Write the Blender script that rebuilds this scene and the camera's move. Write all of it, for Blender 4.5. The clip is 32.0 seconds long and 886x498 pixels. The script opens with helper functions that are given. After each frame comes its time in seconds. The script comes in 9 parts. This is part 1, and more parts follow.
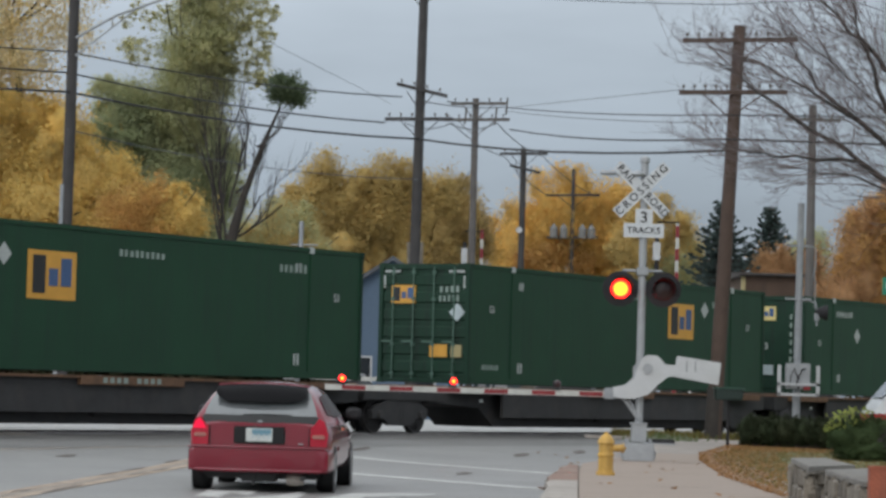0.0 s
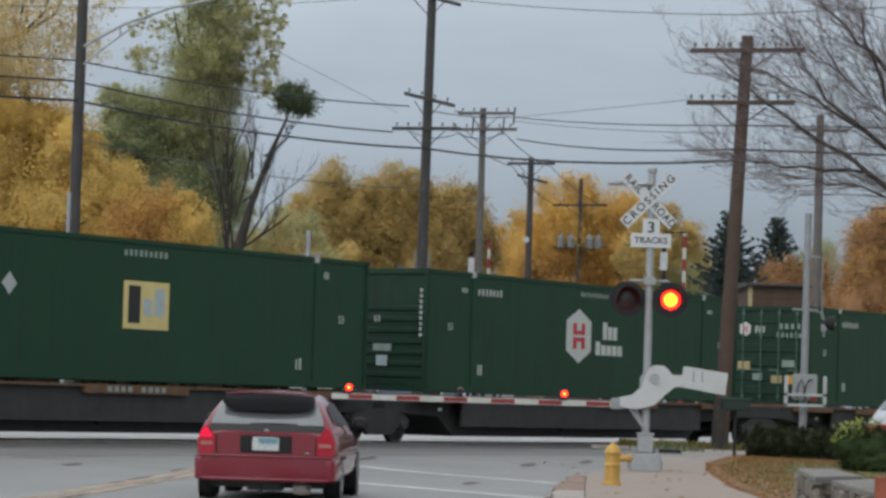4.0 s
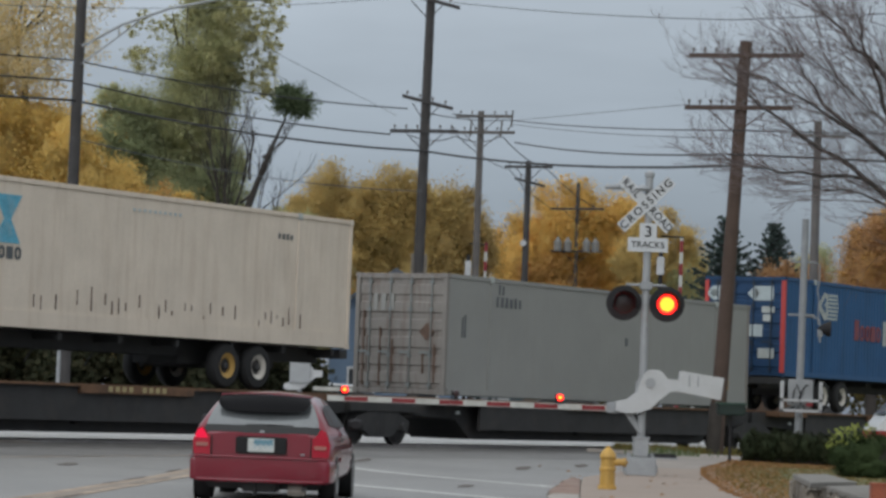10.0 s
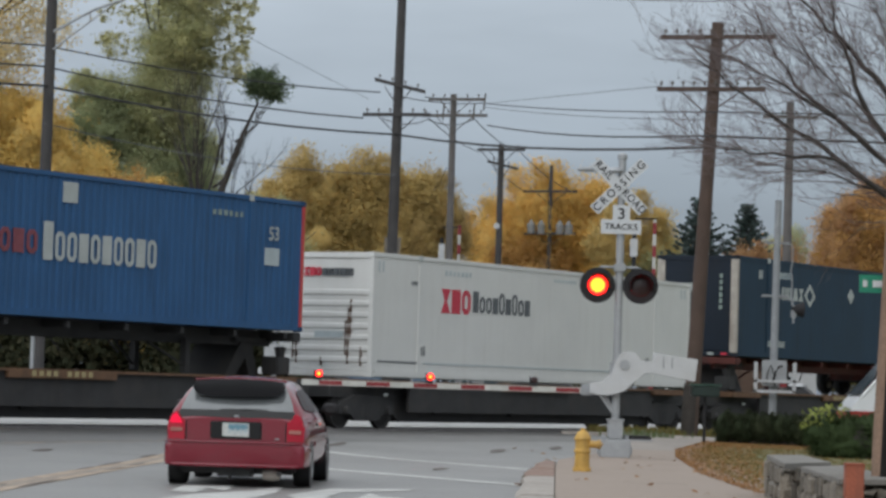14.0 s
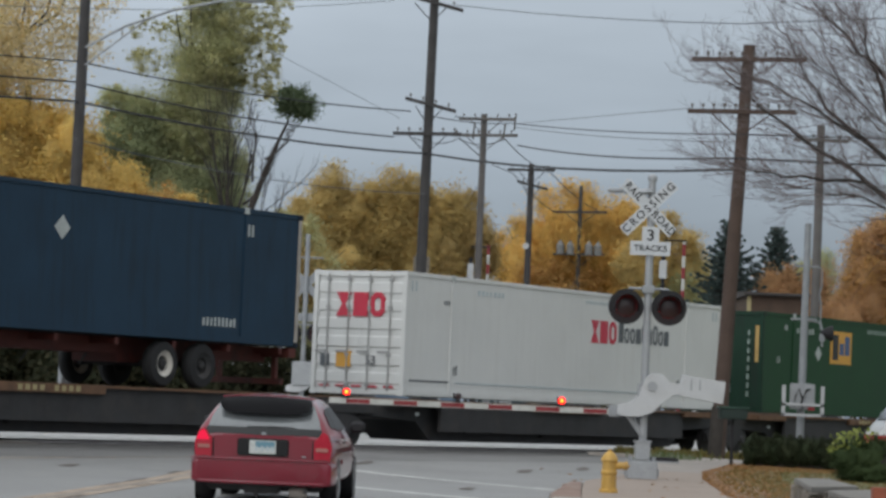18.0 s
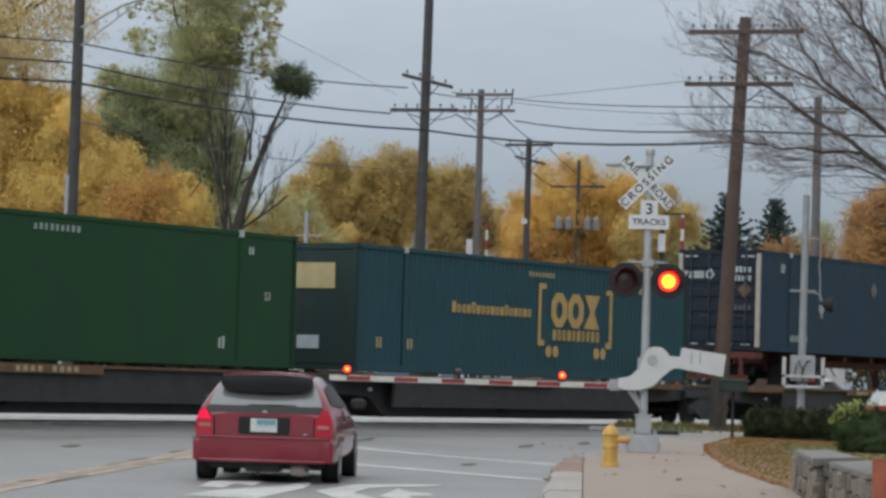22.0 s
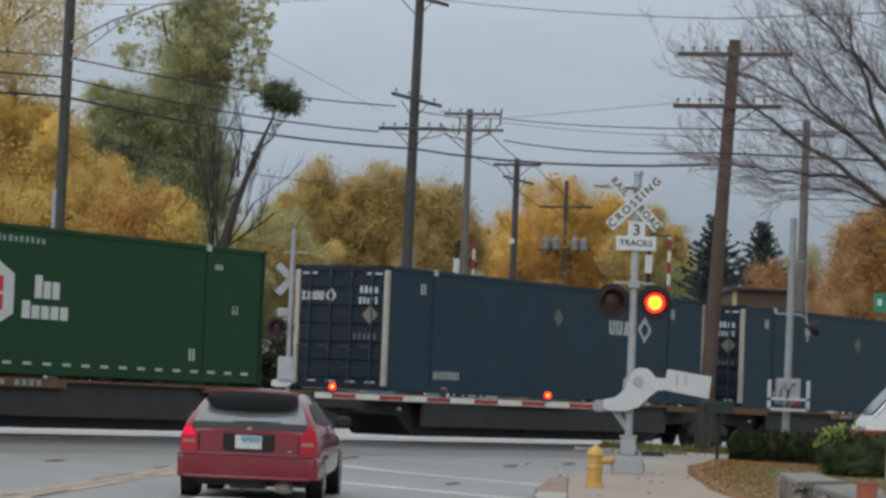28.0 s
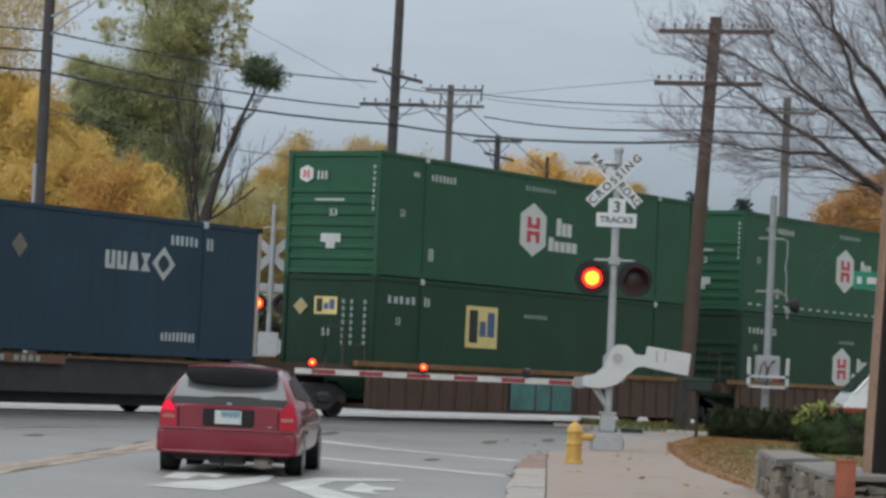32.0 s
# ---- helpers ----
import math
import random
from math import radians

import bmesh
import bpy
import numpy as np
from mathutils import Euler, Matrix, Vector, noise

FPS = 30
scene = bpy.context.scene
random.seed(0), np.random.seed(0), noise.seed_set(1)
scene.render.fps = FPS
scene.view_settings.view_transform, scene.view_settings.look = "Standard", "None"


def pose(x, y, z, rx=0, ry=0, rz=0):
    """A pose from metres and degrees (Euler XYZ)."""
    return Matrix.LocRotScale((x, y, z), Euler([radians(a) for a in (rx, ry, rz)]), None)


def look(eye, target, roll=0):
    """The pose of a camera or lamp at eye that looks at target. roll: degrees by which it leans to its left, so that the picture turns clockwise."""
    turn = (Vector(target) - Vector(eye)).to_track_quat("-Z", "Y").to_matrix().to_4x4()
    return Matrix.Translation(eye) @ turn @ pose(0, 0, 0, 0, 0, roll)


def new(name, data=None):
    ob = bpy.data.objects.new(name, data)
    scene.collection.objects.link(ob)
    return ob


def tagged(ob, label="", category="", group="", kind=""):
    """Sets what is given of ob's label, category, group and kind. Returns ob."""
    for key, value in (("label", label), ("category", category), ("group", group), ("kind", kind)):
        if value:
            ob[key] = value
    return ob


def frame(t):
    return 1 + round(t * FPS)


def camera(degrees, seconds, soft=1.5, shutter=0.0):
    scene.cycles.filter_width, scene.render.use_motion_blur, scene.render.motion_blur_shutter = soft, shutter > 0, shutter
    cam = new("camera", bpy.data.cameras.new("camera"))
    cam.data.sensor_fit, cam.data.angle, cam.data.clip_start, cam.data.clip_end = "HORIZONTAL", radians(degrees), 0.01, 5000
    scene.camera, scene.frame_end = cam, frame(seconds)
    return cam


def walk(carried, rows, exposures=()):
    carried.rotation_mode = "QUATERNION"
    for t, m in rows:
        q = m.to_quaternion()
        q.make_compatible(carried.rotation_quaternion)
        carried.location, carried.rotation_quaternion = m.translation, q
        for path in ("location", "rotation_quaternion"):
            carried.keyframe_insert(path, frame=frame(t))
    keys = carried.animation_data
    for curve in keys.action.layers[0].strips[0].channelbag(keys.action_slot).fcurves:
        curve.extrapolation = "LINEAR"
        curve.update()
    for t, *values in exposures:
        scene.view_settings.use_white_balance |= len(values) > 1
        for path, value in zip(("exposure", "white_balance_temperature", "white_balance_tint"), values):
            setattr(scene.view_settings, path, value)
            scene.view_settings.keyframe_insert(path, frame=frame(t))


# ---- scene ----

# The camera: hand-held at one spot behind the stopped car.
EYE = (0.0, 0.0, 1.24)


def aim(yaw, pitch, roll):
    """A camera pose at the fixed eye from degrees of turn, tilt and lean."""
    a, b = radians(yaw), radians(pitch)
    way = (-math.sin(a) * math.cos(b), math.cos(a) * math.cos(b), math.sin(b))
    return look(EYE, [EYE[i] + 50 * way[i] for i in range(3)], roll)


cam = camera(17.05, 32.0, soft=3.0)
walk(cam, [
    (0, aim(-0.258, 2.744, 1.551)), (0.5, aim(-0.182, 2.764, 1.616)), (1, aim(-0.194, 2.770, 1.701)),
    (1.5, aim(-0.279, 2.683, 1.817)), (2, aim(-0.284, 2.700, 1.762)), (2.5, aim(-0.314, 2.603, 1.753)),
    (3, aim(-0.338, 2.631, 1.845)), (3.5, aim(-0.274, 2.772, 1.746)), (5.5, aim(0.337, 3.175, 1.962)),
    (6, aim(-0.169, 3.190, 1.999)), (6.5, aim(-0.135, 2.457, 1.802)), (7, aim(-0.094, 2.284, 1.675)),
    (7.5, aim(-0.019, 2.315, 1.659)), (8, aim(-0.065, 2.343, 1.634)), (8.5, aim(-0.160, 2.645, 1.687)),
    (9, aim(-0.155, 2.997, 1.876)), (9.5, aim(-0.211, 3.142, 2.096)), (10, aim(-0.174, 2.979, 2.159)),
    (10.5, aim(-0.387, 2.947, 2.307)), (11, aim(-0.666, 2.776, 2.265)), (11.5, aim(-0.699, 2.232, 2.054)),
    (12, aim(-0.607, 2.306, 1.818)), (12.5, aim(-0.645, 2.052, 1.746)), (13, aim(-0.467, 2.165, 1.769)),
    (13.5, aim(-0.554, 2.290, 1.707)), (14, aim(-0.700, 2.673, 1.758)), (14.5, aim(-0.499, 2.859, 1.707)),
    (16.5, aim(-0.413, 3.028, 1.999)), (17, aim(-0.193, 2.899, 2.160)), (17.5, aim(-0.151, 3.129, 2.261)),
    (18, aim(-0.124, 3.029, 2.411)), (18.5, aim(0.084, 2.830, 2.500)), (19, aim(0.000, 2.678, 2.375)),
    (19.5, aim(-0.218, 2.567, 2.378)), (20, aim(-0.300, 2.497, 2.432)), (20.5, aim(-0.171, 2.550, 2.250)),
    (21, aim(-0.076, 2.730, 2.125)), (21.5, aim(0.112, 2.754, 1.973)), (22, aim(-0.165, 2.568, 1.704)),
    (22.5, aim(-0.420, 2.534, 1.769)), (23, aim(-0.448, 2.506, 1.689)), (23.5, aim(-0.424, 2.354, 1.675)),
    (24, aim(-0.319, 2.274, 1.662)), (24.5, aim(-0.532, 2.339, 1.719)), (25, aim(-0.455, 2.416, 1.754)),
    (25.5, aim(-0.397, 2.475, 1.765)), (27.5, aim(-0.390, 2.737, 2.219)), (28, aim(-0.404, 2.942, 2.368)),
    (28.5, aim(-0.496, 2.890, 2.470)), (29, aim(-0.806, 3.069, 2.735)), (29.5, aim(-0.707, 3.071, 2.799)),
    (30, aim(-0.636, 2.872, 2.498)), (30.5, aim(-0.652, 2.567, 2.382)), (31, aim(-0.888, 2.542, 2.391)),
    (31.5, aim(-0.707, 2.526, 2.452)), (32, aim(-0.806, 2.496, 2.579)),
], exposures=[(0, 0.10), (1, 0.07), (2, 0.11), (3, 0.11), (6, -0.09), (7, 0.15), (8, 0.07), (9, -0.15), (10, -0.11), (11, -0.03), (12, 0.04), (13, 0.14), (14, 0.04), (17, -0.04), (18, -0.03), (19, 0.04), (20, 0.00), (21, 0.05), (22, 0.14), (23, 0.15), (24, 0.15), (25, 0.14), (28, 0.04), (29, 0.05), (30, 0.09), (31, 0.14), (32, 0.14)])

# World: an even overcast, brighter overhead than at the horizon, over a clear sky model.
world = bpy.data.worlds.new("overcast")
scene.world = world
world.use_nodes = True
wt = world.node_tree
wt.nodes.clear()
w_out = wt.nodes.new("ShaderNodeOutputWorld")
w_bg = wt.nodes.new("ShaderNodeBackground")
w_sky = wt.nodes.new("ShaderNodeTexSky")
w_sky.sky_type = "NISHITA"
w_sky.sun_disc = False
w_sky.sun_elevation = radians(30)
w_sky.sun_rotation = radians(200)
w_co = wt.nodes.new("ShaderNodeTexCoord")
w_sep = wt.nodes.new("ShaderNodeSeparateXYZ")
wt.links.new(w_co.outputs["Generated"], w_sep.inputs[0])
w_ramp = wt.nodes.new("ShaderNodeValToRGB")
wt.links.new(w_sep.outputs["Z"], w_ramp.inputs[0])
els = w_ramp.color_ramp.elements
els[0].position, els[0].color = 0.0, (2.46, 2.95, 3.75, 1)
els[1].position, els[1].color = 1.0, (12.8, 13.4, 13.9, 1)
e = els.new(0.045)
e.color = (2.65, 3.15, 3.9, 1)
e = els.new(0.13)
e.color = (4.3, 4.85, 5.5, 1)
e = els.new(0.4)
e.color = (8.3, 8.9, 9.45, 1)
w_map = wt.nodes.new("ShaderNodeMapping")
w_map.inputs["Scale"].default_value = (3.0, 3.0, 14.0)
wt.links.new(w_co.outputs["Generated"], w_map.inputs[0])
w_noise = wt.nodes.new("ShaderNodeTexNoise")
w_noise.inputs["Scale"].default_value = 1.6
w_noise.inputs["Detail"].default_value = 5
wt.links.new(w_map.outputs[0], w_noise.inputs["Vector"])
w_rng = wt.nodes.new("ShaderNodeMapRange")
w_rng.inputs["From Min"].default_value, w_rng.inputs["From Max"].default_value = 0.3, 0.7
w_rng.inputs["To Min"].default_value, w_rng.inputs["To Max"].default_value = 0.84, 1.15
wt.links.new(w_noise.outputs["Fac"], w_rng.inputs["Value"])
w_mul = wt.nodes.new("ShaderNodeVectorMath")
w_mul.operation = "SCALE"
wt.links.new(w_ramp.outputs[0], w_mul.inputs[0])
# The cloud is thinner towards the west.
w_side = wt.nodes.new("ShaderNodeMapRange")
w_side.inputs["From Min"].default_value, w_side.inputs["From Max"].default_value = -0.2, 0.2
w_side.inputs["To Min"].default_value, w_side.inputs["To Max"].default_value = 1.22, 0.84
wt.links.new(w_sep.outputs["X"], w_side.inputs["Value"])
w_both = wt.nodes.new("ShaderNodeMath")
w_both.operation = "MULTIPLY"
wt.links.new(w_rng.outputs[0], w_both.inputs[0])
wt.links.new(w_side.outputs[0], w_both.inputs[1])
wt.links.new(w_both.outputs[0], w_mul.inputs["Scale"])
w_mix = wt.nodes.new("ShaderNodeMix")
w_mix.data_type = "RGBA"
w_mix.inputs[0].default_value = 0.9
wt.links.new(w_sky.outputs[0], w_mix.inputs[6])
wt.links.new(w_mul.outputs[0], w_mix.inputs[7])
wt.links.new(w_mix.outputs[2], w_bg.inputs["Color"])
w_bg.inputs["Strength"].default_value = 0.1
wt.links.new(w_bg.outputs[0], w_out.inputs[0])

sun_data = bpy.data.lights.new("sun", "SUN")
sun_data.energy, sun_data.angle, sun_data.color = 0.85, radians(40), (0.98, 0.97, 0.94)
sun = new("sun", sun_data)
sun.matrix_world = look((-18, -30, 31), (0, 20, 0))


# ---- materials ----
def mat(name, color, rough=0.6, metal=0.0, vary=0.12, scale=3.0, bump=0.0, fine=40.0, dirt=None, dirt_amount=0.0,
        streak=False, glow=0.0, random_hue=0.0, spec=0.5, ramp=None, coat=0.0):
    """A node material: base colour with variation at two scales, optional dirt (streaked down or clouded), bump."""
    m = bpy.data.materials.new(name)
    m.use_nodes = True
    nt = m.node_tree
    b = nt.nodes["Principled BSDF"]
    b.inputs["Roughness"].default_value = rough
    b.inputs["Metallic"].default_value = metal
    b.inputs["Specular IOR Level"].default_value = spec
    b.inputs["Coat Weight"].default_value = coat
    co = nt.nodes.new("ShaderNodeTexCoord")
    big = nt.nodes.new("ShaderNodeTexNoise")
    big.inputs["Scale"].default_value = scale
    big.inputs["Detail"].default_value = 6
    nt.links.new(co.outputs["Object"], big.inputs["Vector"])
    small = nt.nodes.new("ShaderNodeTexNoise")
    small.inputs["Scale"].default_value = fine
    small.inputs["Detail"].default_value = 3
    nt.links.new(co.outputs["Object"], small.inputs["Vector"])
    add = nt.nodes.new("ShaderNodeMath")
    add.operation = "ADD"
    nt.links.new(big.outputs["Fac"], add.inputs[0])
    nt.links.new(small.outputs["Fac"], add.inputs[1])
    rng = nt.nodes.new("ShaderNodeMapRange")
    rng.inputs["From Min"].default_value, rng.inputs["From Max"].default_value = 0.7, 1.3
    rng.inputs["To Min"].default_value, rng.inputs["To Max"].default_value = 1 - vary, 1 + vary
    nt.links.new(add.outputs[0], rng.inputs["Value"])
    base = nt.nodes.new("ShaderNodeVectorMath")
    base.operation = "SCALE"
    nt.links.new(rng.outputs[0], base.inputs["Scale"])
    if ramp:
        geo = nt.nodes.new("ShaderNodeNewGeometry")
        cr = nt.nodes.new("ShaderNodeValToRGB")
        cr.color_ramp.elements[0].color = (*ramp[0], 1)
        cr.color_ramp.elements[1].color = (*ramp[-1], 1)
        for i, c in enumerate(ramp[1:-1]):
            cr.color_ramp.elements.new((i + 1) / (len(ramp) - 1)).color = (*c, 1)
        nt.links.new(geo.outputs["Random Per Island"], cr.inputs[0])
        nt.links.new(cr.outputs[0], base.inputs[0])
    else:
        base.inputs[0].default_value = color
    out = base.outputs[0]
    if random_hue:
        info = nt.nodes.new("ShaderNodeObjectInfo")
        r2 = nt.nodes.new("ShaderNodeMapRange")
        r2.inputs["To Min"].default_value, r2.inputs["To Max"].default_value = 1 - random_hue, 1 + random_hue
        nt.links.new(info.outputs["Random"], r2.inputs["Value"])
        s2 = nt.nodes.new("ShaderNodeVectorMath")
        s2.operation = "SCALE"
        nt.links.new(out, s2.inputs[0])
        nt.links.new(r2.outputs[0], s2.inputs["Scale"])
        out = s2.outputs[0]
    if dirt:
        dn = nt.nodes.new("ShaderNodeTexNoise")
        dn.inputs["Detail"].default_value = 8
        dn.inputs["Roughness"].default_value = 0.62
        mp = nt.nodes.new("ShaderNodeMapping")
        mp.inputs["Scale"].default_value = (2.6, 2.6, 0.28) if streak else (1.1, 1.1, 1.1)
        nt.links.new(co.outputs["Object"], mp.inputs[0])
        nt.links.new(mp.outputs[0], dn.inputs["Vector"])
        dn.inputs["Scale"].default_value = 1.7
        dr = nt.nodes.new("ShaderNodeMapRange")
        dr.inputs["From Min"].default_value, dr.inputs["From Max"].default_value = 0.5, 0.72
        dr.inputs["To Max"].default_value = dirt_amount
        nt.links.new(dn.outputs["Fac"], dr.inputs["Value"])
        mx = nt.nodes.new("ShaderNodeMix")
        mx.data_type = "RGBA"
        nt.links.new(dr.outputs[0], mx.inputs[0])
        nt.links.new(out, mx.inputs[6])
        mx.inputs[7].default_value = (*dirt, 1)
        out = mx.outputs[2]
    nt.links.new(out, b.inputs["Base Color"])
    if bump:
        bp = nt.nodes.new("ShaderNodeBump")
        bp.inputs["Strength"].default_value = bump
        bp.inputs["Distance"].default_value = 0.02
        nt.links.new(add.outputs[0], bp.inputs["Height"])
        nt.links.new(bp.outputs[0], b.inputs["Normal"])
    if ramp:
        # Leaves and blades let part of the light through.
        thin = nt.nodes.new("ShaderNodeBsdfTranslucent")
        nt.links.new(out, thin.inputs["Color"])
        both = nt.nodes.new("ShaderNodeMixShader")
        both.inputs[0].default_value = 0.3
        nt.links.new(b.outputs[0], both.inputs[1])
        nt.links.new(thin.outputs[0], both.inputs[2])
        nt.links.new(both.outputs[0], nt.nodes["Material Output"].inputs["Surface"])
    if glow:
        b.inputs["Emission Color"].default_value = (*color, 1)
        b.inputs["Emission Strength"].default_value = glow
    return m


M = {}
M["asphalt"] = mat("asphalt", (0.18, 0.1765, 0.17), 0.5, vary=0.2, scale=0.3, fine=25, bump=0.25, dirt=(0.22, 0.21, 0.196), dirt_amount=0.6)
# Two darkened asphalts carry the shade beside and under the train.
M["asphalt_half_shade"] = mat("asphalt darkened for half shade", (0.135, 0.131, 0.127), 0.55, vary=0.25, scale=0.4, fine=25, bump=0.25, dirt=(0.16, 0.155, 0.15), dirt_amount=0.7)
M["asphalt_train_shade"] = mat("asphalt darkened for train shade", (0.1, 0.097, 0.094), 0.55, vary=0.3, scale=0.5, fine=25, bump=0.3, dirt=(0.14, 0.13, 0.125), dirt_amount=0.6)
M["gravel"] = mat("pale concrete lot", (0.3819, 0.3819, 0.377), 0.7, vary=0.08, scale=0.5, fine=14, bump=0.2)
M["ballast"] = mat("ballast", (0.1, 0.09, 0.08), 0.9, vary=0.4, scale=2.0, fine=18, bump=0.8)
M["grass"] = mat("grass", (0.11, 0.12, 0.05), 0.9, vary=0.35, scale=0.6, fine=12, bump=0.4, dirt=(0.19, 0.1, 0.045), dirt_amount=0.9)
M["concrete"] = mat("concrete", (0.27, 0.217, 0.179), 0.85, vary=0.05, scale=0.4, fine=20, bump=0.15, dirt=(0.23, 0.178, 0.145), dirt_amount=0.4)
M["apron"] = mat("grey apron concrete", (0.25, 0.22, 0.195), 0.75, vary=0.22, scale=0.5, fine=25, bump=0.25, dirt=(0.16, 0.14, 0.12), dirt_amount=0.6)
M["curb"] = mat("curb concrete", (0.31, 0.28, 0.25), 0.85, vary=0.2, scale=1.2, fine=20, bump=0.4, dirt=(0.2, 0.17, 0.145), dirt_amount=0.6, random_hue=0.08)
M["red_curb"] = mat("worn red curb paint", (0.21, 0.135, 0.105), 0.85, vary=0.22, scale=1.2, fine=12, bump=0.4, dirt=(0.27, 0.235, 0.2), dirt_amount=0.85)
M["road_white"] = mat("white road paint", (0.4428, 0.4428, 0.4264), 0.7, vary=0.22, scale=2.5, fine=30, dirt=(0.2, 0.2, 0.195), dirt_amount=0.8)
M["road_yellow"] = mat("yellow road paint", (0.33, 0.255, 0.19), 0.75, vary=0.3, scale=2.0, fine=30, dirt=(0.14, 0.12, 0.11), dirt_amount=0.95)
M["road_tan"] = mat("tan worn road strip", (0.23, 0.195, 0.16), 0.75, vary=0.3, scale=1.5, fine=30, dirt=(0.16, 0.15, 0.14), dirt_amount=0.9)
M["tar"] = mat("tar patch", (0.075, 0.056, 0.045), 0.6, vary=0.3, scale=3.0)
M["steel"] = mat("rail steel", (0.34, 0.32, 0.31), 0.5, metal=0.5, vary=0.2)
M["transformer_grey"] = mat("weathered transformer grey", (0.17, 0.17, 0.165), 0.6, vary=0.25, scale=5)
M["galv"] = mat("galvanised steel", (0.2958, 0.3088, 0.3219), 0.5, metal=0.35, vary=0.15, scale=6)
M["alu"] = mat("aluminium paint", (0.3276, 0.3393, 0.351), 0.45, metal=0.2, vary=0.12, scale=5, dirt=(0.25, 0.25, 0.25), dirt_amount=0.35)
M["white"] = mat("white paint", (0.468, 0.477, 0.486), 0.45, vary=0.08, scale=4, dirt=(0.35, 0.33, 0.3), dirt_amount=0.35)
M["sign_white"] = mat("white sign sheet", (0.52, 0.54, 0.56), 0.5, vary=0.08, scale=5)
M["black"] = mat("black paint", (0.012, 0.012, 0.013), 0.5, vary=0.2)
M["lamp_black"] = mat("lamp hood black", (0.028, 0.027, 0.029), 0.7, vary=0.2, spec=0.2)
M["gate_red"] = mat("red gate sheet", (0.2, 0.018, 0.022), 0.55, vary=0.2, scale=6)
M["gate_white"] = mat("white gate sheet", (0.46, 0.46, 0.43), 0.5, vary=0.14, scale=6, dirt=(0.2, 0.18, 0.15), dirt_amount=0.5)
M["lamp_on"] = mat("lit red lamp", (1.0, 0.12, 0.008), 0.4, glow=8.5, vary=0.02)
# Glow for the rings added round the lenses as the lamps' red bloom.
M["lamp_halo"] = mat("glowing red halo", (1.0, 0.015, 0.012), 0.4, glow=3.2, vary=0.02)
M["lamp_off"] = mat("dark red lens", (0.03, 0.012, 0.013), 0.3, vary=0.05)
M["hydrant"] = mat("hydrant yellow", (0.52, 0.31, 0.065), 0.55, vary=0.18, scale=6, dirt=(0.22, 0.13, 0.05), dirt_amount=0.6, streak=True)
M["pole_dark"] = mat("dark creosoted wood", (0.048, 0.045, 0.045), 0.85, vary=0.25, scale=2, fine=30, bump=0.4)
M["pole_grey"] = mat("weathered grey pole", (0.12, 0.11, 0.105), 0.85, vary=0.25, scale=2, fine=30, bump=0.4)
M["pole_brown"] = mat("brown pole wood", (0.075, 0.0488, 0.0375), 0.85, vary=0.25, scale=2, fine=30, bump=0.4, dirt=(0.08, 0.05, 0.04), dirt_amount=0.6, streak=True)
M["near_pole"] = mat("pale brown pole wood", (0.23, 0.15, 0.105), 0.85, vary=0.25, scale=2, fine=30, bump=0.4, dirt=(0.1, 0.06, 0.04), dirt_amount=0.6, streak=True)
M["wire"] = mat("black cable", (0.012, 0.012, 0.014), 0.6)
M["thin_wire"] = mat("grey conductor", (0.09, 0.1, 0.11), 0.5)
M["insulator"] = mat("insulator glass", (0.12, 0.11, 0.1), 0.2)
M["stone"] = mat("wall stone", (0.158, 0.138, 0.112), 0.85, vary=0.4, scale=5, fine=30, bump=0.6, random_hue=0.4, dirt=(0.1, 0.085, 0.07), dirt_amount=0.6)
M["mortar"] = mat("mortar", (0.07, 0.06, 0.05), 0.95, vary=0.3)
M["wall_mortar"] = mat("sandy wall mortar", (0.1, 0.085, 0.07), 0.95, vary=0.3)
M["joint"] = mat("dirty joint filler", (0.15, 0.125, 0.105), 0.9, vary=0.25)
M["cap_stone"] = mat("cap stone", (0.16, 0.15, 0.135), 0.8, vary=0.2, scale=3, fine=25, bump=0.3, dirt=(0.17, 0.155, 0.14), dirt_amount=0.6)
M["rust_post"] = mat("rust red painted post", (0.28, 0.08, 0.043), 0.75, vary=0.25, scale=4, dirt=(0.12, 0.05, 0.035), dirt_amount=0.7, streak=True)
M["mailbox"] = mat("dark green box", (0.0072, 0.0216, 0.0168), 0.5, vary=0.15)
# The box green made lighter, so the lid's lit top is in its colour.
M["mailbox_lit_top"] = mat("green lid coloured as lit", (0.03, 0.075, 0.055), 0.5, vary=0.15)
M["sign_green"] = mat("green street sign", (0.01, 0.2, 0.12), 0.5)
M["bark"] = mat("dark bark", (0.04, 0.034, 0.03), 0.9, vary=0.3, scale=3, bump=0.5)
M["twig"] = mat("reddish grey twigs", (0.14, 0.11, 0.108), 0.9, vary=0.3, scale=3)
M["sleeve_black"] = mat("near-black matt surface", (0.013, 0.011, 0.01), 0.9, vary=0.3, scale=3, spec=0.2)
M["bark_grey"] = mat("grey bark", (0.085, 0.075, 0.07), 0.9, vary=0.3, scale=3, bump=0.5)
M["dead_leaf"] = mat("fallen leaves", (0.3, 0.13, 0.04), 0.8, spec=0.12, vary=0.1, ramp=[(0.31, 0.14, 0.052), (0.31, 0.16, 0.06), (0.26, 0.125, 0.05), (0.29, 0.175, 0.072), (0.24, 0.125, 0.05)])
M["blade"] = mat("grass blades", (0.12, 0.12, 0.04), 0.8, spec=0.12, vary=0.1, ramp=[(0.14, 0.132, 0.045), (0.16, 0.145, 0.05), (0.19, 0.135, 0.05), (0.125, 0.122, 0.042)])
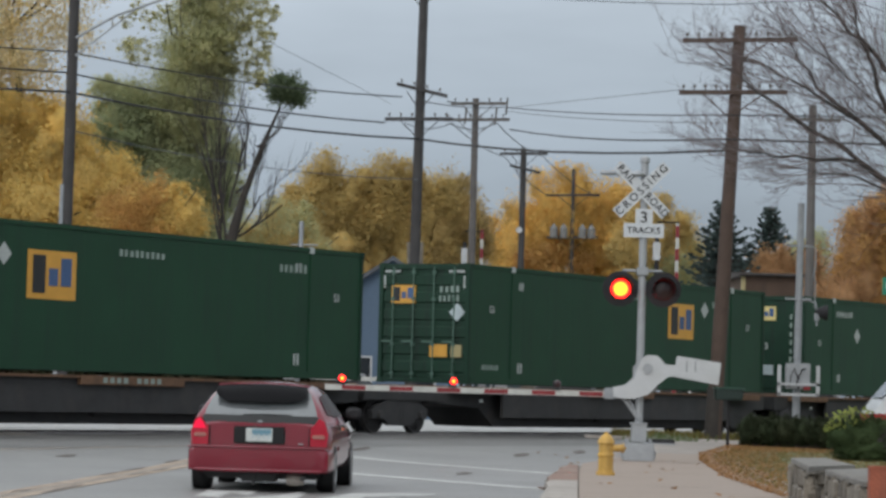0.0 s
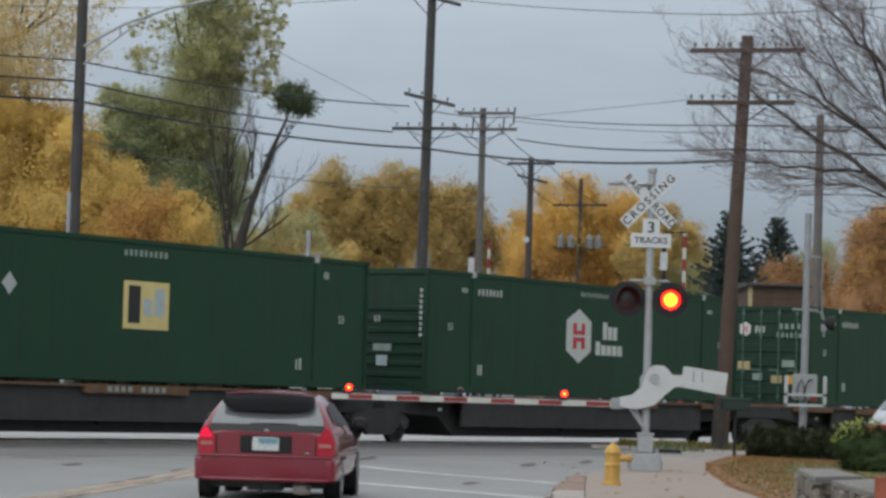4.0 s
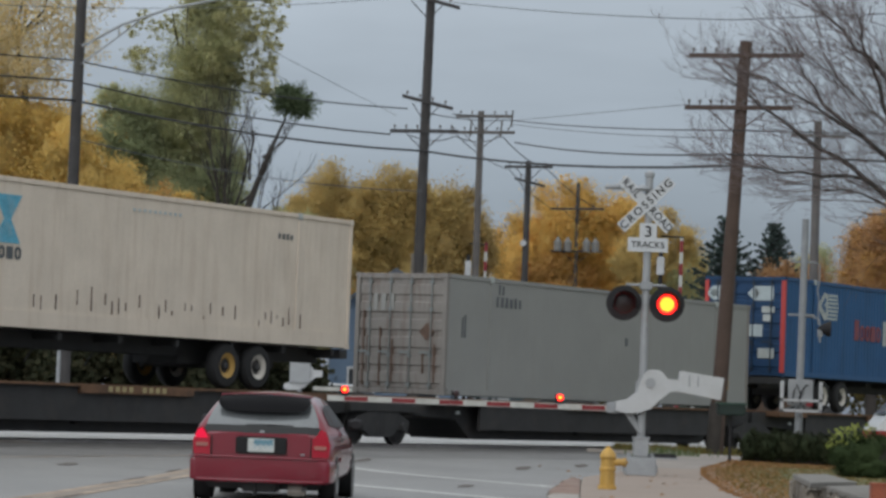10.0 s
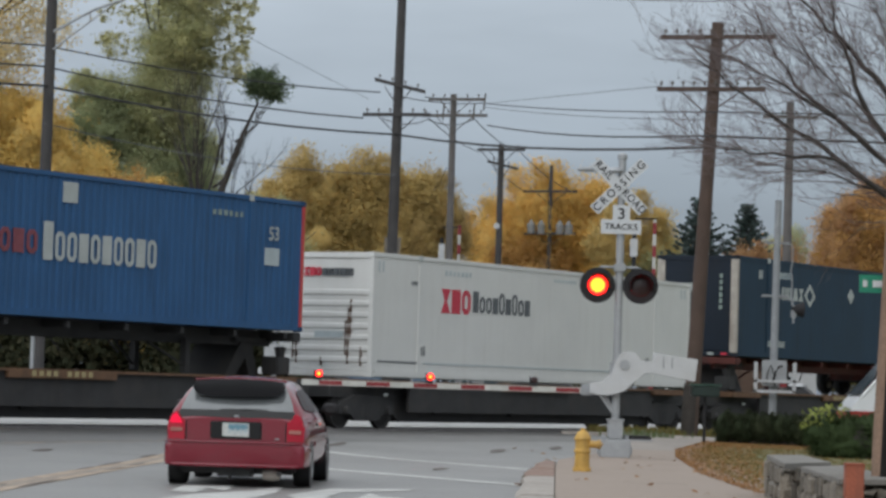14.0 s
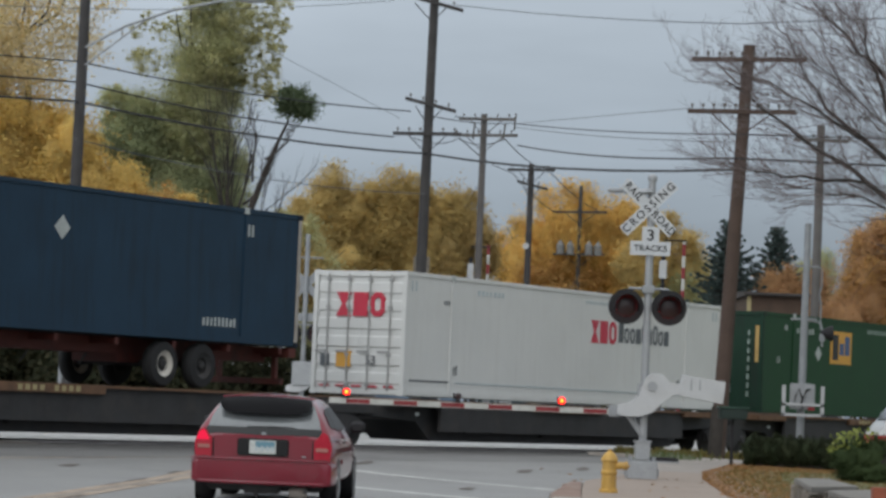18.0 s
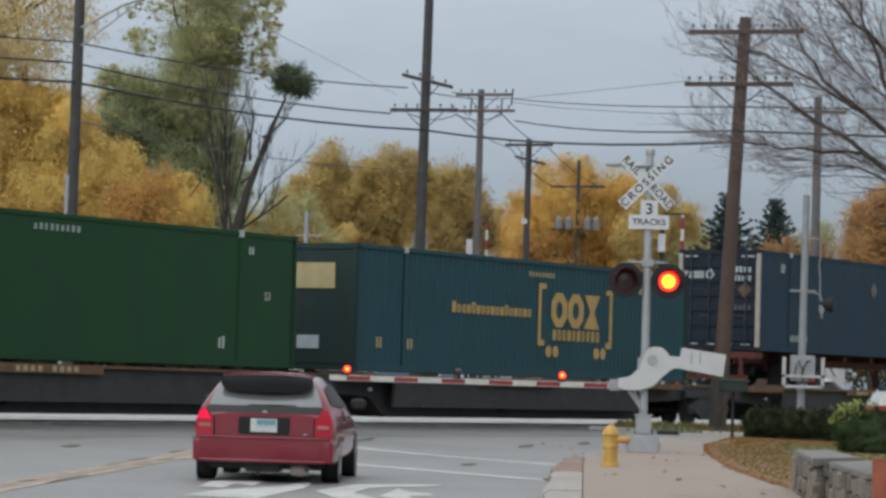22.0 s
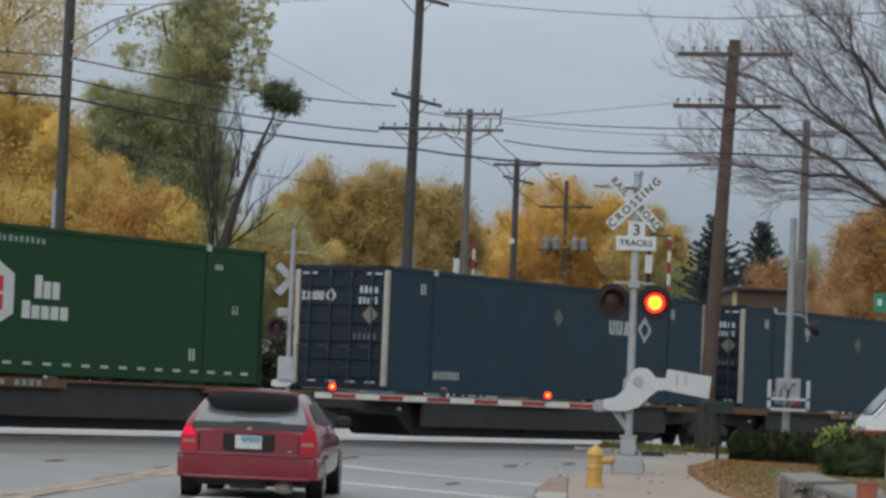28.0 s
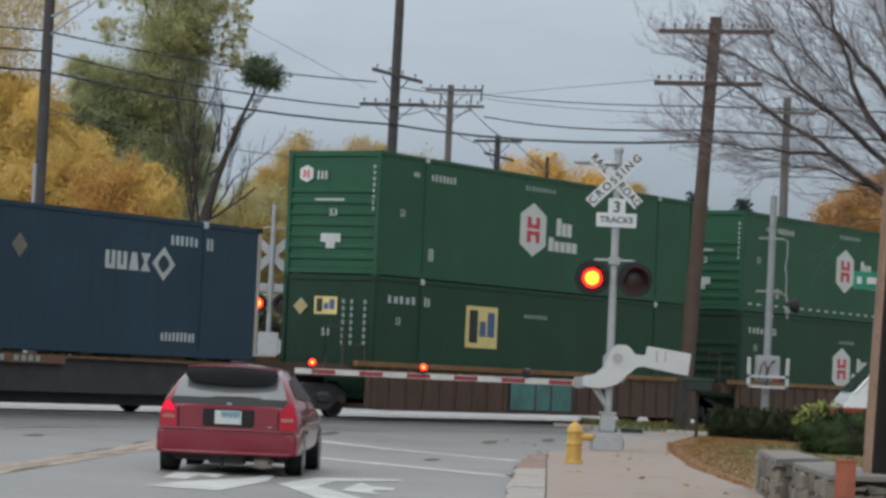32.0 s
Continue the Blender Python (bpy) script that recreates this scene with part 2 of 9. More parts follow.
M["weed"] = mat("pale weeds", (0.2, 0.24, 0.12), 0.8, spec=0.12, vary=0.1, ramp=[(0.09, 0.13, 0.055), (0.13, 0.16, 0.075), (0.3, 0.32, 0.25)])
M["hedge"] = mat("dark hedge leaves", (0.0210, 0.0350, 0.0140), 0.7, spec=0.12, vary=0.1, ramp=[(0.025, 0.036, 0.018), (0.036, 0.048, 0.023), (0.05, 0.052, 0.027), (0.03, 0.042, 0.02)])
M["bush"] = mat("bush leaves", (0.0320, 0.0640, 0.0240), 0.7, spec=0.12, vary=0.1, ramp=[(0.042, 0.066, 0.026), (0.052, 0.078, 0.031), (0.064, 0.09, 0.036), (0.046, 0.07, 0.028)])
M["bush_bright"] = mat("yellow green shoots", (0.2, 0.24, 0.05), 0.7, vary=0.1, ramp=[(0.22, 0.27, 0.06), (0.34, 0.37, 0.1), (0.28, 0.31, 0.08)])


def leaves(name, *ramp):
    """Thin leaves: part of the light passes through."""
    m = mat(name, ramp[0], 0.75, vary=0.22, scale=0.35, fine=1.2, ramp=list(ramp), spec=0.2)
    nt = m.node_tree
    b = nt.nodes["Principled BSDF"]
    tr = nt.nodes.new("ShaderNodeBsdfTranslucent")
    nt.links.new(b.inputs["Base Color"].links[0].from_socket, tr.inputs["Color"])
    mx = nt.nodes.new("ShaderNodeMixShader")
    mx.inputs[0].default_value = 0.5
    nt.links.new(b.outputs[0], mx.inputs[1])
    nt.links.new(tr.outputs[0], mx.inputs[2])
    nt.links.new(mx.outputs[0], nt.nodes["Material Output"].inputs["Surface"])
    return m


# Most far leaf colours are lightened to stand in for haze.
M["leaf_gold"] = leaves("golden leaves", (0.76, 0.55, 0.18), (0.8, 0.6, 0.21), (0.71, 0.51, 0.17), (0.77, 0.58, 0.23))
M["leaf_amber"] = leaves("amber leaves", (0.79, 0.52, 0.16), (0.83, 0.57, 0.18), (0.73, 0.47, 0.14), (0.78, 0.56, 0.2))
M["leaf_gold_hazed"] = leaves("gold leaves paled for haze", (0.8, 0.67, 0.38), (0.76, 0.62, 0.33), (0.84, 0.71, 0.43))
M["leaf_orange"] = leaves("orange leaves", (0.64, 0.38, 0.13), (0.58, 0.35, 0.13), (0.68, 0.43, 0.15))
M["leaf_green"] = leaves("olive green leaves", (0.45, 0.46, 0.25), (0.49, 0.49, 0.26), (0.42, 0.44, 0.24), (0.5, 0.49, 0.26))
M["leaf_willow"] = leaves("olive leaves paled for haze", (0.52, 0.5, 0.26), (0.56, 0.53, 0.28), (0.48, 0.47, 0.25))
M["leaf_fresh"] = leaves("mid green leaves", (0.33, 0.37, 0.21), (0.37, 0.4, 0.22), (0.31, 0.35, 0.2))
M["leaf_mistletoe"] = leaves("dark green evergreen leaves", (0.11, 0.15, 0.085), (0.15, 0.19, 0.1), (0.085, 0.12, 0.07))
M["leaf_olive"] = leaves("olive yellow leaves", (0.6, 0.44, 0.175), (0.54, 0.41, 0.17), (0.64, 0.47, 0.18))
M["leaf_brown"] = leaves("brown olive leaves", (0.46, 0.33, 0.14), (0.5, 0.36, 0.15), (0.42, 0.32, 0.14))
M["leaf_rust"] = leaves("rust leaves", (0.52, 0.3, 0.15), (0.56, 0.34, 0.17), (0.46, 0.28, 0.15))
M["leaf_conifer"] = leaves("dark conifer needles", (0.09, 0.13, 0.125), (0.1, 0.14, 0.13), (0.115, 0.15, 0.138))
M["leaf_thicket"] = leaves("dark thicket leaves", (0.07, 0.07, 0.028), (0.126, 0.105, 0.042), (0.196, 0.14, 0.049), (0.049, 0.056, 0.028))
# Thicket leaf colours darkened to hold the shade under the trees.
M["leaf_dark"] = leaves("leaves darkened for shade", (0.035, 0.042, 0.022), (0.05, 0.055, 0.03), (0.065, 0.06, 0.032), (0.028, 0.036, 0.02))
M["car_red"] = mat("dark red car paint", (0.17, 0.005, 0.018), 0.28, vary=0.06, scale=3, coat=0.8, spec=0.35, dirt=(0.12, 0.02, 0.03), dirt_amount=0.15)
# Grey base colour stands in for the sky mirrored in the rear screen.
M["glass"] = mat("car glass greyed for reflection", (0.13, 0.14, 0.145), 0.1, vary=0.08, coat=0.8, spec=0.8)
M["spoiler_black"] = mat("matt black spoiler", (0.007, 0.007, 0.008), 0.75, vary=0.1, spec=0.12)
M["glass_low"] = mat("dark lower glass", (0.03, 0.031, 0.032), 0.35, vary=0.05, spec=0.2)
M["tint"] = mat("dark tinted glass", (0.012, 0.012, 0.013), 0.35, vary=0.04, spec=0.25)
M["tail_on"] = mat("lit tail lamp", (0.75, 0.01, 0.05), 0.3, glow=0.5, spec=0.2)
M["tail"] = mat("red tail lens", (0.36, 0.012, 0.03), 0.25, glow=0.09)
M["tail_clear"] = mat("clear lens", (0.36, 0.14, 0.12), 0.25)
M["rubber"] = mat("tyre rubber", (0.015, 0.015, 0.016), 0.85, vary=0.2)
M["plate"] = mat("pale licence plate", (0.5, 0.52, 0.5), 0.4, vary=0.15, scale=20)
M["plate_blue"] = mat("plate blue bar", (0.12, 0.24, 0.3), 0.5)
M["chrome"] = mat("bright metal", (0.6, 0.6, 0.6), 0.25, metal=0.9)
M["vehicle_white"] = mat("white vehicle paint", (0.68, 0.7, 0.72), 0.35, vary=0.05, coat=0.4)
M["vehicle_red"] = mat("red vehicle band", (0.4, 0.02, 0.03), 0.35, vary=0.05)
# train paints
M["t_green"] = mat("container green paint", (0.0101, 0.0490, 0.0238), 0.5, vary=0.14, scale=0.9, dirt=(0.012, 0.03, 0.022), dirt_amount=0.55, streak=True, bump=0.05, spec=0.28)
M["t_green_b"] = mat("faded container green paint", (0.0192, 0.0816, 0.0432), 0.5, vary=0.14, scale=0.9, dirt=(0.03, 0.06, 0.045), dirt_amount=0.5, streak=True, bump=0.05, spec=0.28)
M["t_green_c"] = mat("bright container green paint", (0.0077, 0.0512, 0.0166), 0.5, vary=0.12, scale=0.9, dirt=(0.012, 0.035, 0.02), dirt_amount=0.5, streak=True, bump=0.05, spec=0.28)
# End walls take a darker, more streaked version of the side colour.
M["t_green_dark"] = mat("dark streaked green end paint", (0.0096, 0.036, 0.0208), 0.55, vary=0.2, scale=1.5, dirt=(0.014, 0.02, 0.017), dirt_amount=0.8, streak=True, bump=0.05, spec=0.28)
M["t_navy"] = mat("navy container paint", (0.0117, 0.0362, 0.0665), 0.55, vary=0.16, scale=0.9, dirt=(0.009, 0.018, 0.026), dirt_amount=0.6, streak=True, bump=0.05, spec=0.28)
M["t_navy_b"] = mat("faded navy container paint", (0.0175, 0.043, 0.068), 0.55, vary=0.18, scale=0.7, dirt=(0.014, 0.026, 0.036), dirt_amount=0.6, streak=True, bump=0.05, spec=0.28)
M["post_pale"] = mat("chalky pale post paint", (0.37, 0.34, 0.3), 0.7, vary=0.25, scale=3, dirt=(0.2, 0.15, 0.12), dirt_amount=0.6, streak=True)
M["d_dim"] = mat("dirty tan placard", (0.14, 0.125, 0.105), 0.6, vary=0.2)
M["t_navy_dark"] = mat("dark streaked navy end paint", (0.008, 0.0144, 0.0256), 0.55, vary=0.2, scale=1.5, dirt=(0.012, 0.014, 0.018), dirt_amount=0.7, streak=True, spec=0.28)
M["t_blue"] = mat("mid blue container paint", (0.0288, 0.0960, 0.2208), 0.5, vary=0.12, scale=0.9, dirt=(0.02, 0.05, 0.1), dirt_amount=0.5, streak=True, bump=0.05, spec=0.28)
M["t_blue_dark"] = mat("dark streaked blue end paint", (0.0176, 0.052, 0.12), 0.5, vary=0.15, scale=1.2, dirt=(0.015, 0.03, 0.06), dirt_amount=0.7, streak=True, spec=0.28)
M["t_teal"] = mat("teal container paint", (0.0165, 0.064, 0.082), 0.5, vary=0.14, scale=0.8, dirt=(0.022, 0.053, 0.062), dirt_amount=0.6, streak=True, bump=0.05, spec=0.28)
M["t_teal_dark"] = mat("dark streaked teal end paint", (0.0128, 0.0320, 0.0288), 0.55, vary=0.2, scale=1.2, dirt=(0.015, 0.02, 0.018), dirt_amount=0.7, streak=True, spec=0.28)
M["t_beige"] = mat("cream container paint", (0.66, 0.58, 0.49), 0.6, vary=0.1, scale=1.0, dirt=(0.4, 0.3, 0.22), dirt_amount=0.35, streak=True, bump=0.05, spec=0.28)
M["t_grey"] = mat("light grey container paint", (0.285, 0.288, 0.276), 0.55, vary=0.08, scale=0.8, dirt=(0.26, 0.25, 0.23), dirt_amount=0.28, streak=True, bump=0.05, spec=0.28)
M["t_grey_dark"] = mat("grimy grey end paint", (0.235, 0.22, 0.205), 0.6, vary=0.15, scale=1.5, dirt=(0.14, 0.09, 0.07), dirt_amount=0.8, streak=True, spec=0.28)
M["t_white"] = mat("white container paint", (0.63, 0.635, 0.62), 0.5, vary=0.06, scale=0.8, dirt=(0.42, 0.4, 0.37), dirt_amount=0.16, streak=True, bump=0.04, spec=0.28)
M["d_orange"] = mat("amber decal", (0.62, 0.32, 0.05), 0.5, vary=0.1)
M["d_cream"] = mat("pale yellow decal", (0.66, 0.54, 0.22), 0.5, vary=0.1)
M["d_black"] = mat("black decal", (0.015, 0.016, 0.018), 0.5)
M["d_navy"] = mat("navy decal", (0.05, 0.1, 0.22), 0.5)
M["d_white"] = mat("white decal", (0.4, 0.43, 0.42), 0.5, vary=0.15)
M["d_panel"] = mat("white emblem sheet", (0.55, 0.58, 0.56), 0.5, vary=0.1)
M["d_pale"] = mat("faint pale decal", (0.24, 0.3, 0.27), 0.5, vary=0.2)
M["d_red"] = mat("red decal", (0.5, 0.03, 0.06), 0.5, vary=0.1)
M["d_faded_red"] = mat("faded red decal", (0.2, 0.05, 0.065), 0.55, vary=0.25, scale=5)
M["d_orange_red"] = mat("orange red decal", (0.48, 0.06, 0.055), 0.5, vary=0.15)
M["d_blue"] = mat("sky blue decal", (0.1, 0.36, 0.5), 0.5, vary=0.25, scale=4, dirt=(0.45, 0.45, 0.42), dirt_amount=0.5)
M["d_pale_blue"] = mat("washed blue decal", (0.4, 0.46, 0.48), 0.5, vary=0.15)
M["d_grey"] = mat("dark grey decal", (0.09, 0.1, 0.11), 0.5)
M["d_yellow"] = mat("amber yellow decal", (0.46, 0.3, 0.1), 0.5, vary=0.15)
M["d_tan"] = mat("tan decal", (0.36, 0.3, 0.15), 0.5, vary=0.15)
M["rust_streak"] = mat("rust streak", (0.11, 0.07, 0.052), 0.85, vary=0.4, scale=6)
M["car_black"] = mat("grimy black underframe", (0.031, 0.031, 0.032), 0.75, vary=0.3, scale=2, dirt=(0.055, 0.047, 0.042), dirt_amount=0.6)
M["car_brown"] = mat("rust brown platform", (0.14, 0.075, 0.04), 0.75, vary=0.3, scale=2, dirt=(0.05, 0.032, 0.024), dirt_amount=0.8)
M["well_brown"] = mat("brown well car side", (0.085, 0.05, 0.036), 0.8, vary=0.25, scale=1.5, dirt=(0.035, 0.025, 0.02), dirt_amount=0.7, streak=True)
M["well_orange"] = mat("amber top chord", (0.2, 0.105, 0.038), 0.7, vary=0.2, dirt=(0.08, 0.05, 0.03), dirt_amount=0.6)
M["graffiti"] = mat("teal spray paint", (0.06, 0.18, 0.17), 0.6, vary=0.3, scale=3, dirt=(0.06, 0.06, 0.05), dirt_amount=0.6)
M["chassis_red"] = mat("red orange chassis", (0.091, 0.0182, 0.0126), 0.65, vary=0.25, scale=3, dirt=(0.03, 0.018, 0.016), dirt_amount=0.85)
M["rim_white"] = mat("pale wheel rim", (0.5, 0.47, 0.42), 0.6, vary=0.15)
M["rim_amber"] = mat("amber wheel rim", (0.4, 0.24, 0.06), 0.6, vary=0.15)
M["wheel_steel"] = mat("dark wheel steel", (0.026, 0.024, 0.024), 0.6, metal=0.3, vary=0.2)
M["wall_teal"] = mat("teal grey siding", (0.075, 0.12, 0.125), 0.7, vary=0.12, dirt=(0.05, 0.07, 0.07), dirt_amount=0.5)
M["wall_tan"] = mat("tan stucco", (0.17, 0.145, 0.115), 0.85, vary=0.15, scale=1.0, dirt=(0.12, 0.1, 0.08), dirt_amount=0.5)
M["wall_blue"] = mat("blue grey siding", (0.1, 0.15, 0.22), 0.7, vary=0.1)
M["wall_white"] = mat("white siding", (0.5, 0.5, 0.5), 0.7, vary=0.1)
M["wall_brown"] = mat("dark brown siding", (0.075, 0.045, 0.03), 0.8, vary=0.25, scale=1.5, dirt=(0.04, 0.03, 0.022), dirt_amount=0.5)
M["roof_dark"] = mat("dark brown shingles", (0.05, 0.043, 0.04), 0.9, vary=0.3, scale=3, fine=30, bump=0.3)
M["roof"] = mat("grey shingles", (0.1, 0.11, 0.125), 0.9, vary=0.25, scale=3, fine=30, bump=0.3)
M["window"] = mat("dark window glass", (0.03, 0.035, 0.04), 0.1)


# ---- mesh helpers ----
class Geo:
    """Collects vertices and faces of one mesh."""

    def __init__(self):
        self.v, self.f = [], []

    def add(self, verts, faces):
        n = len(self.v)
        self.v.extend(tuple(p) for p in verts)
        self.f.extend(tuple(i + n for i in q) for q in faces)
        return self

    def box(self, x0, x1, y0, y1, z0, z1, bevel=0.0):
        if not bevel:
            p = [(x, y, z) for x in (x0, x1) for y in (y0, y1) for z in (z0, z1)]
            return self.add(p, [(0, 1, 3, 2), (4, 6, 7, 5), (0, 4, 5, 1), (2, 3, 7, 6), (0, 2, 6, 4), (1, 5, 7, 3)])
        bm = bmesh.new()
        bmesh.ops.create_cube(bm, size=1)
        for q in bm.verts:
            q.co = Vector(((x0 + x1) / 2 + q.co.x * (x1 - x0), (y0 + y1) / 2 + q.co.y * (y1 - y0), (z0 + z1) / 2 + q.co.z * (z1 - z0)))
        bmesh.ops.bevel(bm, geom=bm.edges[:], offset=bevel, segments=2, affect="EDGES")
        bm.verts.index_update()
        self.add([q.co for q in bm.verts], [[q.index for q in fc.verts] for fc in bm.faces])
        bm.free()
        return self

    def tube(self, p0, p1, r0, r1=None, n=8, caps=True):
        r1 = r0 if r1 is None else r1
        a, b = Vector(p0), Vector(p1)
        d = b - a
        if d.length < 1e-6:
            return self
        side = d.orthogonal().normalized()
        up = d.cross(side).normalized()
        v = []
        for c, r in ((a, r0), (b, r1)):
            v += [c + (side * math.cos(2 * math.pi * i / n) + up * math.sin(2 * math.pi * i / n)) * r for i in range(n)]
        f = [(i, (i + 1) % n, n + (i + 1) % n, n + i) for i in range(n)]
        if caps:
            f += [tuple(range(n))[::-1], tuple(range(n, 2 * n))]
        return self.add(v, f)

    def path(self, pts, radii, n=6):
        """A bent tube through the points."""
        v, f = [], []
        pts = [Vector(p) for p in pts]
        for k, p in enumerate(pts):
            d = (pts[min(k + 1, len(pts) - 1)] - pts[max(k - 1, 0)]).normalized()
            ref = Vector((0, 0, 1)) if abs(d.z) < 0.9 else Vector((1, 0, 0))
            side = d.cross(ref).normalized()
            up = side.cross(d)
            r = radii[k] if isinstance(radii, (list, tuple)) else radii
            v += [p + (side * math.cos(2 * math.pi * i / n) + up * math.sin(2 * math.pi * i / n)) * r for i in range(n)]
        for k in range(len(pts) - 1):
            f += [(k * n + i, k * n + (i + 1) % n, (k + 1) * n + (i + 1) % n, (k + 1) * n + i) for i in range(n)]
        f += [tuple(range(n))[::-1], tuple(range((len(pts) - 1) * n, len(pts) * n))]
        return self.add(v, f)

    def lathe(self, profile, centre=(0, 0, 0), n=16, axis="z", ring=False):
        """Profile of (radius, height) pairs turned about an axis."""
        v, f = [], []
        for r, h in profile:
            for i in range(n):
                a = 2 * math.pi * i / n
                c, s = r * math.cos(a), r * math.sin(a)
                q = {"z": (c, s, h), "y": (c, h, s), "x": (h, c, s)}[axis]
                v.append((q[0] + centre[0], q[1] + centre[1], q[2] + centre[2]))
        m = len(profile)
        for k in range(m - 1):
            f += [(k * n + i, k * n + (i + 1) % n, (k + 1) * n + (i + 1) % n, (k + 1) * n + i) for i in range(n)]
        if ring:
            f += [((m - 1) * n + i, (m - 1) * n + (i + 1) % n, (i + 1) % n, i) for i in range(n)]
        else:
            f += [tuple(range(n))[::-1], tuple(range((m - 1) * n, m * n))]
        return self.add(v, f)

    def prism(self, outline, y0, y1, swap=None):
        """A flat outline of (a, b) pairs given depth; a, b become x, z unless swap maps (a, b, depth) otherwise."""
        swap = swap or (lambda a, b, d: (a, d, b))
        n = len(outline)
        v = [swap(a, b, y0) for a, b in outline] + [swap(a, b, y1) for a, b in outline]
        f = [tuple(range(n)), tuple(range(n, 2 * n))[::-1]] + [(i, n + i, n + (i + 1) % n, (i + 1) % n) for i in range(n)]
        return self.add(v, f)

    def mesh(self, name, material, smooth=0.0):
        me = bpy.data.meshes.new(name)
        me.from_pydata(self.v, [], self.f)
        bm = bmesh.new()
        bm.from_mesh(me)
        bmesh.ops.recalc_face_normals(bm, faces=bm.faces)
        bm.to_mesh(me)
        bm.free()
        me.materials.append(M[material] if isinstance(material, str) else material)
        if smooth:
            me.shade_smooth()
            me.set_sharp_from_angle(angle=radians(smooth))
        return me


def part(name, geo, material, parent=None, label="", m=None, smooth=35.0):
    """Links one mesh as one object under a thing or part; geo is a Geo or a finished mesh."""
    me = geo if isinstance(geo, bpy.types.Mesh) else geo.mesh(name, material, smooth)
    ob = new(name, me)
    if parent:
        ob.parent = parent
    if m is not None:
        ob.matrix_basis = m
    if label:
        tagged(ob, label)
    return ob


def thing(name, label, category, m=None, group="", kind=""):
    ob = new(name)
    ob.empty_display_size = 0.2
    if m is not None:
        ob.matrix_basis = m
    return tagged(ob, label, category, group, kind)


def words(text, size, material, parent, m, name="lettering", squeeze=1.0, apart=1.0):
    """Raised letters in the built-in font, lying in the x-z plane and facing -y."""
    cu = bpy.data.curves.new(name, "FONT")
    cu.body, cu.size, cu.extrude, cu.align_x, cu.align_y = text, size, 0.003, "CENTER", "CENTER"
    cu.offset = size * 0.012
    cu.space_character = apart
    tmp = bpy.data.objects.new(name, cu)
    scene.collection.objects.link(tmp)
    me = bpy.data.meshes.new_from_object(tmp.evaluated_get(bpy.context.evaluated_depsgraph_get()))
    bpy.data.objects.remove(tmp)
    bpy.data.curves.remove(cu)
    me.transform(Matrix.Diagonal((squeeze, 1, 1, 1)))
    me.transform(pose(0, 0, 0, 90))
    me.materials.clear()
    me.materials.append(M[material])
    return part(name, me, material, parent, m=m)


# ---- plan ----
TRACK = radians(57.65)          # heading of the tracks from +x
ALONG = Vector((math.cos(TRACK), math.sin(TRACK), 0))
ACROSS = Vector((-math.sin(TRACK), math.cos(TRACK), 0))
NEAR_SIDE = 37.06               # distance from the eye to the near sides of the boxes
RAIL_TOP = 0.22
ROAD_TURN = -2.8                # heading of the road, degrees from +y


def smooth(a, b, x):
    k = min(1.0, max(0.0, (x - a) / (b - a)))
    return k * k * (3 - 2 * k)


def height(x, y):
    """The lie of the land: level, with a low hump where the tracks cross."""
    n = -x * math.sin(TRACK) + y * math.cos(TRACK)
    return 0.17 * smooth(27, 35.5, n) - 0.1 * smooth(56, 80, n)


def curb_x(y):
    """The road's right edge."""
    return -0.4 + 0.052 * y


def sheet(name, rows, material, kind, label, category, lift=0.0):
    """A ground sheet from rows of points, laid on the land."""
    g = Geo()
    n = len(rows[0])
    g.add([(x, y, height(x, y) + lift) for r in rows for x, y in r],
          [(k * n + i, k * n + i + 1, (k + 1) * n + i + 1, (k + 1) * n + i) for k in range(len(rows) - 1) for i in range(n - 1)])
    return tagged(part(name, g, material, smooth=60), label, category, kind=kind)


steps = [-400, -100, -40, -10] + list(range(0, 130, 3)) + [150, 220, 400, 900, 2500]
xs = [-2500, -600, -150, -60, -40, -30, -24] + list(range(-20, 32, 2)) + [40, 60, 150, 600, 2500]
sheet("ground", [[(x, y) for x in xs] for y in steps], "grass", "structure", "rough autumn grass and leaf litter on level land", "ground", -0.03)

# Road: near lanes, the crossing apron and the way on beyond the tracks.
rows = []
for y in [-40, -10] + list(range(0, 84, 2)):
    left, right = -16.0, curb_x(y)
    if y > 46:
        right = curb_x(min(y, 56)) + max(min(2.0, (y - 46) * 0.5), min(6.5, (y - 56) * 0.55))
    rows.append([(left + (right - left) * i / 16, y) for i in range(17)])
sheet("road", rows, "asphalt", "structure", "grey worn asphalt road with patched cracks and faded paint", "road", 0.0)
rows = [[tuple((ALONG * s + ACROSS * n).xy) for s in range(-70, 170, 8)] for n in (40.4, 43, 46, 49, 52, 56, 60, 66, 74)]
sheet("concrete_lot", rows, "gravel", "structure", "pale concrete surface between and beyond the far tracks", "ground", 0.02)

# Two dark strips in steps put the train's shade into the paving colour.
for n0, n1, mt, up_ in ((32.0, 34.6, "asphalt_half_shade", 0.004), (34.6, 39.55, "asphalt_train_shade", 0.008)):
    rows = []
    for k in range(13):
        n = n0 + (n1 - n0) * k / 12
        # From the road's left edge to its right edge along this line.
        s0 = (-16 + n * math.sin(TRACK)) / math.cos(TRACK)
        # The right end lies past the curb line.
        s1 = (0.5 + n * (math.sin(TRACK) + 0.052 * math.cos(TRACK))) / (math.cos(TRACK) - 0.052 * math.sin(TRACK))
        rows.append([tuple((ALONG * (s0 + (s1 - s0) * i / 20) + ACROSS * n).xy) for i in range(21)])
    sheet("crossing_panel", rows, mt, "structure", "darkened paving up to the rails, the train's shade in its colour", "road", up_)

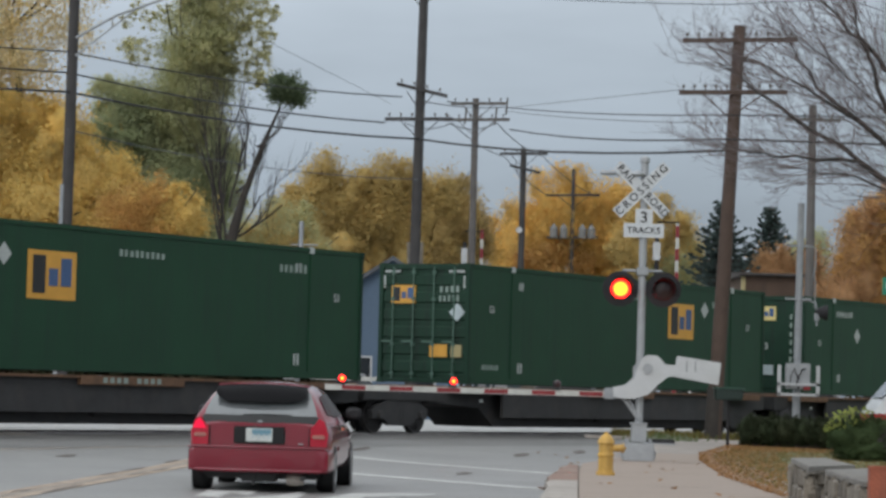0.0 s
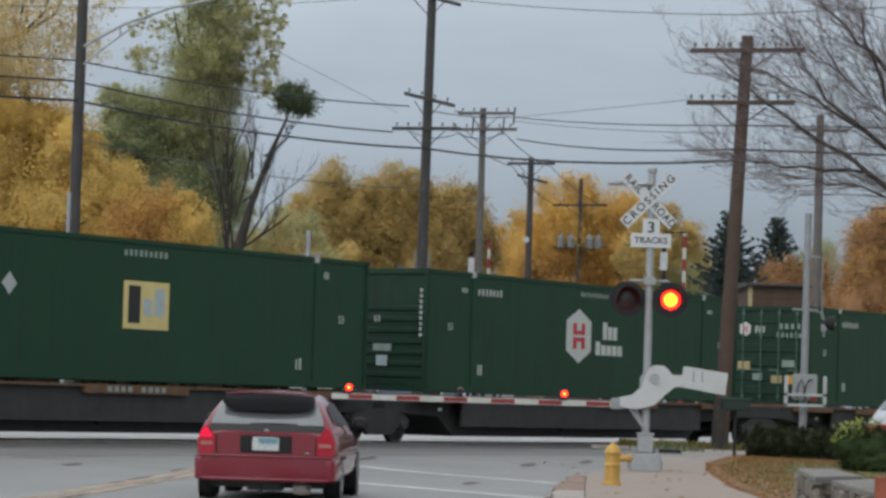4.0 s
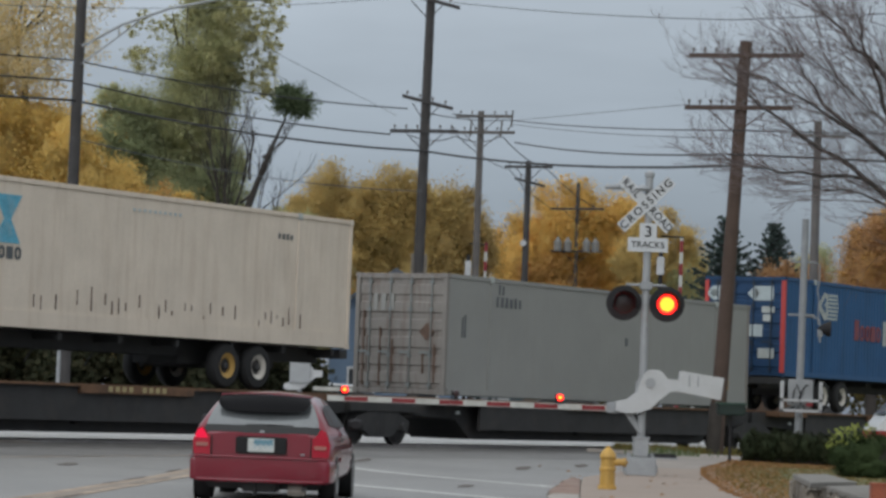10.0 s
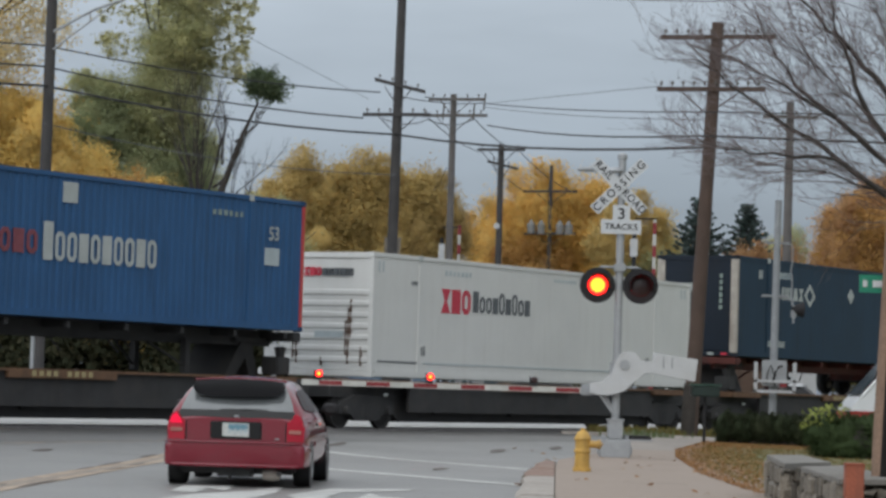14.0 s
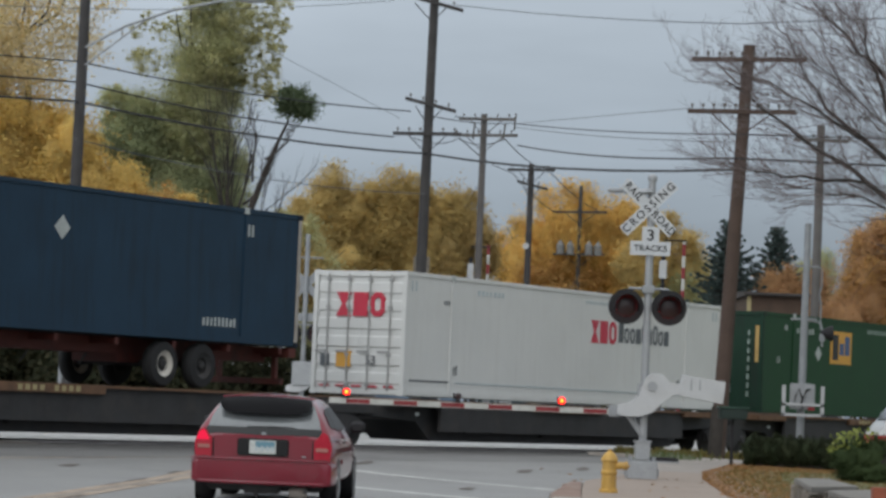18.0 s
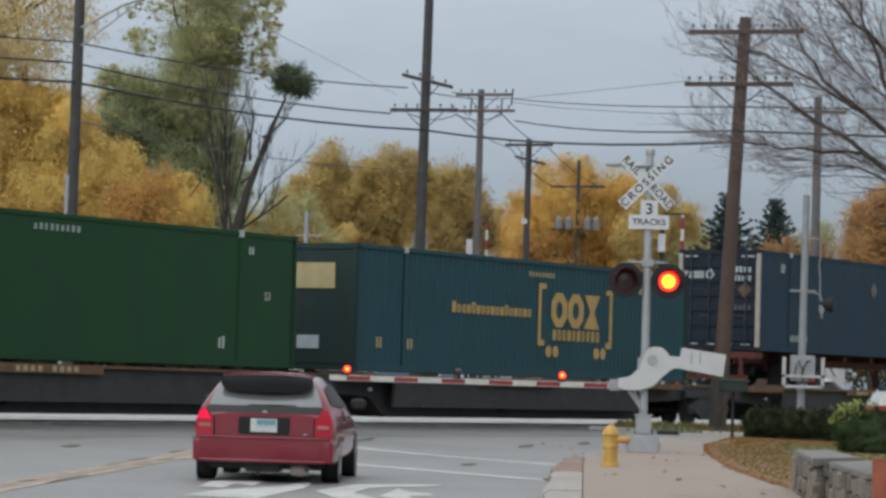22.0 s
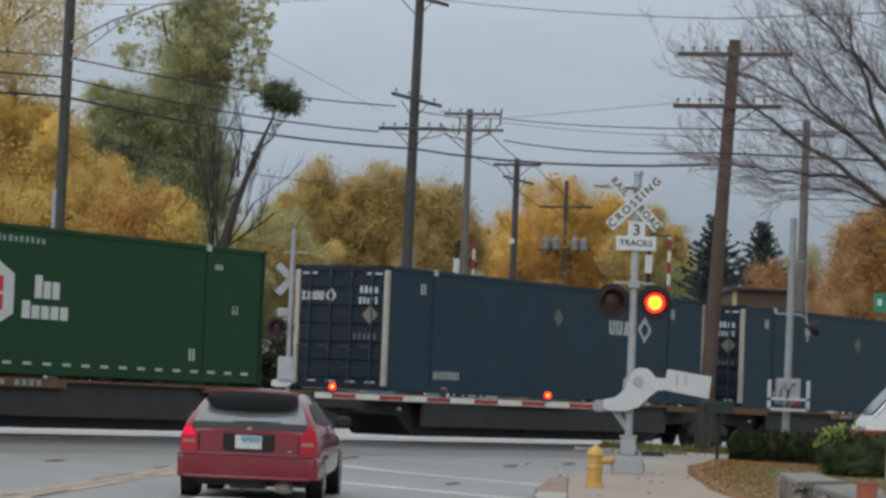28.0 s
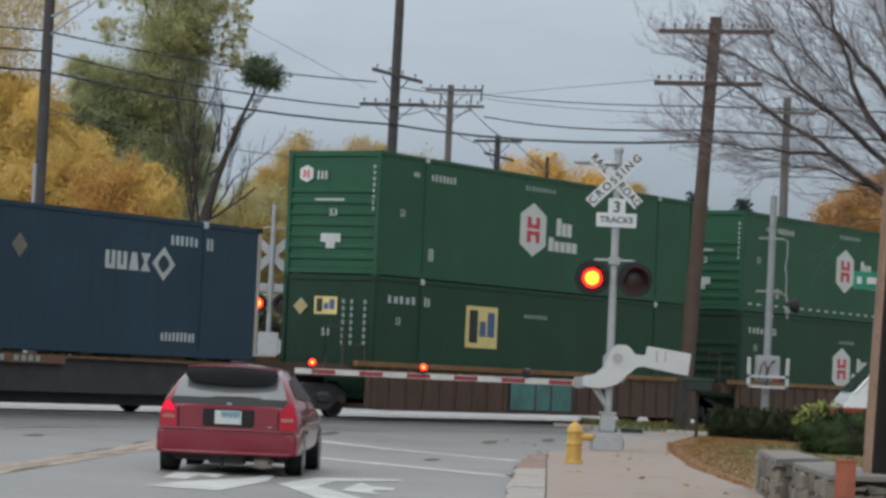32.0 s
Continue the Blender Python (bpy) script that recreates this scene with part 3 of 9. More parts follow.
# Pavement of concrete slabs beside the curb.
pavement = thing("pavement", "pale concrete pavement slabs with tooled joints and fallen leaves", "pavement", kind="structure")
bed = Geo()
rows = []
ys = list(range(-12, 62, 2))
for y in ys:
    rows.append(((curb_x(y) + 0.4 + max(0.0, y - 48) * 0.12, y), (curb_x(y) + 4.3, y)))
bed.add([(x, y, height(x, y) + 0.075) for r in rows for x, y in r], [(2 * k, 2 * k + 1, 2 * k + 3, 2 * k + 2) for k in range(len(rows) - 1)])
part("joint_bed", bed, "joint", pavement)
slab_len = 5.2
for k in range(-4, 9):
    y0 = 12 + k * slab_len
    a, b = curb_x(y0) + 0.42, curb_x(y0) + 3.75
    if y0 > 44:
        b += 0.5
    d = 0.052 * (slab_len - 0.008)
    z = 0.115
    g = Geo()
    y1 = y0 + slab_len - 0.008
    # Past the curb's end the slabs fall back from the road.
    back0, back1 = max(0.0, y0 - 48) * 0.12, max(0.0, y1 - 48) * 0.12
    pts = [(a + back0, y0), (b, y0), (b + d, y1), (a + d + back1, y1)]
    g.add([(x, y, height(x, y) + zz) for zz in (0.05, z) for x, y in pts], [(0, 3, 2, 1), (4, 5, 6, 7), (0, 1, 5, 4), (1, 2, 6, 5), (2, 3, 7, 6), (3, 0, 4, 7)])
    part("slab", g, "concrete", pavement)

def bank_left(y):
    """Where the leaf-strewn bank begins beside the pavement."""
    pts = ((20, 4.0), (36, 4.3), (42, 4.4), (53, 5.05), (59.5, 5.65), (69.6, 7.4), (80, 9.2))
    for (y0, x0), (y1, x1) in zip(pts[:-1], pts[1:]):
        if y <= y1:
            return x0 + (x1 - x0) * (y - y0) / (y1 - y0)
    return 9.2


rows = []
for y in range(54, 73):
    a = max(3.4 + (y - 54) * 0.04, curb_x(56) - 0.1 + max(0.0, y - 60) * 0.3)
    b = max(a + 0.2, bank_left(y) + 0.3)
    rows.append([(a + (b - a) * i / 6, y) for i in range(7)])
g = Geo()
g.add([(x, y, height(x, y) + (0.006, 0.06, 0.1, 0.1, 0.1, 0.1, 0.1)[i]) for r in rows for i, (x, y) in enumerate(r)], [(k * 7 + i, k * 7 + i + 1, (k + 1) * 7 + i + 1, (k + 1) * 7 + i) for k in range(len(rows) - 1) for i in range(6)])
tagged(part("apron", g, "apron", smooth=60), "pale grey concrete apron between pavement and tracks", "pavement", kind="structure")

random.seed(21)
for cx_, cy_, cw in ((3.6, 43.5, 0.9), (4.3, 47.5, 0.7), (3.2, 37.0, 0.8), (4.0, 33.5, 0.6), (2.9, 31.0, 0.7), (4.6, 51.0, 0.8), (3.6, 28.5, 0.9)):
    up, low = [], []
    for k in range(7):
        x = cx_ - cw / 2 + cw * k / 6
        y = cy_ + random.uniform(-0.2, 0.2)
        up.append((x, y + random.uniform(0.01, 0.05)))
        low.append((x, y - random.uniform(0.01, 0.05)))
    g = Geo()
    o = low + up[::-1]
    g.add([(x, y, height(x, y) + 0.119) for x, y in o], [(k, k + 1, 12 - k, 13 - k) for k in range(6)])
    part("crack", g, "joint", pavement)

# Curb: cast lengths with crumbled edges and worn red paint near the crossing, rubble where it has broken up.
curb = thing("curb", "cracked concrete curb with worn red paint near the crossing", "curb", kind="structure")
rnd_c = random.Random(4)
edge = lambda y: 0.02 * math.sin(0.9 * y + 0.6) + 0.012 * math.sin(2.1 * y) + 0.17 * smooth(40.5, 47.5, y)
y = -10.0
while y < 47.8:
    ln = min(rnd_c.uniform(1.6, 3.2), 48.0 - y)
    y1 = y + ln - 0.025
    top = (0.125 + rnd_c.uniform(-0.02, 0.0)) * (1.0 if y < 45 else 0.85)
    n = max(2, int(ln / 0.18))
    g = Geo()
    v = []
    for k in range(n + 1):
        q = y + (y1 - y) * k / n
        a = curb_x(q) + edge(q)
        w = curb_x(q) + 0.405
        worn = 0.6 + 0.3 * abs(math.sin(1.1 * q + 0.7 * math.sin(0.7 * q)))
        t = top + rnd_c.uniform(-0.004, 0.003)
        for p, z in ((a, -0.05), (a + 0.015, t * worn), (a + 0.07 + 0.05 * (1 - worn), t), (w, t), (w, -0.05)):
            v.append((p, q, height(p, q) + z))
    fs = [(5 * k + i, 5 * k + i + 1, 5 * k + i + 6, 5 * k + i + 5) for k in range(n) for i in range(4)]
    g.add(v, fs + [(4, 3, 2, 1, 0), tuple(5 * n + i for i in range(5))])
    part("curb_stone", g, "red_curb" if 37 < y < 51 else "curb", curb)
    y += ln
for k in range(22):
    q = 36.0 + 11.5 * rnd_c.random()
    p = curb_x(q) + edge(q) - 0.05 + 0.12 * rnd_c.random()
    r = rnd_c.uniform(0.03, 0.07)
    z0 = height(p, q) + (0.05 if p > curb_x(q) + edge(q) else 0.0)
    v = [(p + r * rnd_c.uniform(0.7, 1.2) * math.cos(a), q + r * 1.4 * rnd_c.uniform(0.7, 1.2) * math.sin(a), z0 + z) for z in (-0.02, r * 0.5) for a in (0.3, 1.6, 2.7, 3.9, 5.2)]
    part("rubble", Geo().add(v, [(5, 6, 7, 8, 9)] + [(i, (i + 1) % 5, 5 + (i + 1) % 5, 5 + i) for i in range(5)]), "red_curb" if k % 2 else "curb", curb)


def painted(name, pts, material, label, lift=0.006, category="road marking"):
    """Road paint: a thin sheet following the road, from an outline of a quad strip."""
    g = Geo()
    n = 8
    (a, b), (c, d) = pts[:2], pts[2:]
    for k in range(n + 1):
        u = k / n
        for p, q in ((a, c), (b, d)):
            x, y = p[0] + (q[0] - p[0]) * u, p[1] + (q[1] - p[1]) * u
            g.v.append((x, y, height(x, y) + lift))
    g.f = [(2 * k, 2 * k + 1, 2 * k + 3, 2 * k + 2) for k in range(n)]
    return tagged(part(name, g, material), label, category)


def flat_shape(name, outline, material, label, lift=0.007):
    g = Geo()
    g.add([(x, y, height(x, y) + lift) for x, y in outline], [tuple(range(len(outline)))])
    return tagged(part(name, g, material), label, "road marking")


painted("stop_line", [(-3.4, 57.0), (-3.4, 56.2), (2.0, 46.3), (1.98, 45.5)], "road_white", "worn white stop line painted across the lane")
painted("stop_line", [(-3.3, 47.3), (-3.3, 46.5), (1.55, 38.7), (1.53, 38.0)], "road_white", "worn white line painted across the lane")
painted("cross_line", [(-9.0, 27.7), (-9.0, 27.0), (-0.1, 24.8), (-0.1, 24.2)], "road_white", "white line painted across the near road")
painted("centre_wash", [(-5.74, 8.0), (-5.61, 8.0), (-3.19, 56.0), (-3.06, 56.0)], "road_tan", "tan worn strip between the centre lines", 0.004)
for off in (0.0, 0.32):
    painted("centre_line", [(-5.93 + off, 8.0), (-5.74 + off, 8.0), (-3.38 + off, 56.0), (-3.19 + off, 56.0)], "road_yellow", "faded yellow centre line on patched asphalt")
painted("centre_line", [(-9.3, 43.0), (-9.15, 43.0), (-4.2, 53.8), (-4.05, 54.0)], "road_yellow", "faded yellow edge line near the tracks")
# Large lane arrows, left and right of the lane's middle.
flat_shape("lane_marking", [(-1.23, 32.4), (-0.82, 34.9), (0.18, 35.5), (0.1, 34.9), (-0.65, 33.8), (-0.8, 32.2), (-0.22, 29.3), (-0.63, 28.6)], "road_white", "broad white painted chevron in the lane")
flat_shape("lane_marking", [(-0.52, 31.3), (-0.34, 33.8), (-0.2, 32.9), (0.06, 32.6), (0.03, 31.9), (-0.2, 31.8), (-0.12, 30.6)], "road_white", "white painted arrow in the lane")
flat_shape("lane_marking", [(-2.5, 30.3), (-1.72, 29.9), (-1.38, 33.0), (-1.34, 36.1), (-1.62, 33.6), (-2.24, 31.9)], "road_white", "broad white painted bar in the lane")
flat_shape("lane_marking", [(-2.52, 32.6), (-2.52, 34.8), (-2.35, 35.7), (-1.92, 35.1), (-1.96, 33.3), (-2.19, 33.9), (-2.24, 32.5)], "road_white", "white painted arrow in the lane behind the car")
random.seed(9)
for px_, py_, ln in ((-5.66, 46.9, 1.2), (-1.2, 56.5, 2.4), (0.6, 44.6, 1.4), (1.9, 57.5, 2.6), (3.2, 61.0, 2.2)):
    o = []
    for k in range(10):
        a = 2 * math.pi * k / 10
        o.append((px_ + 0.13 * math.cos(a) * random.uniform(0.7, 1.2) + 0.05 * math.sin(a) * ln, py_ + ln * 0.5 * math.sin(a) * random.uniform(0.8, 1.1)))
    flat_shape("tar_patch", o, "tar", "dark tar patch over broken road paint", 0.01)

# Long slits where the old line paint has lifted.
for (x0, y0), (x1, y1) in (((-4.52, 32.5), (-4.41, 33.4)), ((-4.17, 32.3), (-4.05, 35.5)), ((-4.26, 39.1), (-4.18, 40.55)), ((-4.17, 40.6), (-4.06, 43.4)), ((-3.91, 39.2), (-3.78, 40.75)), ((-3.8, 41.55), (-3.7, 43.2)), ((-4.02, 45.8), (-3.92, 47.4))):
    o = []
    for k in range(7):
        u = k / 6
        o.append((x0 + (x1 - x0) * u + 0.05 * math.sin(math.pi * u) ** 0.5 * random.uniform(0.6, 1.1), y0 + (y1 - y0) * u))
    for k in range(5, 0, -1):
        u = k / 6
        o.append((x0 + (x1 - x0) * u - 0.05 * math.sin(math.pi * u) ** 0.5 * random.uniform(0.6, 1.1), y0 + (y1 - y0) * u))
    flat_shape("tar_patch", o, "tar", "dark slit where the road paint has lifted", 0.01)

# Three railway tracks through the crossing.
for k in range(3):
    mid = NEAR_SIDE + 1.3 + 4.3 * k
    track = thing("railway_track", "railway track of steel rails set in the crossing", "railway track", kind="structure", group="railway tracks")
    for side in (-0.755, 0.755):
        g = Geo()
        for s0, s1 in ((-60, 20), (20, 100), (100, 200)):
            p = [ACROSS * (mid + side + w) + ALONG * s for s in (s0, s1) for w in (-0.037, 0.037)]
            g.add([(q.x, q.y, z) for z in (0.0, RAIL_TOP if not k else 0.196) for q in p], [(4, 5, 7, 6), (0, 2, 6, 4), (1, 5, 7, 3)])
        part("rail", g, "steel", track)
    g = Geo()
    for s in range(-40, 180, 4):
        if k or 40 < s < 76:
            continue
        p = [ACROSS * (mid + w) + ALONG * (s + u) for u in (0, 4) for w in (-1.9, -1.4, 1.4, 1.9)]
        g.add([(q.x, q.y, height(q.x, q.y) + (0.03, -0.02)[i % 4 in (0, 3)] + 0.02) for i, q in enumerate(p)], [(0, 1, 5, 4), (1, 2, 6, 5), (2, 3, 7, 6)])
    if not k:
        part("ballast_bed", g, "ballast", track)


# ---- crossing signal ----
def bar_outline(cx, cz, w, h, turn):
    c, s = math.cos(radians(turn)), math.sin(radians(turn))
    return [(cx + a * c - b * s, cz + a * s + b * c) for a, b in ((-w / 2, -h / 2), (w / 2, -h / 2), (w / 2, h / 2), (-w / 2, h / 2))]


def flasher(parent, x, y, z, lit_front=True, r=0.31):
    """A round black target with a hooded red lens; the lens unit turns over to show its lit or its dark face."""
    g = Geo().lathe([(0.0, 0.0), (r, 0.0), (r, 0.03), (r - 0.04, 0.05), (0.0, 0.05)], (x, y, z), 28, "y")
    part("lamp_target", g, "lamp_black", parent, "round black lamp backing board")
    hood = Geo()
    n = 14
    ring = []
    for k in range(n + 1):
        a = radians(-20 + 220 * k / n)
        ring.append((math.cos(a), math.sin(a)))
    v = [(x + c * q, y + d, z + s * q) for d, q in ((0.0, 0.21), (-0.28, 0.205)) for c, s in ring] + [(x + c * q, y + d, z + s * q) for d, q in ((0.0, 0.202), (-0.28, 0.197)) for c, s in ring]
    m = n + 1
    hood.add(v, [(i, i + 1, m + i + 1, m + i) for i in range(n)] + [(2 * m + i, 3 * m + i, 3 * m + i + 1, 2 * m + i + 1) for i in range(n)])
    part("lamp_hood", hood, "lamp_black", parent)
    unit = new("lamp_unit")
    unit.parent = parent
    unit.matrix_basis = pose(x, y - 0.02, z)
    part("lit_lens", Geo().lathe([(0.0, -0.03), (0.11, -0.025), (0.126, -0.012)], (0, 0, 0), 20, "y"), "lamp_on", unit, "lit red lens")
    # Added glowing ring, wider than the lens, imitates the lamp's halo.
    part("lens_rim", Geo().lathe([(0.126, -0.013), (0.172, -0.01), (0.172, -0.002), (0.126, -0.004)], (0, 0, 0), 24, "y"), "lamp_halo", unit)
    part("dark_lens", Geo().lathe([(0.0, 0.03), (0.11, 0.025), (0.174, 0.012), (0.174, 0.0)], (0, 0, 0), 20, "y"), "lamp_off", unit, "dark red lens")
    return unit


LAMPS = {"left": [], "right": []}
MX, MY = 3.72, 51.5
signal = thing("crossing_signal", "silver crossing signal mast with crossbuck, paired red lamps and lowered gate", "crossing signal", pose(MX, MY, height(MX, MY)))
part("foundation", Geo().box(-0.55, 0.55, -0.5, 0.5, -0.3, 0.1, 0.03), "concrete", signal)
part("base_casting", Geo().box(-0.26, 0.26, -0.26, 0.26, 0.1, 0.42, 0.02).box(-0.3, -0.24, -0.1, 0.1, 0.16, 0.3, 0.01).box(0.24, 0.3, -0.1, 0.1, 0.16, 0.3, 0.01), "alu", signal)
part("junction_box", Geo().box(-0.13, 0.13, -0.13, 0.13, 0.44, 0.78, 0.015).box(-0.15, 0.15, -0.15, 0.15, 0.74, 0.78, 0.01), "alu", signal)
for sx in (-1, 1):
    for sy in (-1, 1):
        part("bolt", Geo().tube((0.2 * sx, 0.2 * sy, 0.42), (0.2 * sx, 0.2 * sy, 0.5), 0.025, n=6), "galv", signal)
part("mast", Geo().tube((0, 0, 0.76), (0, 0, 5.32), 0.07, 0.066, 16), "alu", signal)
part("mast_cap", Geo().lathe([(0.067, 5.3), (0.085, 5.32), (0.085, 5.39), (0.03, 5.43)], n=14), "alu", signal)
part("bell", Geo().lathe([(0.0, 5.06), (0.12, 5.07), (0.15, 5.1), (0.08, 5.16), (0.0, 5.18)], (-0.12, -0.02, 0.0), 16), "alu", signal)
part("bell_arm", Geo().tube((0, 0.02, 5.0), (-0.5, 0.02, 5.1), 0.02, n=6), "alu", signal)
part("side_bell", Geo().lathe([(0.0, -0.15), (0.035, -0.14), (0.05, -0.02), (0.04, 0.12), (0.0, 0.14)], (-0.63, 0.02, 5.12), 10, "x"), "galv", signal)
bx = -0.05
for name, turn, text in (("blade", -45, "RAIL    ROAD"), ("blade", 45, "CROSSING")):
    dy = -0.1 if turn > 0 else -0.085
    blade = part(name, Geo().prism(bar_outline(bx, 4.83, 1.22, 0.205, turn), dy, dy - 0.008), "sign_white", signal, "white crossbuck blade with black letters")
    if turn > 0:
        words(text, 0.19, "black", blade, pose(bx, dy - 0.011, 4.83, 0, -turn, 0), squeeze=1.02, apart=1.38)
    else:
        for word, off in (("RAIL", -0.385), ("ROAD", 0.37)):
            words(word, 0.19, "black", blade, pose(bx + off * math.cos(radians(turn)), dy - 0.011, 4.83 + off * math.sin(radians(turn)), 0, -turn, 0), squeeze=0.9, apart=1.12)
sign = part("number_sign", Geo().box(-0.15, 0.15, -0.09, -0.082, 4.19, 4.5), "sign_white", signal, "white number sign")
words("3", 0.27, "black", sign, pose(0, -0.094, 4.345), squeeze=1.1)
sign = part("track_sign", Geo().box(-0.35, 0.35, -0.097, -0.089, 4.0, 4.245), "sign_white", signal, "white tracks sign")
words("TRACKS", 0.15, "black", sign, pose(0, -0.101, 4.12), squeeze=1.05)
part("lamp_arm", Geo().path([(-0.37, 0.06, 3.1), (-0.37, 0.05, 3.4), (-0.34, 0.03, 3.42), (0.34, 0.03, 3.42), (0.37, 0.05, 3.4), (0.37, 0.06, 3.1)], 0.025, 8), "galv", signal)
part("arm_clamp", Geo().box(-0.1, 0.1, -0.1, 0.1, 3.34, 3.48, 0.01), "galv", signal)
LAMPS["left"].append(flasher(signal, -0.375, 0.0, 3.1))
LAMPS["right"].append(flasher(signal, 0.375, 0.0, 3.1))
for sx in (-1, 1):
    part("back_lamp", Geo().lathe([(0.0, 0.14), (0.3, 0.14), (0.3, 0.16), (0.16, 0.18), (0.14, 0.3), (0.0, 0.32)], (0.375 * sx, 0, 3.1), 20, "y"), "lamp_black", signal)
bracket = [(-0.47, 1.23), (-0.46, 1.38), (-0.24, 1.43), (-0.1, 1.56), (-0.03, 1.78), (0.03, 1.9), (0.13, 1.955), (0.27, 1.95), (0.35, 1.89), (0.42, 1.8), (0.66, 1.79), (0.66, 1.6), (0.47, 1.58), (0.28, 1.42), (0.14, 1.27), (-0.1, 1.19), (-0.37, 1.19)]
part("gate_bracket", Geo().prism(bracket, -0.2, -0.1), "white", signal, "white cast gate bracket")
part("gate_bracket", Geo().prism(bracket, 0.1, 0.2), "white", signal, "white cast gate bracket")
part("counterweight", Geo().prism([(0.65, 1.95), (1.39, 1.85), (1.35, 1.47), (0.6, 1.59)], -0.23, -0.17), "white", signal, "white counterweight plate")
part("counterweight", Geo().prism([(0.65, 1.95), (1.39, 1.85), (1.35, 1.47), (0.6, 1.59)], 0.14, 0.2), "white", signal, "white counterweight plate")
for a in (0.78, 0.93):
    part("weight_slot", Geo().box(a, a + 0.025, -0.236, -0.229, 1.68, 1.87), "galv", signal)
part("gate_motor", Geo().box(-0.12, 0.3, -0.1, 0.1, 1.3, 1.8, 0.04).tube((-0.2, -0.05, 1.2), (-0.04, -0.02, 0.9), 0.03).lathe([(0.0, -0.22), (0.09, -0.22), (0.09, 0.22), (0.0, 0.22)], (0.12, 0, 1.72), 14, "y"), "alu", signal)
part("strut", Geo().tube((-0.3, -0.1, 1.22), (-0.02, -0.05, 0.84), 0.03).tube((0.0, -0.05, 0.84), (0.0, 0.0, 1.3), 0.03), "alu", signal)
# Gate arm of red and white boards.
arm = part("gate_arm", Geo().box(-5.48, -0.42, -0.02, 0.02, 1.205, 1.305, 0.005), "gate_white", signal, "white gate arm with red stripes and lamps")
for k in range(6):
    x0 = -5.18 + k * 0.826
    part("red_stripe", Geo().box(x0, x0 + 0.41, -0.025, 0.025, 1.218, 1.292), "gate_red", arm)
part("arm_joint", Geo().box(-0.62, -0.4, -0.06, 0.06, 1.17, 1.37, 0.02), "galv", signal)
for x0, kind in ((-5.18, "always"), (-3.24, "left"), (-1.43, "right")):
    holder = part("lamp_holder", Geo().box(x0 - 0.04, x0 + 0.04, -0.04, 0.04, 1.3, 1.355).box(x0 - 0.085, x0 - 0.062, -0.05, 0.05, 1.3, 1.47), "lamp_black", arm)
    lamp = new("lamp_unit")
    lamp.parent = signal
    lamp.matrix_basis = pose(x0, 0, 1.41)
    part("lit_lens", Geo().lathe([(0.0, -0.055), (0.026, -0.053), (0.03, -0.045)], n=14, axis="y"), "lamp_on", lamp, "lit red gate lamp")
    part("lens_rim", Geo().lathe([(0.03, -0.046), (0.05, -0.04), (0.062, -0.003), (0.03, -0.003)], n=14, axis="y"), "lamp_halo", lamp)
    part("dark_lens", Geo().lathe([(0.068, -0.002), (0.068, 0.004), (0.05, 0.045), (0.0, 0.05)], n=14, axis="y"), "lamp_off", lamp, "dark red gate lamp")
    if kind != "always":
        LAMPS[kind].append(lamp)

# The signal across the tracks, seen from behind between passing cars.
far = thing("crossing_signal", "grey crossing signal mast seen from behind across the tracks", "crossing signal", pose(-3.84, 88, height(-3.84, 88), 0, 0, 0))
part("mast", Geo().tube((0, 0, 0), (0, 0, 6.0), 0.08, 0.07, 12), "galv", far)
part("foundation", Geo().box(-0.4, 0.4, -0.4, 0.4, -0.3, 0.45, 0.03), "concrete", far)
for turn in (-45, 45):
    part("blade", Geo().prism(bar_outline(0, 4.5, 1.22, 0.229, turn), 0.09 + 0.012 * (turn > 0), 0.1 + 0.012 * (turn > 0)), "galv", far, "bare grey back of crossbuck blade")
part("track_sign", Geo().box(-0.4, 0.4, 0.09, 0.1, 3.4, 3.65), "galv", far)
part("lamp_arm", Geo().tube((-0.4, 0, 3.3), (0.4, 0, 3.3), 0.025), "galv", far)
part("top_bracket", Geo().tube((-0.3, 0.0, 5.3), (0.5, 0, 5.3), 0.02), "galv", far)
LAMPS["left"].append(flasher(far, -0.375, -0.1, 3.05, r=0.3))
LAMPS["right"].append(flasher(far, 0.375, -0.1, 3.05, r=0.3))
part("gate_bracket", Geo().prism([(a, b + 0.1) for a, b in bracket], -0.15, 0.15), "white", far)
part("gate_arm", Geo().box(0.4, 5.2, -0.02, 0.02, 1.3, 1.42), "gate_white", far)
part("signal_box", Geo().box(-0.3, 0.3, -0.25, 0.25, 1.5, 2.2, 0.02), "alu", far)

# The signal mast with white instrument frame beyond the hedge.
post = thing("signal_mast", "galvanised signal mast with white equipment frame and conduit behind the hedge", "signal mast", pose(8.64, 69, 0))
part("mast", Geo().tube((0, 0, -0.1), (0.03, 0, 5.85), 0.095, 0.08, 14), "galv", post)
part("equipment_box", Geo().box(-0.28, 0.28, -0.35, -0.1, 1.5, 2.1, 0.02), "alu", post, "pale grey equipment box")
for sx in (-1, 1):
    part("side_frame", Geo().box(0.45 * sx - 0.04, 0.45 * sx + 0.04, -0.42, -0.36, 1.35, 2.05), "white", post)
part("frame_rail", Geo().box(-0.49, 0.49, -0.42, -0.37, 1.34, 1.4), "white", post)
part("frame_rail", Geo().box(-0.49, 0.49, -0.42, -0.37, 1.58, 1.64), "white", post)
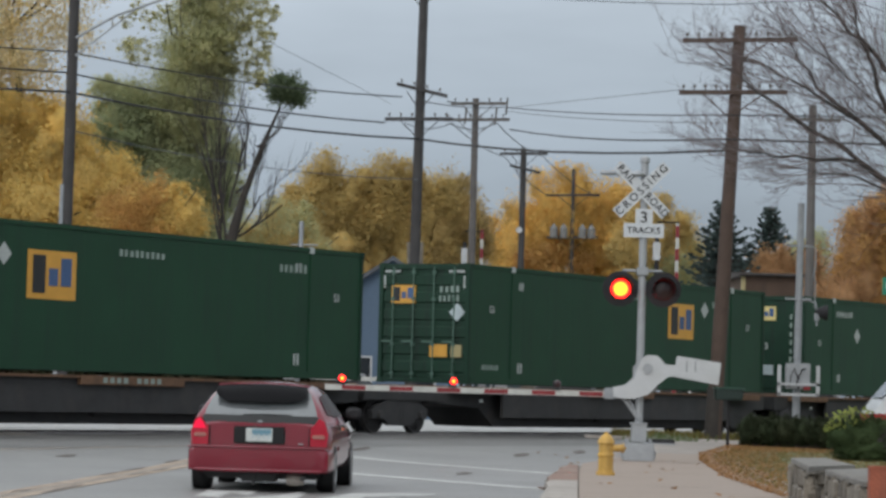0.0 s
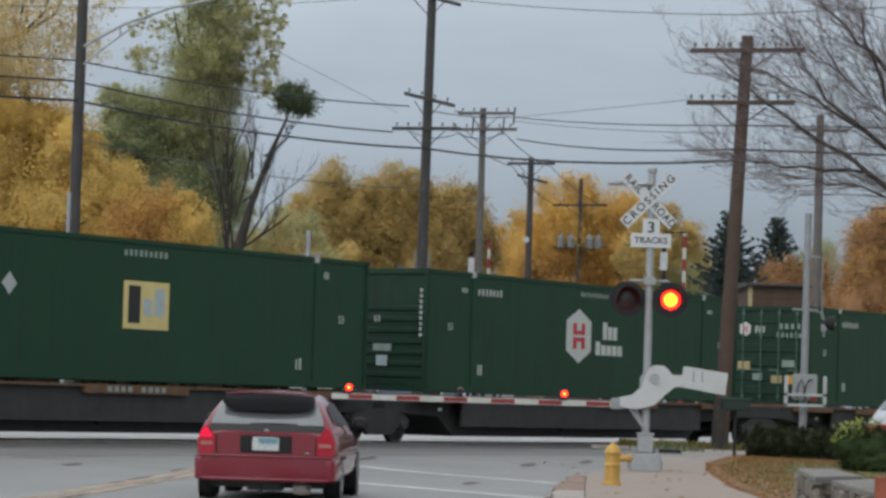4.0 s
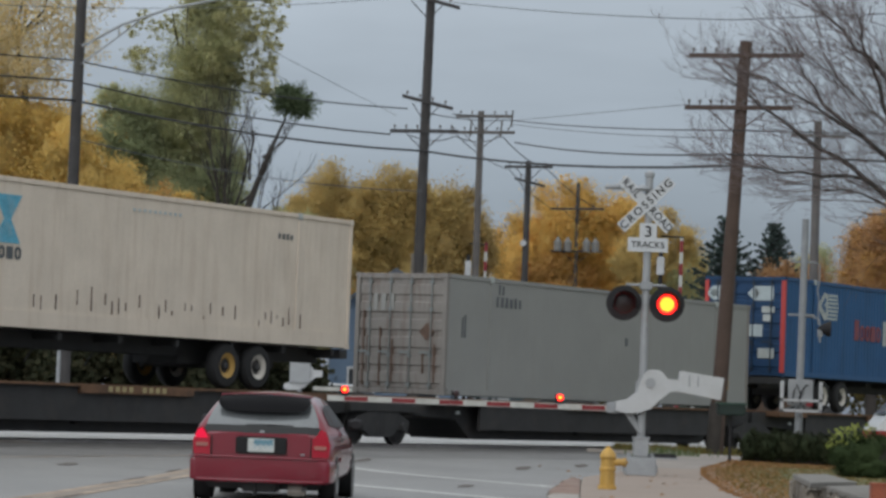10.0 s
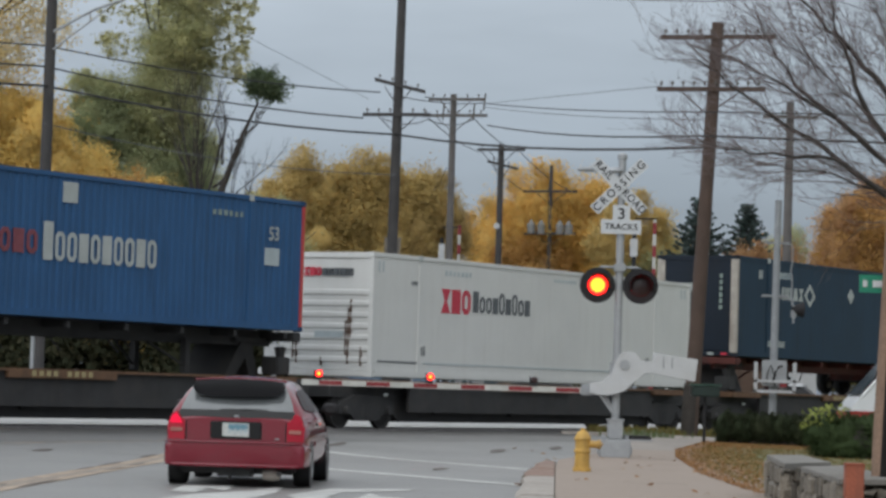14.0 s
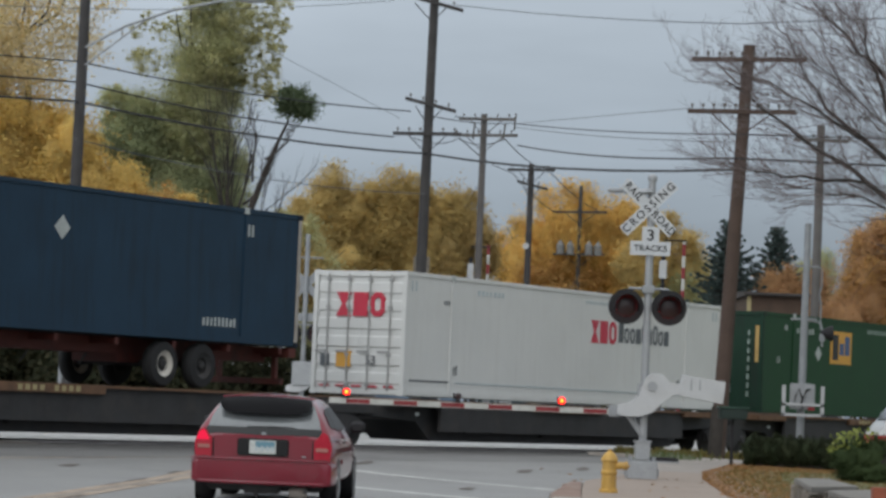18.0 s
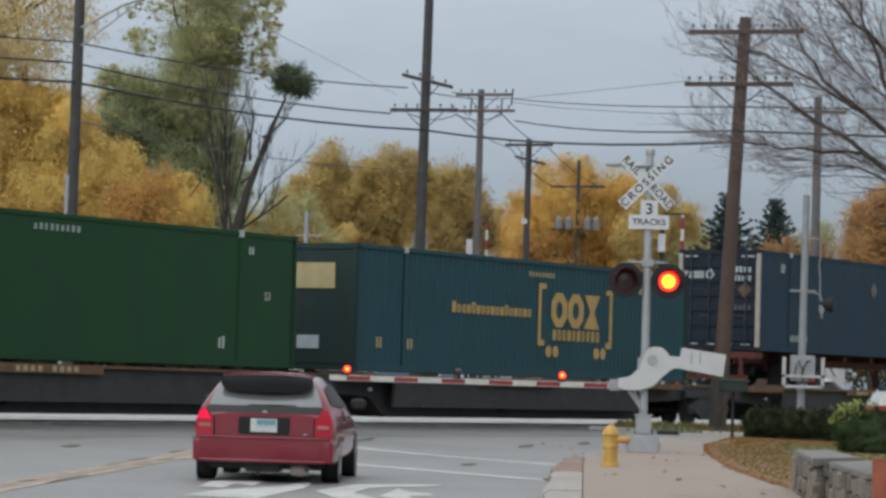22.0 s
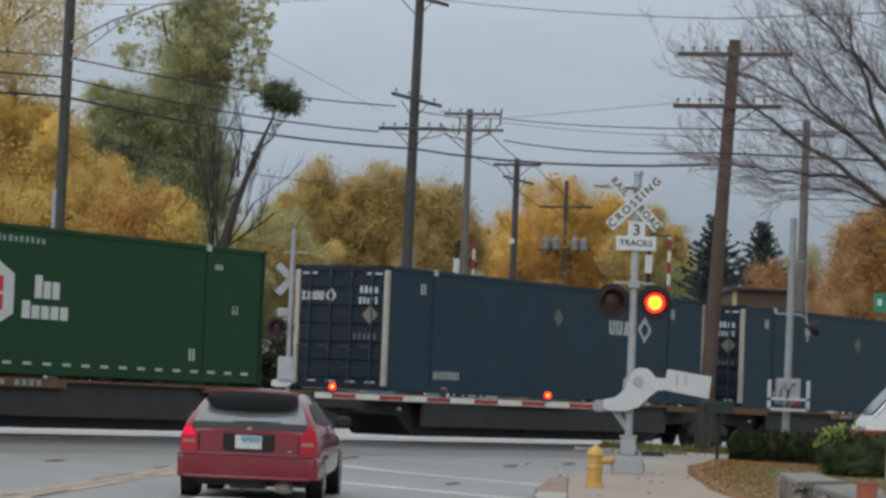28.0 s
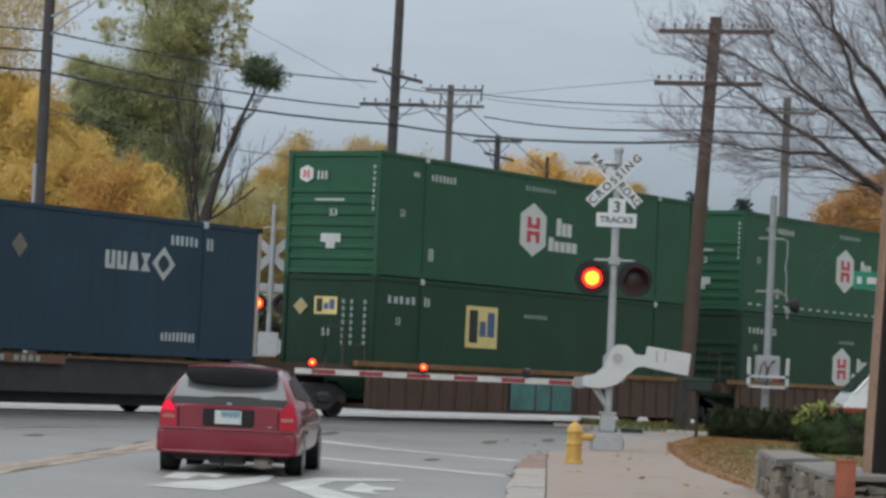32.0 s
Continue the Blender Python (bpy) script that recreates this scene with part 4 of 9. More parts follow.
part("hoop", Geo().path([(-0.05, -0.4, 1.6), (0.0, -0.42, 1.8), (0.08, -0.42, 1.95), (0.16, -0.42, 1.97)], 0.022).path([(-0.2, -0.38, 1.55), (-0.18, -0.4, 1.8), (-0.1, -0.4, 1.98), (-0.02, -0.39, 1.75), (0.0, -0.38, 1.5)], 0.014), "lamp_black", post)
part("red_box", Geo().box(0.12, 0.27, -0.44, -0.37, 1.48, 1.56), "gate_red", post)
part("brace", Geo().box(-0.28, 0.3, -0.06, 0.06, 4.82, 4.87), "galv", post)
part("brace", Geo().box(-0.3, 0.3, -0.06, 0.06, 3.58, 3.63), "galv", post)
lad = Geo()
lad.path([(0.3, 0.05, 4.84), (0.4, 0.05, 4.8), (0.4, 0.05, 4.4), (0.36, 0.05, 4.2), (0.4, 0.05, 4.0), (0.4, 0.05, 3.4)], 0.018)
part("conduit", lad, "galv", post)
part("bell_arm", Geo().path([(0.0, 0, 3.56), (0.25, -0.02, 3.57), (0.4, -0.03, 3.52), (0.44, -0.03, 3.36)], 0.022, 8), "galv", post)
part("bell", Geo().lathe([(0.0, -0.12), (0.035, -0.11), (0.07, -0.06), (0.13, 0.02), (0.18, 0.14), (0.185, 0.18), (0.0, 0.16)], (0.5, -0.04, 3.3), 18, "x"), "lamp_black", post, "dark crossing bell")
part("bell_base", Geo().box(0.38, 0.5, -0.1, 0.02, 3.1, 3.3, 0.02).tube((0.44, -0.04, 2.98), (0.44, -0.04, 3.12), 0.025, n=8), "galv", post)


# ---- poles and wires ----
def pole(label, x, y, top, r0, r1, material, lean=(0.0, 0.0), category="utility pole"):
    ob = thing("utility_pole", label, category, pose(x, y, height(x, y)), group="utility poles")
    n = 8
    pts = [(lean[0] * (k / n - 0.5) * 1.0, lean[1] * k / n, top * k / n - (0.6 if k == 0 else 0)) for k in range(n + 1)]
    part("shaft", Geo().path(pts, [r0 + (r1 - r0) * k / n for k in range(n + 1)], 12), material, ob)
    return ob


def crossarm(ob, z, x0, x1, dz=0.0, material="pole_dark", pins=0, h=0.11, skew=0.0):
    g = Geo()
    a, b = Vector((x0, -0.16 - skew, z - dz)), Vector((x1, -0.16 + skew, z + dz))
    v = [p + Vector((0, oy, oz)) for p in (a, b) for oy in (-0.05, 0.05) for oz in (-h / 2, h / 2)]
    g.add(v, [(0, 1, 3, 2), (4, 6, 7, 5), (0, 4, 5, 1), (2, 3, 7, 6), (0, 2, 6, 4), (1, 5, 7, 3)])
    arm_ = part("crossarm", g, material, ob)
    for k in range(pins):
        u = (k + 0.4) / pins
        p = a.lerp(b, u)
        part("insulator", Geo().lathe([(0.014, 0.0), (0.014, 0.06), (0.04, 0.07), (0.036, 0.13), (0.014, 0.155)], (p.x, p.y, p.z + h / 2), 8), "insulator", arm_)
    for xx in (x0 * 0.55, x1 * 0.55):
        part("arm_brace", Geo().tube((xx, -0.19, z - h / 2), (0, -0.14, z - 0.65), 0.018, n=5), material, ob)
    return arm_


p_left = pole("tall dark wooden utility pole with street lamp arm and conduit", -10.1, 82, 13.5, 0.18, 0.14, "pole_dark", (0.05, 0))
part("conduit", Geo().tube((-0.16, -0.14, -0.3), (-0.14, -0.12, 6.5), 0.06, n=10), "galv", p_left, "pale grey metal conduit")
part("lamp_bracket", Geo().path([(0.1, -0.1, 10.6), (1.2, -0.1, 11.25), (2.5, -0.1, 11.75), (4.0, -0.1, 12.1), (4.4, -0.1, 12.15)], 0.04).tube((0.1, -0.1, 10.1), (1.7, -0.1, 11.4), 0.025).tube((1.1, -0.1, 10.9), (1.1, -0.1, 11.2), 0.02), "galv", p_left)
part("lamp_head", Geo().lathe([(0.02, 0.0), (0.1, 0.06), (0.14, 0.35), (0.1, 0.7), (0.02, 0.78)], (4.3, -0.1, 12.16), 12, "x"), "galv", p_left, "grey cobra street lamp head")
for dx, z in ((-0.2, 12.4), (0.25, 12.45)):
    part("insulator", Geo().tube((0, -0.1, z), (dx * 2.4, -0.1, z + 0.25), 0.03).lathe([(0.05, 0), (0.07, 0.1), (0.03, 0.2)], (dx * 2.4, -0.1, z + 0.25), 8), "pole_dark", p_left)

p_a = pole("tall dark wooden utility pole with three crossarms", -0.46, 95, 14.6, 0.19, 0.14, "pole_dark", (0.12, 0))
crossarm(p_a, 14.05, -1.05, 1.0, -0.24, pins=4)
crossarm(p_a, 10.72, -0.75, 0.9, -0.18, pins=4)
crossarm(p_a, 9.78, -1.1, 1.1, 0.03, pins=6)
p_b = pole("grey wooden utility pole with two crossarms", 1.6, 112, 12.2, 0.15, 0.12, "pole_grey")
crossarm(p_b, 12.0, -0.95, 1.2, 0.03, "pole_grey", pins=5)
crossarm(p_b, 11.38, -1.2, 1.3, 0.04, "pole_grey", pins=6)
for xx, zz in ((-0.4, 11.5), (0.75, 11.5), (1.15, 11.9)):
    part("fuse_cutout", Geo().tube((xx, -0.2, zz - 0.3), (xx + 0.05, -0.25, zz + 0.35), 0.035, n=6), "insulator", p_b)
p_c = pole("dark wooden utility pole with two crossarms", 4.03, 130, 11.9, 0.17, 0.13, "pole_dark")
crossarm(p_c, 11.63, -1.05, 1.05, 0.03, pins=4)
crossarm(p_c, 10.95, -0.6, 0.75, -0.15, pins=2)
part("meter", Geo().lathe([(0.0, -0.1), (0.14, -0.1), (0.14, 0.02), (0.0, 0.02)], (-0.12, -0.15, 8.26), 12, "y"), "white", p_c)
p_d = pole("brown wooden utility pole with crossarm and transformers", 7.22, 150, 12.6, 0.15, 0.09, "pole_dark")
crossarm(p_d, 11.25, -1.4, 1.35, 0.04, pins=3)
crossarm(p_d, 9.1, -1.3, 1.3, 0.04, pins=0)
for xx in (-0.95, -0.45, 0.5, 0.95):
    part("transformer", Geo().lathe([(0.0, -0.3), (0.2, -0.28), (0.21, 0.2), (0.12, 0.3), (0.03, 0.45)], (xx, -0.25, 9.35), 10), "transformer_grey", p_d, "grey pole transformer")
p_r = pole("leaning brown wooden telegraph pole with two pin crossarms", 7.43, 74, 10.47, 0.2, 0.15, "pole_brown", (0.45, 0))
crossarm(p_r, 10.09, -1.22, 1.67, 0.05, "pole_brown", pins=10)
crossarm(p_r, 8.77, -1.28, 1.44, 0.04, "pole_brown", pins=10)
p_s = pole("weathered wooden utility pole beyond the tracks", 12.5, 97, 10.8, 0.17, 0.13, "pole_grey")
crossarm(p_s, 10.3, -0.9, 0.9, 0.0, "pole_grey", pins=4)
# Darker sleeve over the lowest stretch of the leaning pole.
part("butt_wrap", Geo().path([(-0.25, 0, -0.1), (-0.22, 0, 0.55), (-0.185, 0, 1.35)], [0.213, 0.211, 0.204], 12), "bark", p_r, "darker sleeve round the pole's foot")
p_n = pole("pale brown wooden pole standing close beside the pavement", 4.455, 26.2, 7.5, 0.18, 0.15, "near_pole", (0.26, 0))
# Near-black tube that leaves only a strip of brown wood at the left.
part("pole_guard", Geo().path([(-0.11, -0.13, -0.2), (0.005, -0.13, 3.3), (0.145, -0.13, 7.4)], [0.14, 0.14, 0.14], 12), "sleeve_black", p_n, "black tube over most of the pole face")
ss = part("street_sign", Geo().box(-0.4, 0.2, 0.17, 0.178, 2.2, 2.36), "sign_green", p_n, "green street name sign with white bars")
for k, (a, b) in enumerate(((-0.37, -0.33), (-0.28, -0.18), (-0.15, -0.06), (-0.03, 0.12))):
    part("sign_bar", Geo().box(a, b, 0.164, 0.17, 2.25, 2.31), "sign_white", ss)


def wire(pts, r, material="wire", sag=0.0):
    """A hung cable through supports."""
    out = []
    for a, b in zip(pts[:-1], pts[1:]):
        n = 6
        for k in range(n):
            u = k / n
            p = Vector(a).lerp(Vector(b), u)
            p.z -= sag * 4 * u * (1 - u)
            out.append(p)
    out.append(Vector(pts[-1]))
    return tagged(part("overhead_cable", Geo().path(out, r, 5), material), "black overhead cable strung between wooden poles", "cable", "overhead cables")


wire([(-30, 50, 8.4), (-10.22, 82.0, 10.38), (-1.03, 94.9, 10.66)], 0.022, sag=0.2)
wire([(-30, 50, 8.0), (-10.2, 82.0, 9.8), (-1.55, 94.9, 9.81)], 0.026, sag=0.2)
wire([(-30, 50, 7.4), (-10.17, 81.8, 9.24), (-0.44, 94.8, 9.3), (7.33, 73.8, 7.44)], 0.034, sag=0.22)
wire([(-10.17, 81.8, 8.2), (-0.44, 94.8, 8.0)], 0.014, "thin_wire", sag=0.3)
wire([(-0.3, 94.8, 10.52), (2.67, 111.8, 12.05), (7.31, 73.8, 8.33), (30, 58, 7.5)], 0.018, sag=0.1)
wire([(2.78, 111.8, 11.9), (7.31, 73.8, 8.13)], 0.012, "thin_wire", sag=0.1)
wire([(2.91, 111.8, 11.21), (7.33, 73.8, 7.73), (30, 55, 6.5)], 0.026, sag=0.18)
wire([(2.77, 111.8, 12.03), (6.19, 73.8, 8.94)], 0.01, "thin_wire")
wire([(0.31, 94.8, 14.15), (7.37, 73.8, 11.12), (30, 40, 9)], 0.014, "thin_wire", sag=0.1)
wire([(-5.07, 85.0, 11.29), (-1.39, 94.8, 10.42)], 0.008, "thin_wire")
wire([(-5.47, 84.0, 10.75), (-3.96, 95.0, 10.97)], 0.008, "thin_wire")
wire([(-12.34, 80.0, 11.59), (-1.71, 94.8, 14.21)], 0.01, "thin_wire", sag=0.2)
wire([(-12.34, 80.0, 11.9), (-1.3, 94.8, 14.3)], 0.01, "thin_wire", sag=0.1)
wire([(0.43, 94.8, 10.54), (1.59, 111.8, 12.11)], 0.02)
wire([(-0.9, 94.8, 9.8), (0.7, 111.8, 11.4), (3.2, 129.8, 11.6), (6.0, 149.8, 11.25)], 0.02, sag=0.2)
wire([(0.6, 94.8, 9.8), (2.4, 111.8, 11.45), (4.9, 129.8, 11.65), (8.4, 149.8, 11.3)], 0.02, sag=0.2)


# ---- the train ----
def gone(t):
    """How far the train has run by t seconds, in metres."""
    u = t / 16
    return 158.894 * u - 0.7148 * u * u


TIMES = [0, 2, 4, 6, 8, 10, 12, 14, 16, 18, 20, 22, 24, 26, 28, 30, 32]
ROLLING = []                    # (thing, place along the train, height)


def on_train(ob, s, z):
    ROLLING.append((ob, s, z))
    ob.matrix_basis = train_pose(s, z, 0)
    return ob


def train_pose(s, z, t):
    p = ALONG * (s - gone(t)) + ACROSS * NEAR_SIDE
    return Matrix.Translation((p.x, p.y, z)) @ Matrix.Rotation(TRACK, 4, "Z")


L, W, H = 16.15, 2.6, 2.9
CACHE = {}


def cached(key, build):
    if key not in CACHE:
        CACHE[key] = build()
    return CACHE[key]


def side_panel(style, mat_name):
    """One long side wall between the corner posts, at y 0.03: flat sheet with raised posts, or upright corrugation."""
    g = Geo()
    z0, z1 = 0.16, H - 0.1
    if style == "smooth":
        n = 13
        w = (L - 0.2) / n
        prof = []
        for k in range(n):
            a = 0.1 + k * w
            prof += [(a, 0.0305), (a + 0.02, 0.028), (a + w - 0.02, 0.028)]
        prof += [(L - 0.1, 0.0305), (L - 0.1, 0.09), (0.1, 0.09)]
        g.prism(prof, z0, z1, lambda a, b, d: (a, b, d))
    else:
        per, dep = {"corrugated": (0.22, 0.024), "shallow": (0.22, 0.004)}[style]
        n = int((L - 0.2) / per)
        xs_, prof = 0.1, []
        for k in range(n):
            a = xs_ + k * per
            prof += [(a, 0.03), (a + per * 0.36, 0.03), (a + per * 0.5, 0.03 + dep), (a + per * 0.86, 0.03 + dep)]
        prof += [(L - 0.1, 0.03), (L - 0.1, 0.095), (0.1, 0.095)]
        g.prism(prof, z0, z1, lambda a, b, d: (a, b, d))
    return g.mesh("side_wall", mat_name)


def end_wall(style, mat_name):
    g = Geo()
    y0, y1, z0, z1 = 0.12, W - 0.12, 0.16, H - 0.14
    if style == "ribbed":
        prof = [(0.1, z0), (0.055, z0)]
        for z in (0.4, 0.66, 0.92, 1.18, 1.44, 1.7, 1.96):
            prof += [(0.055, z - 0.07), (0.015, z - 0.04), (0.015, z + 0.04), (0.055, z + 0.07)]
        prof += [(0.055, z1), (0.1, z1)]
        g.prism(prof, y0, y1, lambda a, b, d: (a, d, b))
    elif style == "vcorr":
        n = 10
        w = (y1 - y0) / n
        prof = [(0.1, y0), (0.06, y0)]
        for k in range(n):
            a = y0 + k * w
            prof += [(0.06, a + 0.02), (0.02, a + 0.06), (0.02, a + w * 0.6), (0.06, a + w * 0.6 + 0.04)]
        prof += [(0.06, y1), (0.1, y1)]
        g.prism(prof, z0, z1, lambda a, b, d: (a, b, d))
    else:
        g.box(0.04, 0.1, y0, y1, z0, z1, 0.01)
    return g.mesh("end_wall", mat_name)


def door_leaf(mat_name):
    g = Geo()
    w = (W - 0.28) / 2
    prof = [(0.1, 0.16), (0.055, 0.16)]
    for z in (0.26, 0.68, 1.1, 1.52, 1.94, 2.36):
        prof += [(0.055, z), (0.025, z + 0.03), (0.025, z + 0.25), (0.055, z + 0.28)]
    prof += [(0.055, H - 0.14), (0.1, H - 0.14)]
    g.prism(prof, 0, w, lambda a, b, d: (a, d, b))
    return g.mesh("door", mat_name)


def rod_mesh(mat_name):
    g = Geo().tube((0.005, 0, 0.1), (0.005, 0, H - 0.08), 0.02, n=6)
    for z in (0.2, 0.9, 2.0, 2.65):
        g.box(-0.015, 0.03, -0.05, 0.05, z, z + 0.07)
    g.box(-0.03, 0.0, -0.01, 0.3, 0.98, 1.03)
    return g.mesh("lock_rod", mat_name)


def decal(parent, u0, u1, v0, v1, material, name="decal", end=False, lift=0.0, label=""):
    """A thin painted panel on the near side wall (u along, v up), or on the visible end (u from the near edge)."""
    k = 0.022 - lift if not end else 0.012 - lift
    g = Geo()
    if end:
        g.box(k - 0.006, k + 0.05, u0, u1, v0, v1)
    else:
        g.box(u0, u1, k - 0.006, k + 0.01, v0, v1)
    return part(name, g, material, parent, label)


def decal_poly(parent, outline, material, name="decal", end=False, lift=0.0, label=""):
    k = 0.022 - lift if not end else 0.012 - lift
    g = Geo()
    if end:
        g.prism(outline, k - 0.006, k + 0.05, lambda a, b, d: (d, a, b))
    else:
        g.prism(outline, k - 0.006, k + 0.01)
    return part(name, g, material, parent, label)


def diamond(parent, u, v, r=0.22, material="d_white", end=False, aspect=1.0):
    return decal_poly(parent, [(u - r * aspect, v), (u, v - r), (u + r * aspect, v), (u, v + r)], material, "placard", end)


def bars(parent, u0, u1, v0, v1, n, material, end=False, fill=0.52, seed=1, name="marking"):
    """Unreadable lettering: a row of plain bars."""
    rnd = random.Random(seed)
    w = (u1 - u0) / n
    g = Geo()
    k = 0.016 if not end else 0.004
    for i in range(n):
        a = u0 + i * w
        b = a + w * fill * rnd.uniform(0.8, 1.1)
        top = v1 - (v1 - v0) * rnd.choice((0, 0, 0.12))
        if end:
            g.box(k, k + 0.05, a, b, v0, top)
        else:
            g.box(a, b, k, k + 0.012, v0, top)
    return tagged(part(name, g, material, parent), kind="stuff")


def fifty_three(parent, u, v, size=0.24, material="d_white", end=False):
    m = pose(u, 0.012, v) if not end else Matrix.Translation((0.0, u, v)) @ pose(0, 0, 0, 0, 0, -90)
    return words("53", size, material, parent, m, "size_mark")


def plain_block(parent, a, b, lo, hi, material, end, name="logo_block", kind=1, lift=0.0):
    """One plain shape of a brand mark: an eight-sided ring, a rectangle, a taper or two facing triangles."""
    w, h = b - a, hi - lo
    c = min(w, h) * 0.3
    m_ = (lo + hi) / 2
    if kind == 0:
        # An eight-sided ring.
        t, h_ = 0.29 * w, min(0.24 * h, 0.29 * w)
        e = c * 0.5
        outer = [(a + c, lo), (b - c, lo), (b, lo + c), (b, hi - c), (b - c, hi), (a + c, hi), (a, hi - c), (a, lo + c)]
        inner = [(a + t + e, lo + h_), (b - t - e, lo + h_), (b - t, lo + h_ + e), (b - t, hi - h_ - e), (b - t - e, hi - h_), (a + t + e, hi - h_), (a + t, hi - h_ - e), (a + t, lo + h_ + e)]
        k = (0.012 if end else 0.022) - lift
        ring = Geo()
        for i in range(8):
            j = (i + 1) % 8
            quad = [outer[i], outer[j], inner[j], inner[i]]
            if end:
                ring.prism(quad, k - 0.006, k + 0.05, lambda p, q, d: (d, p, q))
            else:
                ring.prism(quad, k - 0.006, k + 0.01)
        return part(name, ring, material, parent)
    elif kind == 2:
        o = [(a, lo), (b, lo), (b - w * 0.25, hi), (a + w * 0.25, hi)]
    elif kind == 3:
        blk = decal_poly(parent, [(a, lo), (b, lo), (b - w * 0.38, m_), (a + w * 0.38, m_)], material, name, end, lift)
        decal_poly(blk, [(a + w * 0.38, m_ + 0.002), (b - w * 0.38, m_ + 0.002), (b, hi), (a, hi)], material, "logo_shape", end, lift)
        return blk
    else:
        o = [(a, lo), (b, lo), (b, hi), (a, hi)]
    return decal_poly(parent, o, material, name, end, lift)


def square_logo(parent, u0, u1, v0, v1, ground="d_orange", end=False, faded=False):
    """An amber square with plain dark shapes."""
    panel = decal(parent, u0, u1, v0, v1, ground, "logo_panel", end, label="amber square panel with dark shapes")
    w, h = u1 - u0, v1 - v0
    for a, b, c, d, mt in ((0.1, 0.36, 0.12, 0.9, "d_black"), (0.43, 0.62, 0.28, 0.64, "d_navy"), (0.68, 0.9, 0.28, 0.86, "d_navy")):
        if faded and mt == "d_navy":
            mt = "d_pale_blue"
        if end:
            a, b = 1 - b, 1 - a
        plain_block(panel, u0 + a * w, u0 + b * w, v0 + c * h, v0 + d * h, mt, end, "logo_shape", 1, 0.008)
    return panel


def hex_logo(parent, u0, u1, v0, v1, text=None, material="d_panel", end=False):
    """A tall white hexagon with red bars, and two rows of white blocks beside it."""
    um, h = (u0 + u1) / 2, v1 - v0
    panel = decal_poly(parent, [(um, v0), (u1, v0 + 0.22 * h), (u1, v1 - 0.22 * h), (um, v1), (u0, v1 - 0.22 * h), (u0, v0 + 0.22 * h)], material, "logo_panel", end, label="white hexagon with red bars")
    w = u1 - u0
    vm = (v0 + v1) / 2
    for a, b, c, d in ((0.26, 0.4, -0.24, -0.02), (0.26, 0.4, 0.02, 0.24), (0.6, 0.74, -0.24, -0.02), (0.6, 0.74, 0.02, 0.24), (0.4, 0.6, 0.03, 0.1), (0.4, 0.6, -0.1, -0.03)):
        decal(panel, u0 + a * w, u0 + b * w, vm + c * h, vm + d * h, "d_red", "logo_shape", end, 0.008)
    if text:
        a, b, c, d = text
        m = (c + d) / 2
        rnd = random.Random(3)
        for lo, hi, n, x0, x1 in ((m + 0.03, d, 3, a + 0.25 * (b - a), a + 0.8 * (b - a)), (c + 0.1, m - 0.03, 5, a, b)):
            ww = (x1 - x0) / n
            for k in range(n):
                low = 0.75 if k and rnd.random() < 0.8 else 1.0
                x_ = x0 + k * ww
                blk = decal(parent, x_ + 0.02, x_ + ww * 0.86, lo, lo + (hi - lo) * low, material, "logo_block", end)
    return panel


def ring_logo(parent, u0, u1, v0, v1, u2, u3, end=False):
    """White blocks and an open lozenge."""
    w = (u1 - u0) / 4
    for k, kind in enumerate((1, 1, 2, 3)):
        a, b = u0 + (k + 0.04) * w, u0 + (k + 0.86) * w
        if kind == 1:
            for f0, f1 in ((0.0, 0.3), (0.52, 0.82)):
                decal(parent, u0 + (k + f0) * w, u0 + (k + f1) * w, v0, v1, "d_white", "logo_bar", end)
            decal(parent, u0 + (k + 0.3) * w, u0 + (k + 0.52) * w, v0, v0 + 0.25 * (v1 - v0), "d_white", "logo_bar", end)
        else:
            plain_block(parent, a, b, v0, v1, "d_white", end, "logo_bar", kind)
    um, vm = (u2 + u3) / 2, (v0 + v1) / 2
    r, hgt = (u3 - u2) / 2, (v1 - v0) * 0.95
    n = 8
    for q in range(4):
        g = []
        for f in (1.0, 0.62):
            for k in (q, q + 1):
                a = math.pi / 2 * k
                g.append((um + r * f * math.cos(a), vm + hgt * f * math.sin(a)))
        decal_poly(parent, [g[0], g[1], g[3], g[2]], "d_white", "logo_shape", end)
    for a, b in ((1, 0), (-1, 0), (0, 1), (0, -1)):
        decal_poly(parent, [(um + r * a * 0.72 + dx * 0.2 * r * 1.3, vm + hgt * b * 0.72 + dz * 0.2 * hgt * 1.3) for dx, dz in ((-1, 0), (0, -1), (1, 0), (0, 1))], "d_white", "logo_shape", end, 0.004)


def blocks(parent, u0, u1, v0, v1, n, material, tall=(), end=False, bold=0.84, name="logo_block", kinds=(0, 0, 3)):
    """A brand word drawn as plain blocks; indices in tall keep full height."""
    w = (u1 - u0) / n
    for k in range(n):
        a = u0 + k * w
        b = a + w * bold
        if end:
            a, b = u1 - (b - u0), u1 - (a - u0)
        hi = v1 if (not tall or k in tall) else v0 + 0.76 * (v1 - v0)
        plain_block(parent, a, b, v0, hi, material, end, name, kinds[k] if n == 3 else (1, 0, 0, 1, 0)[k % 5])


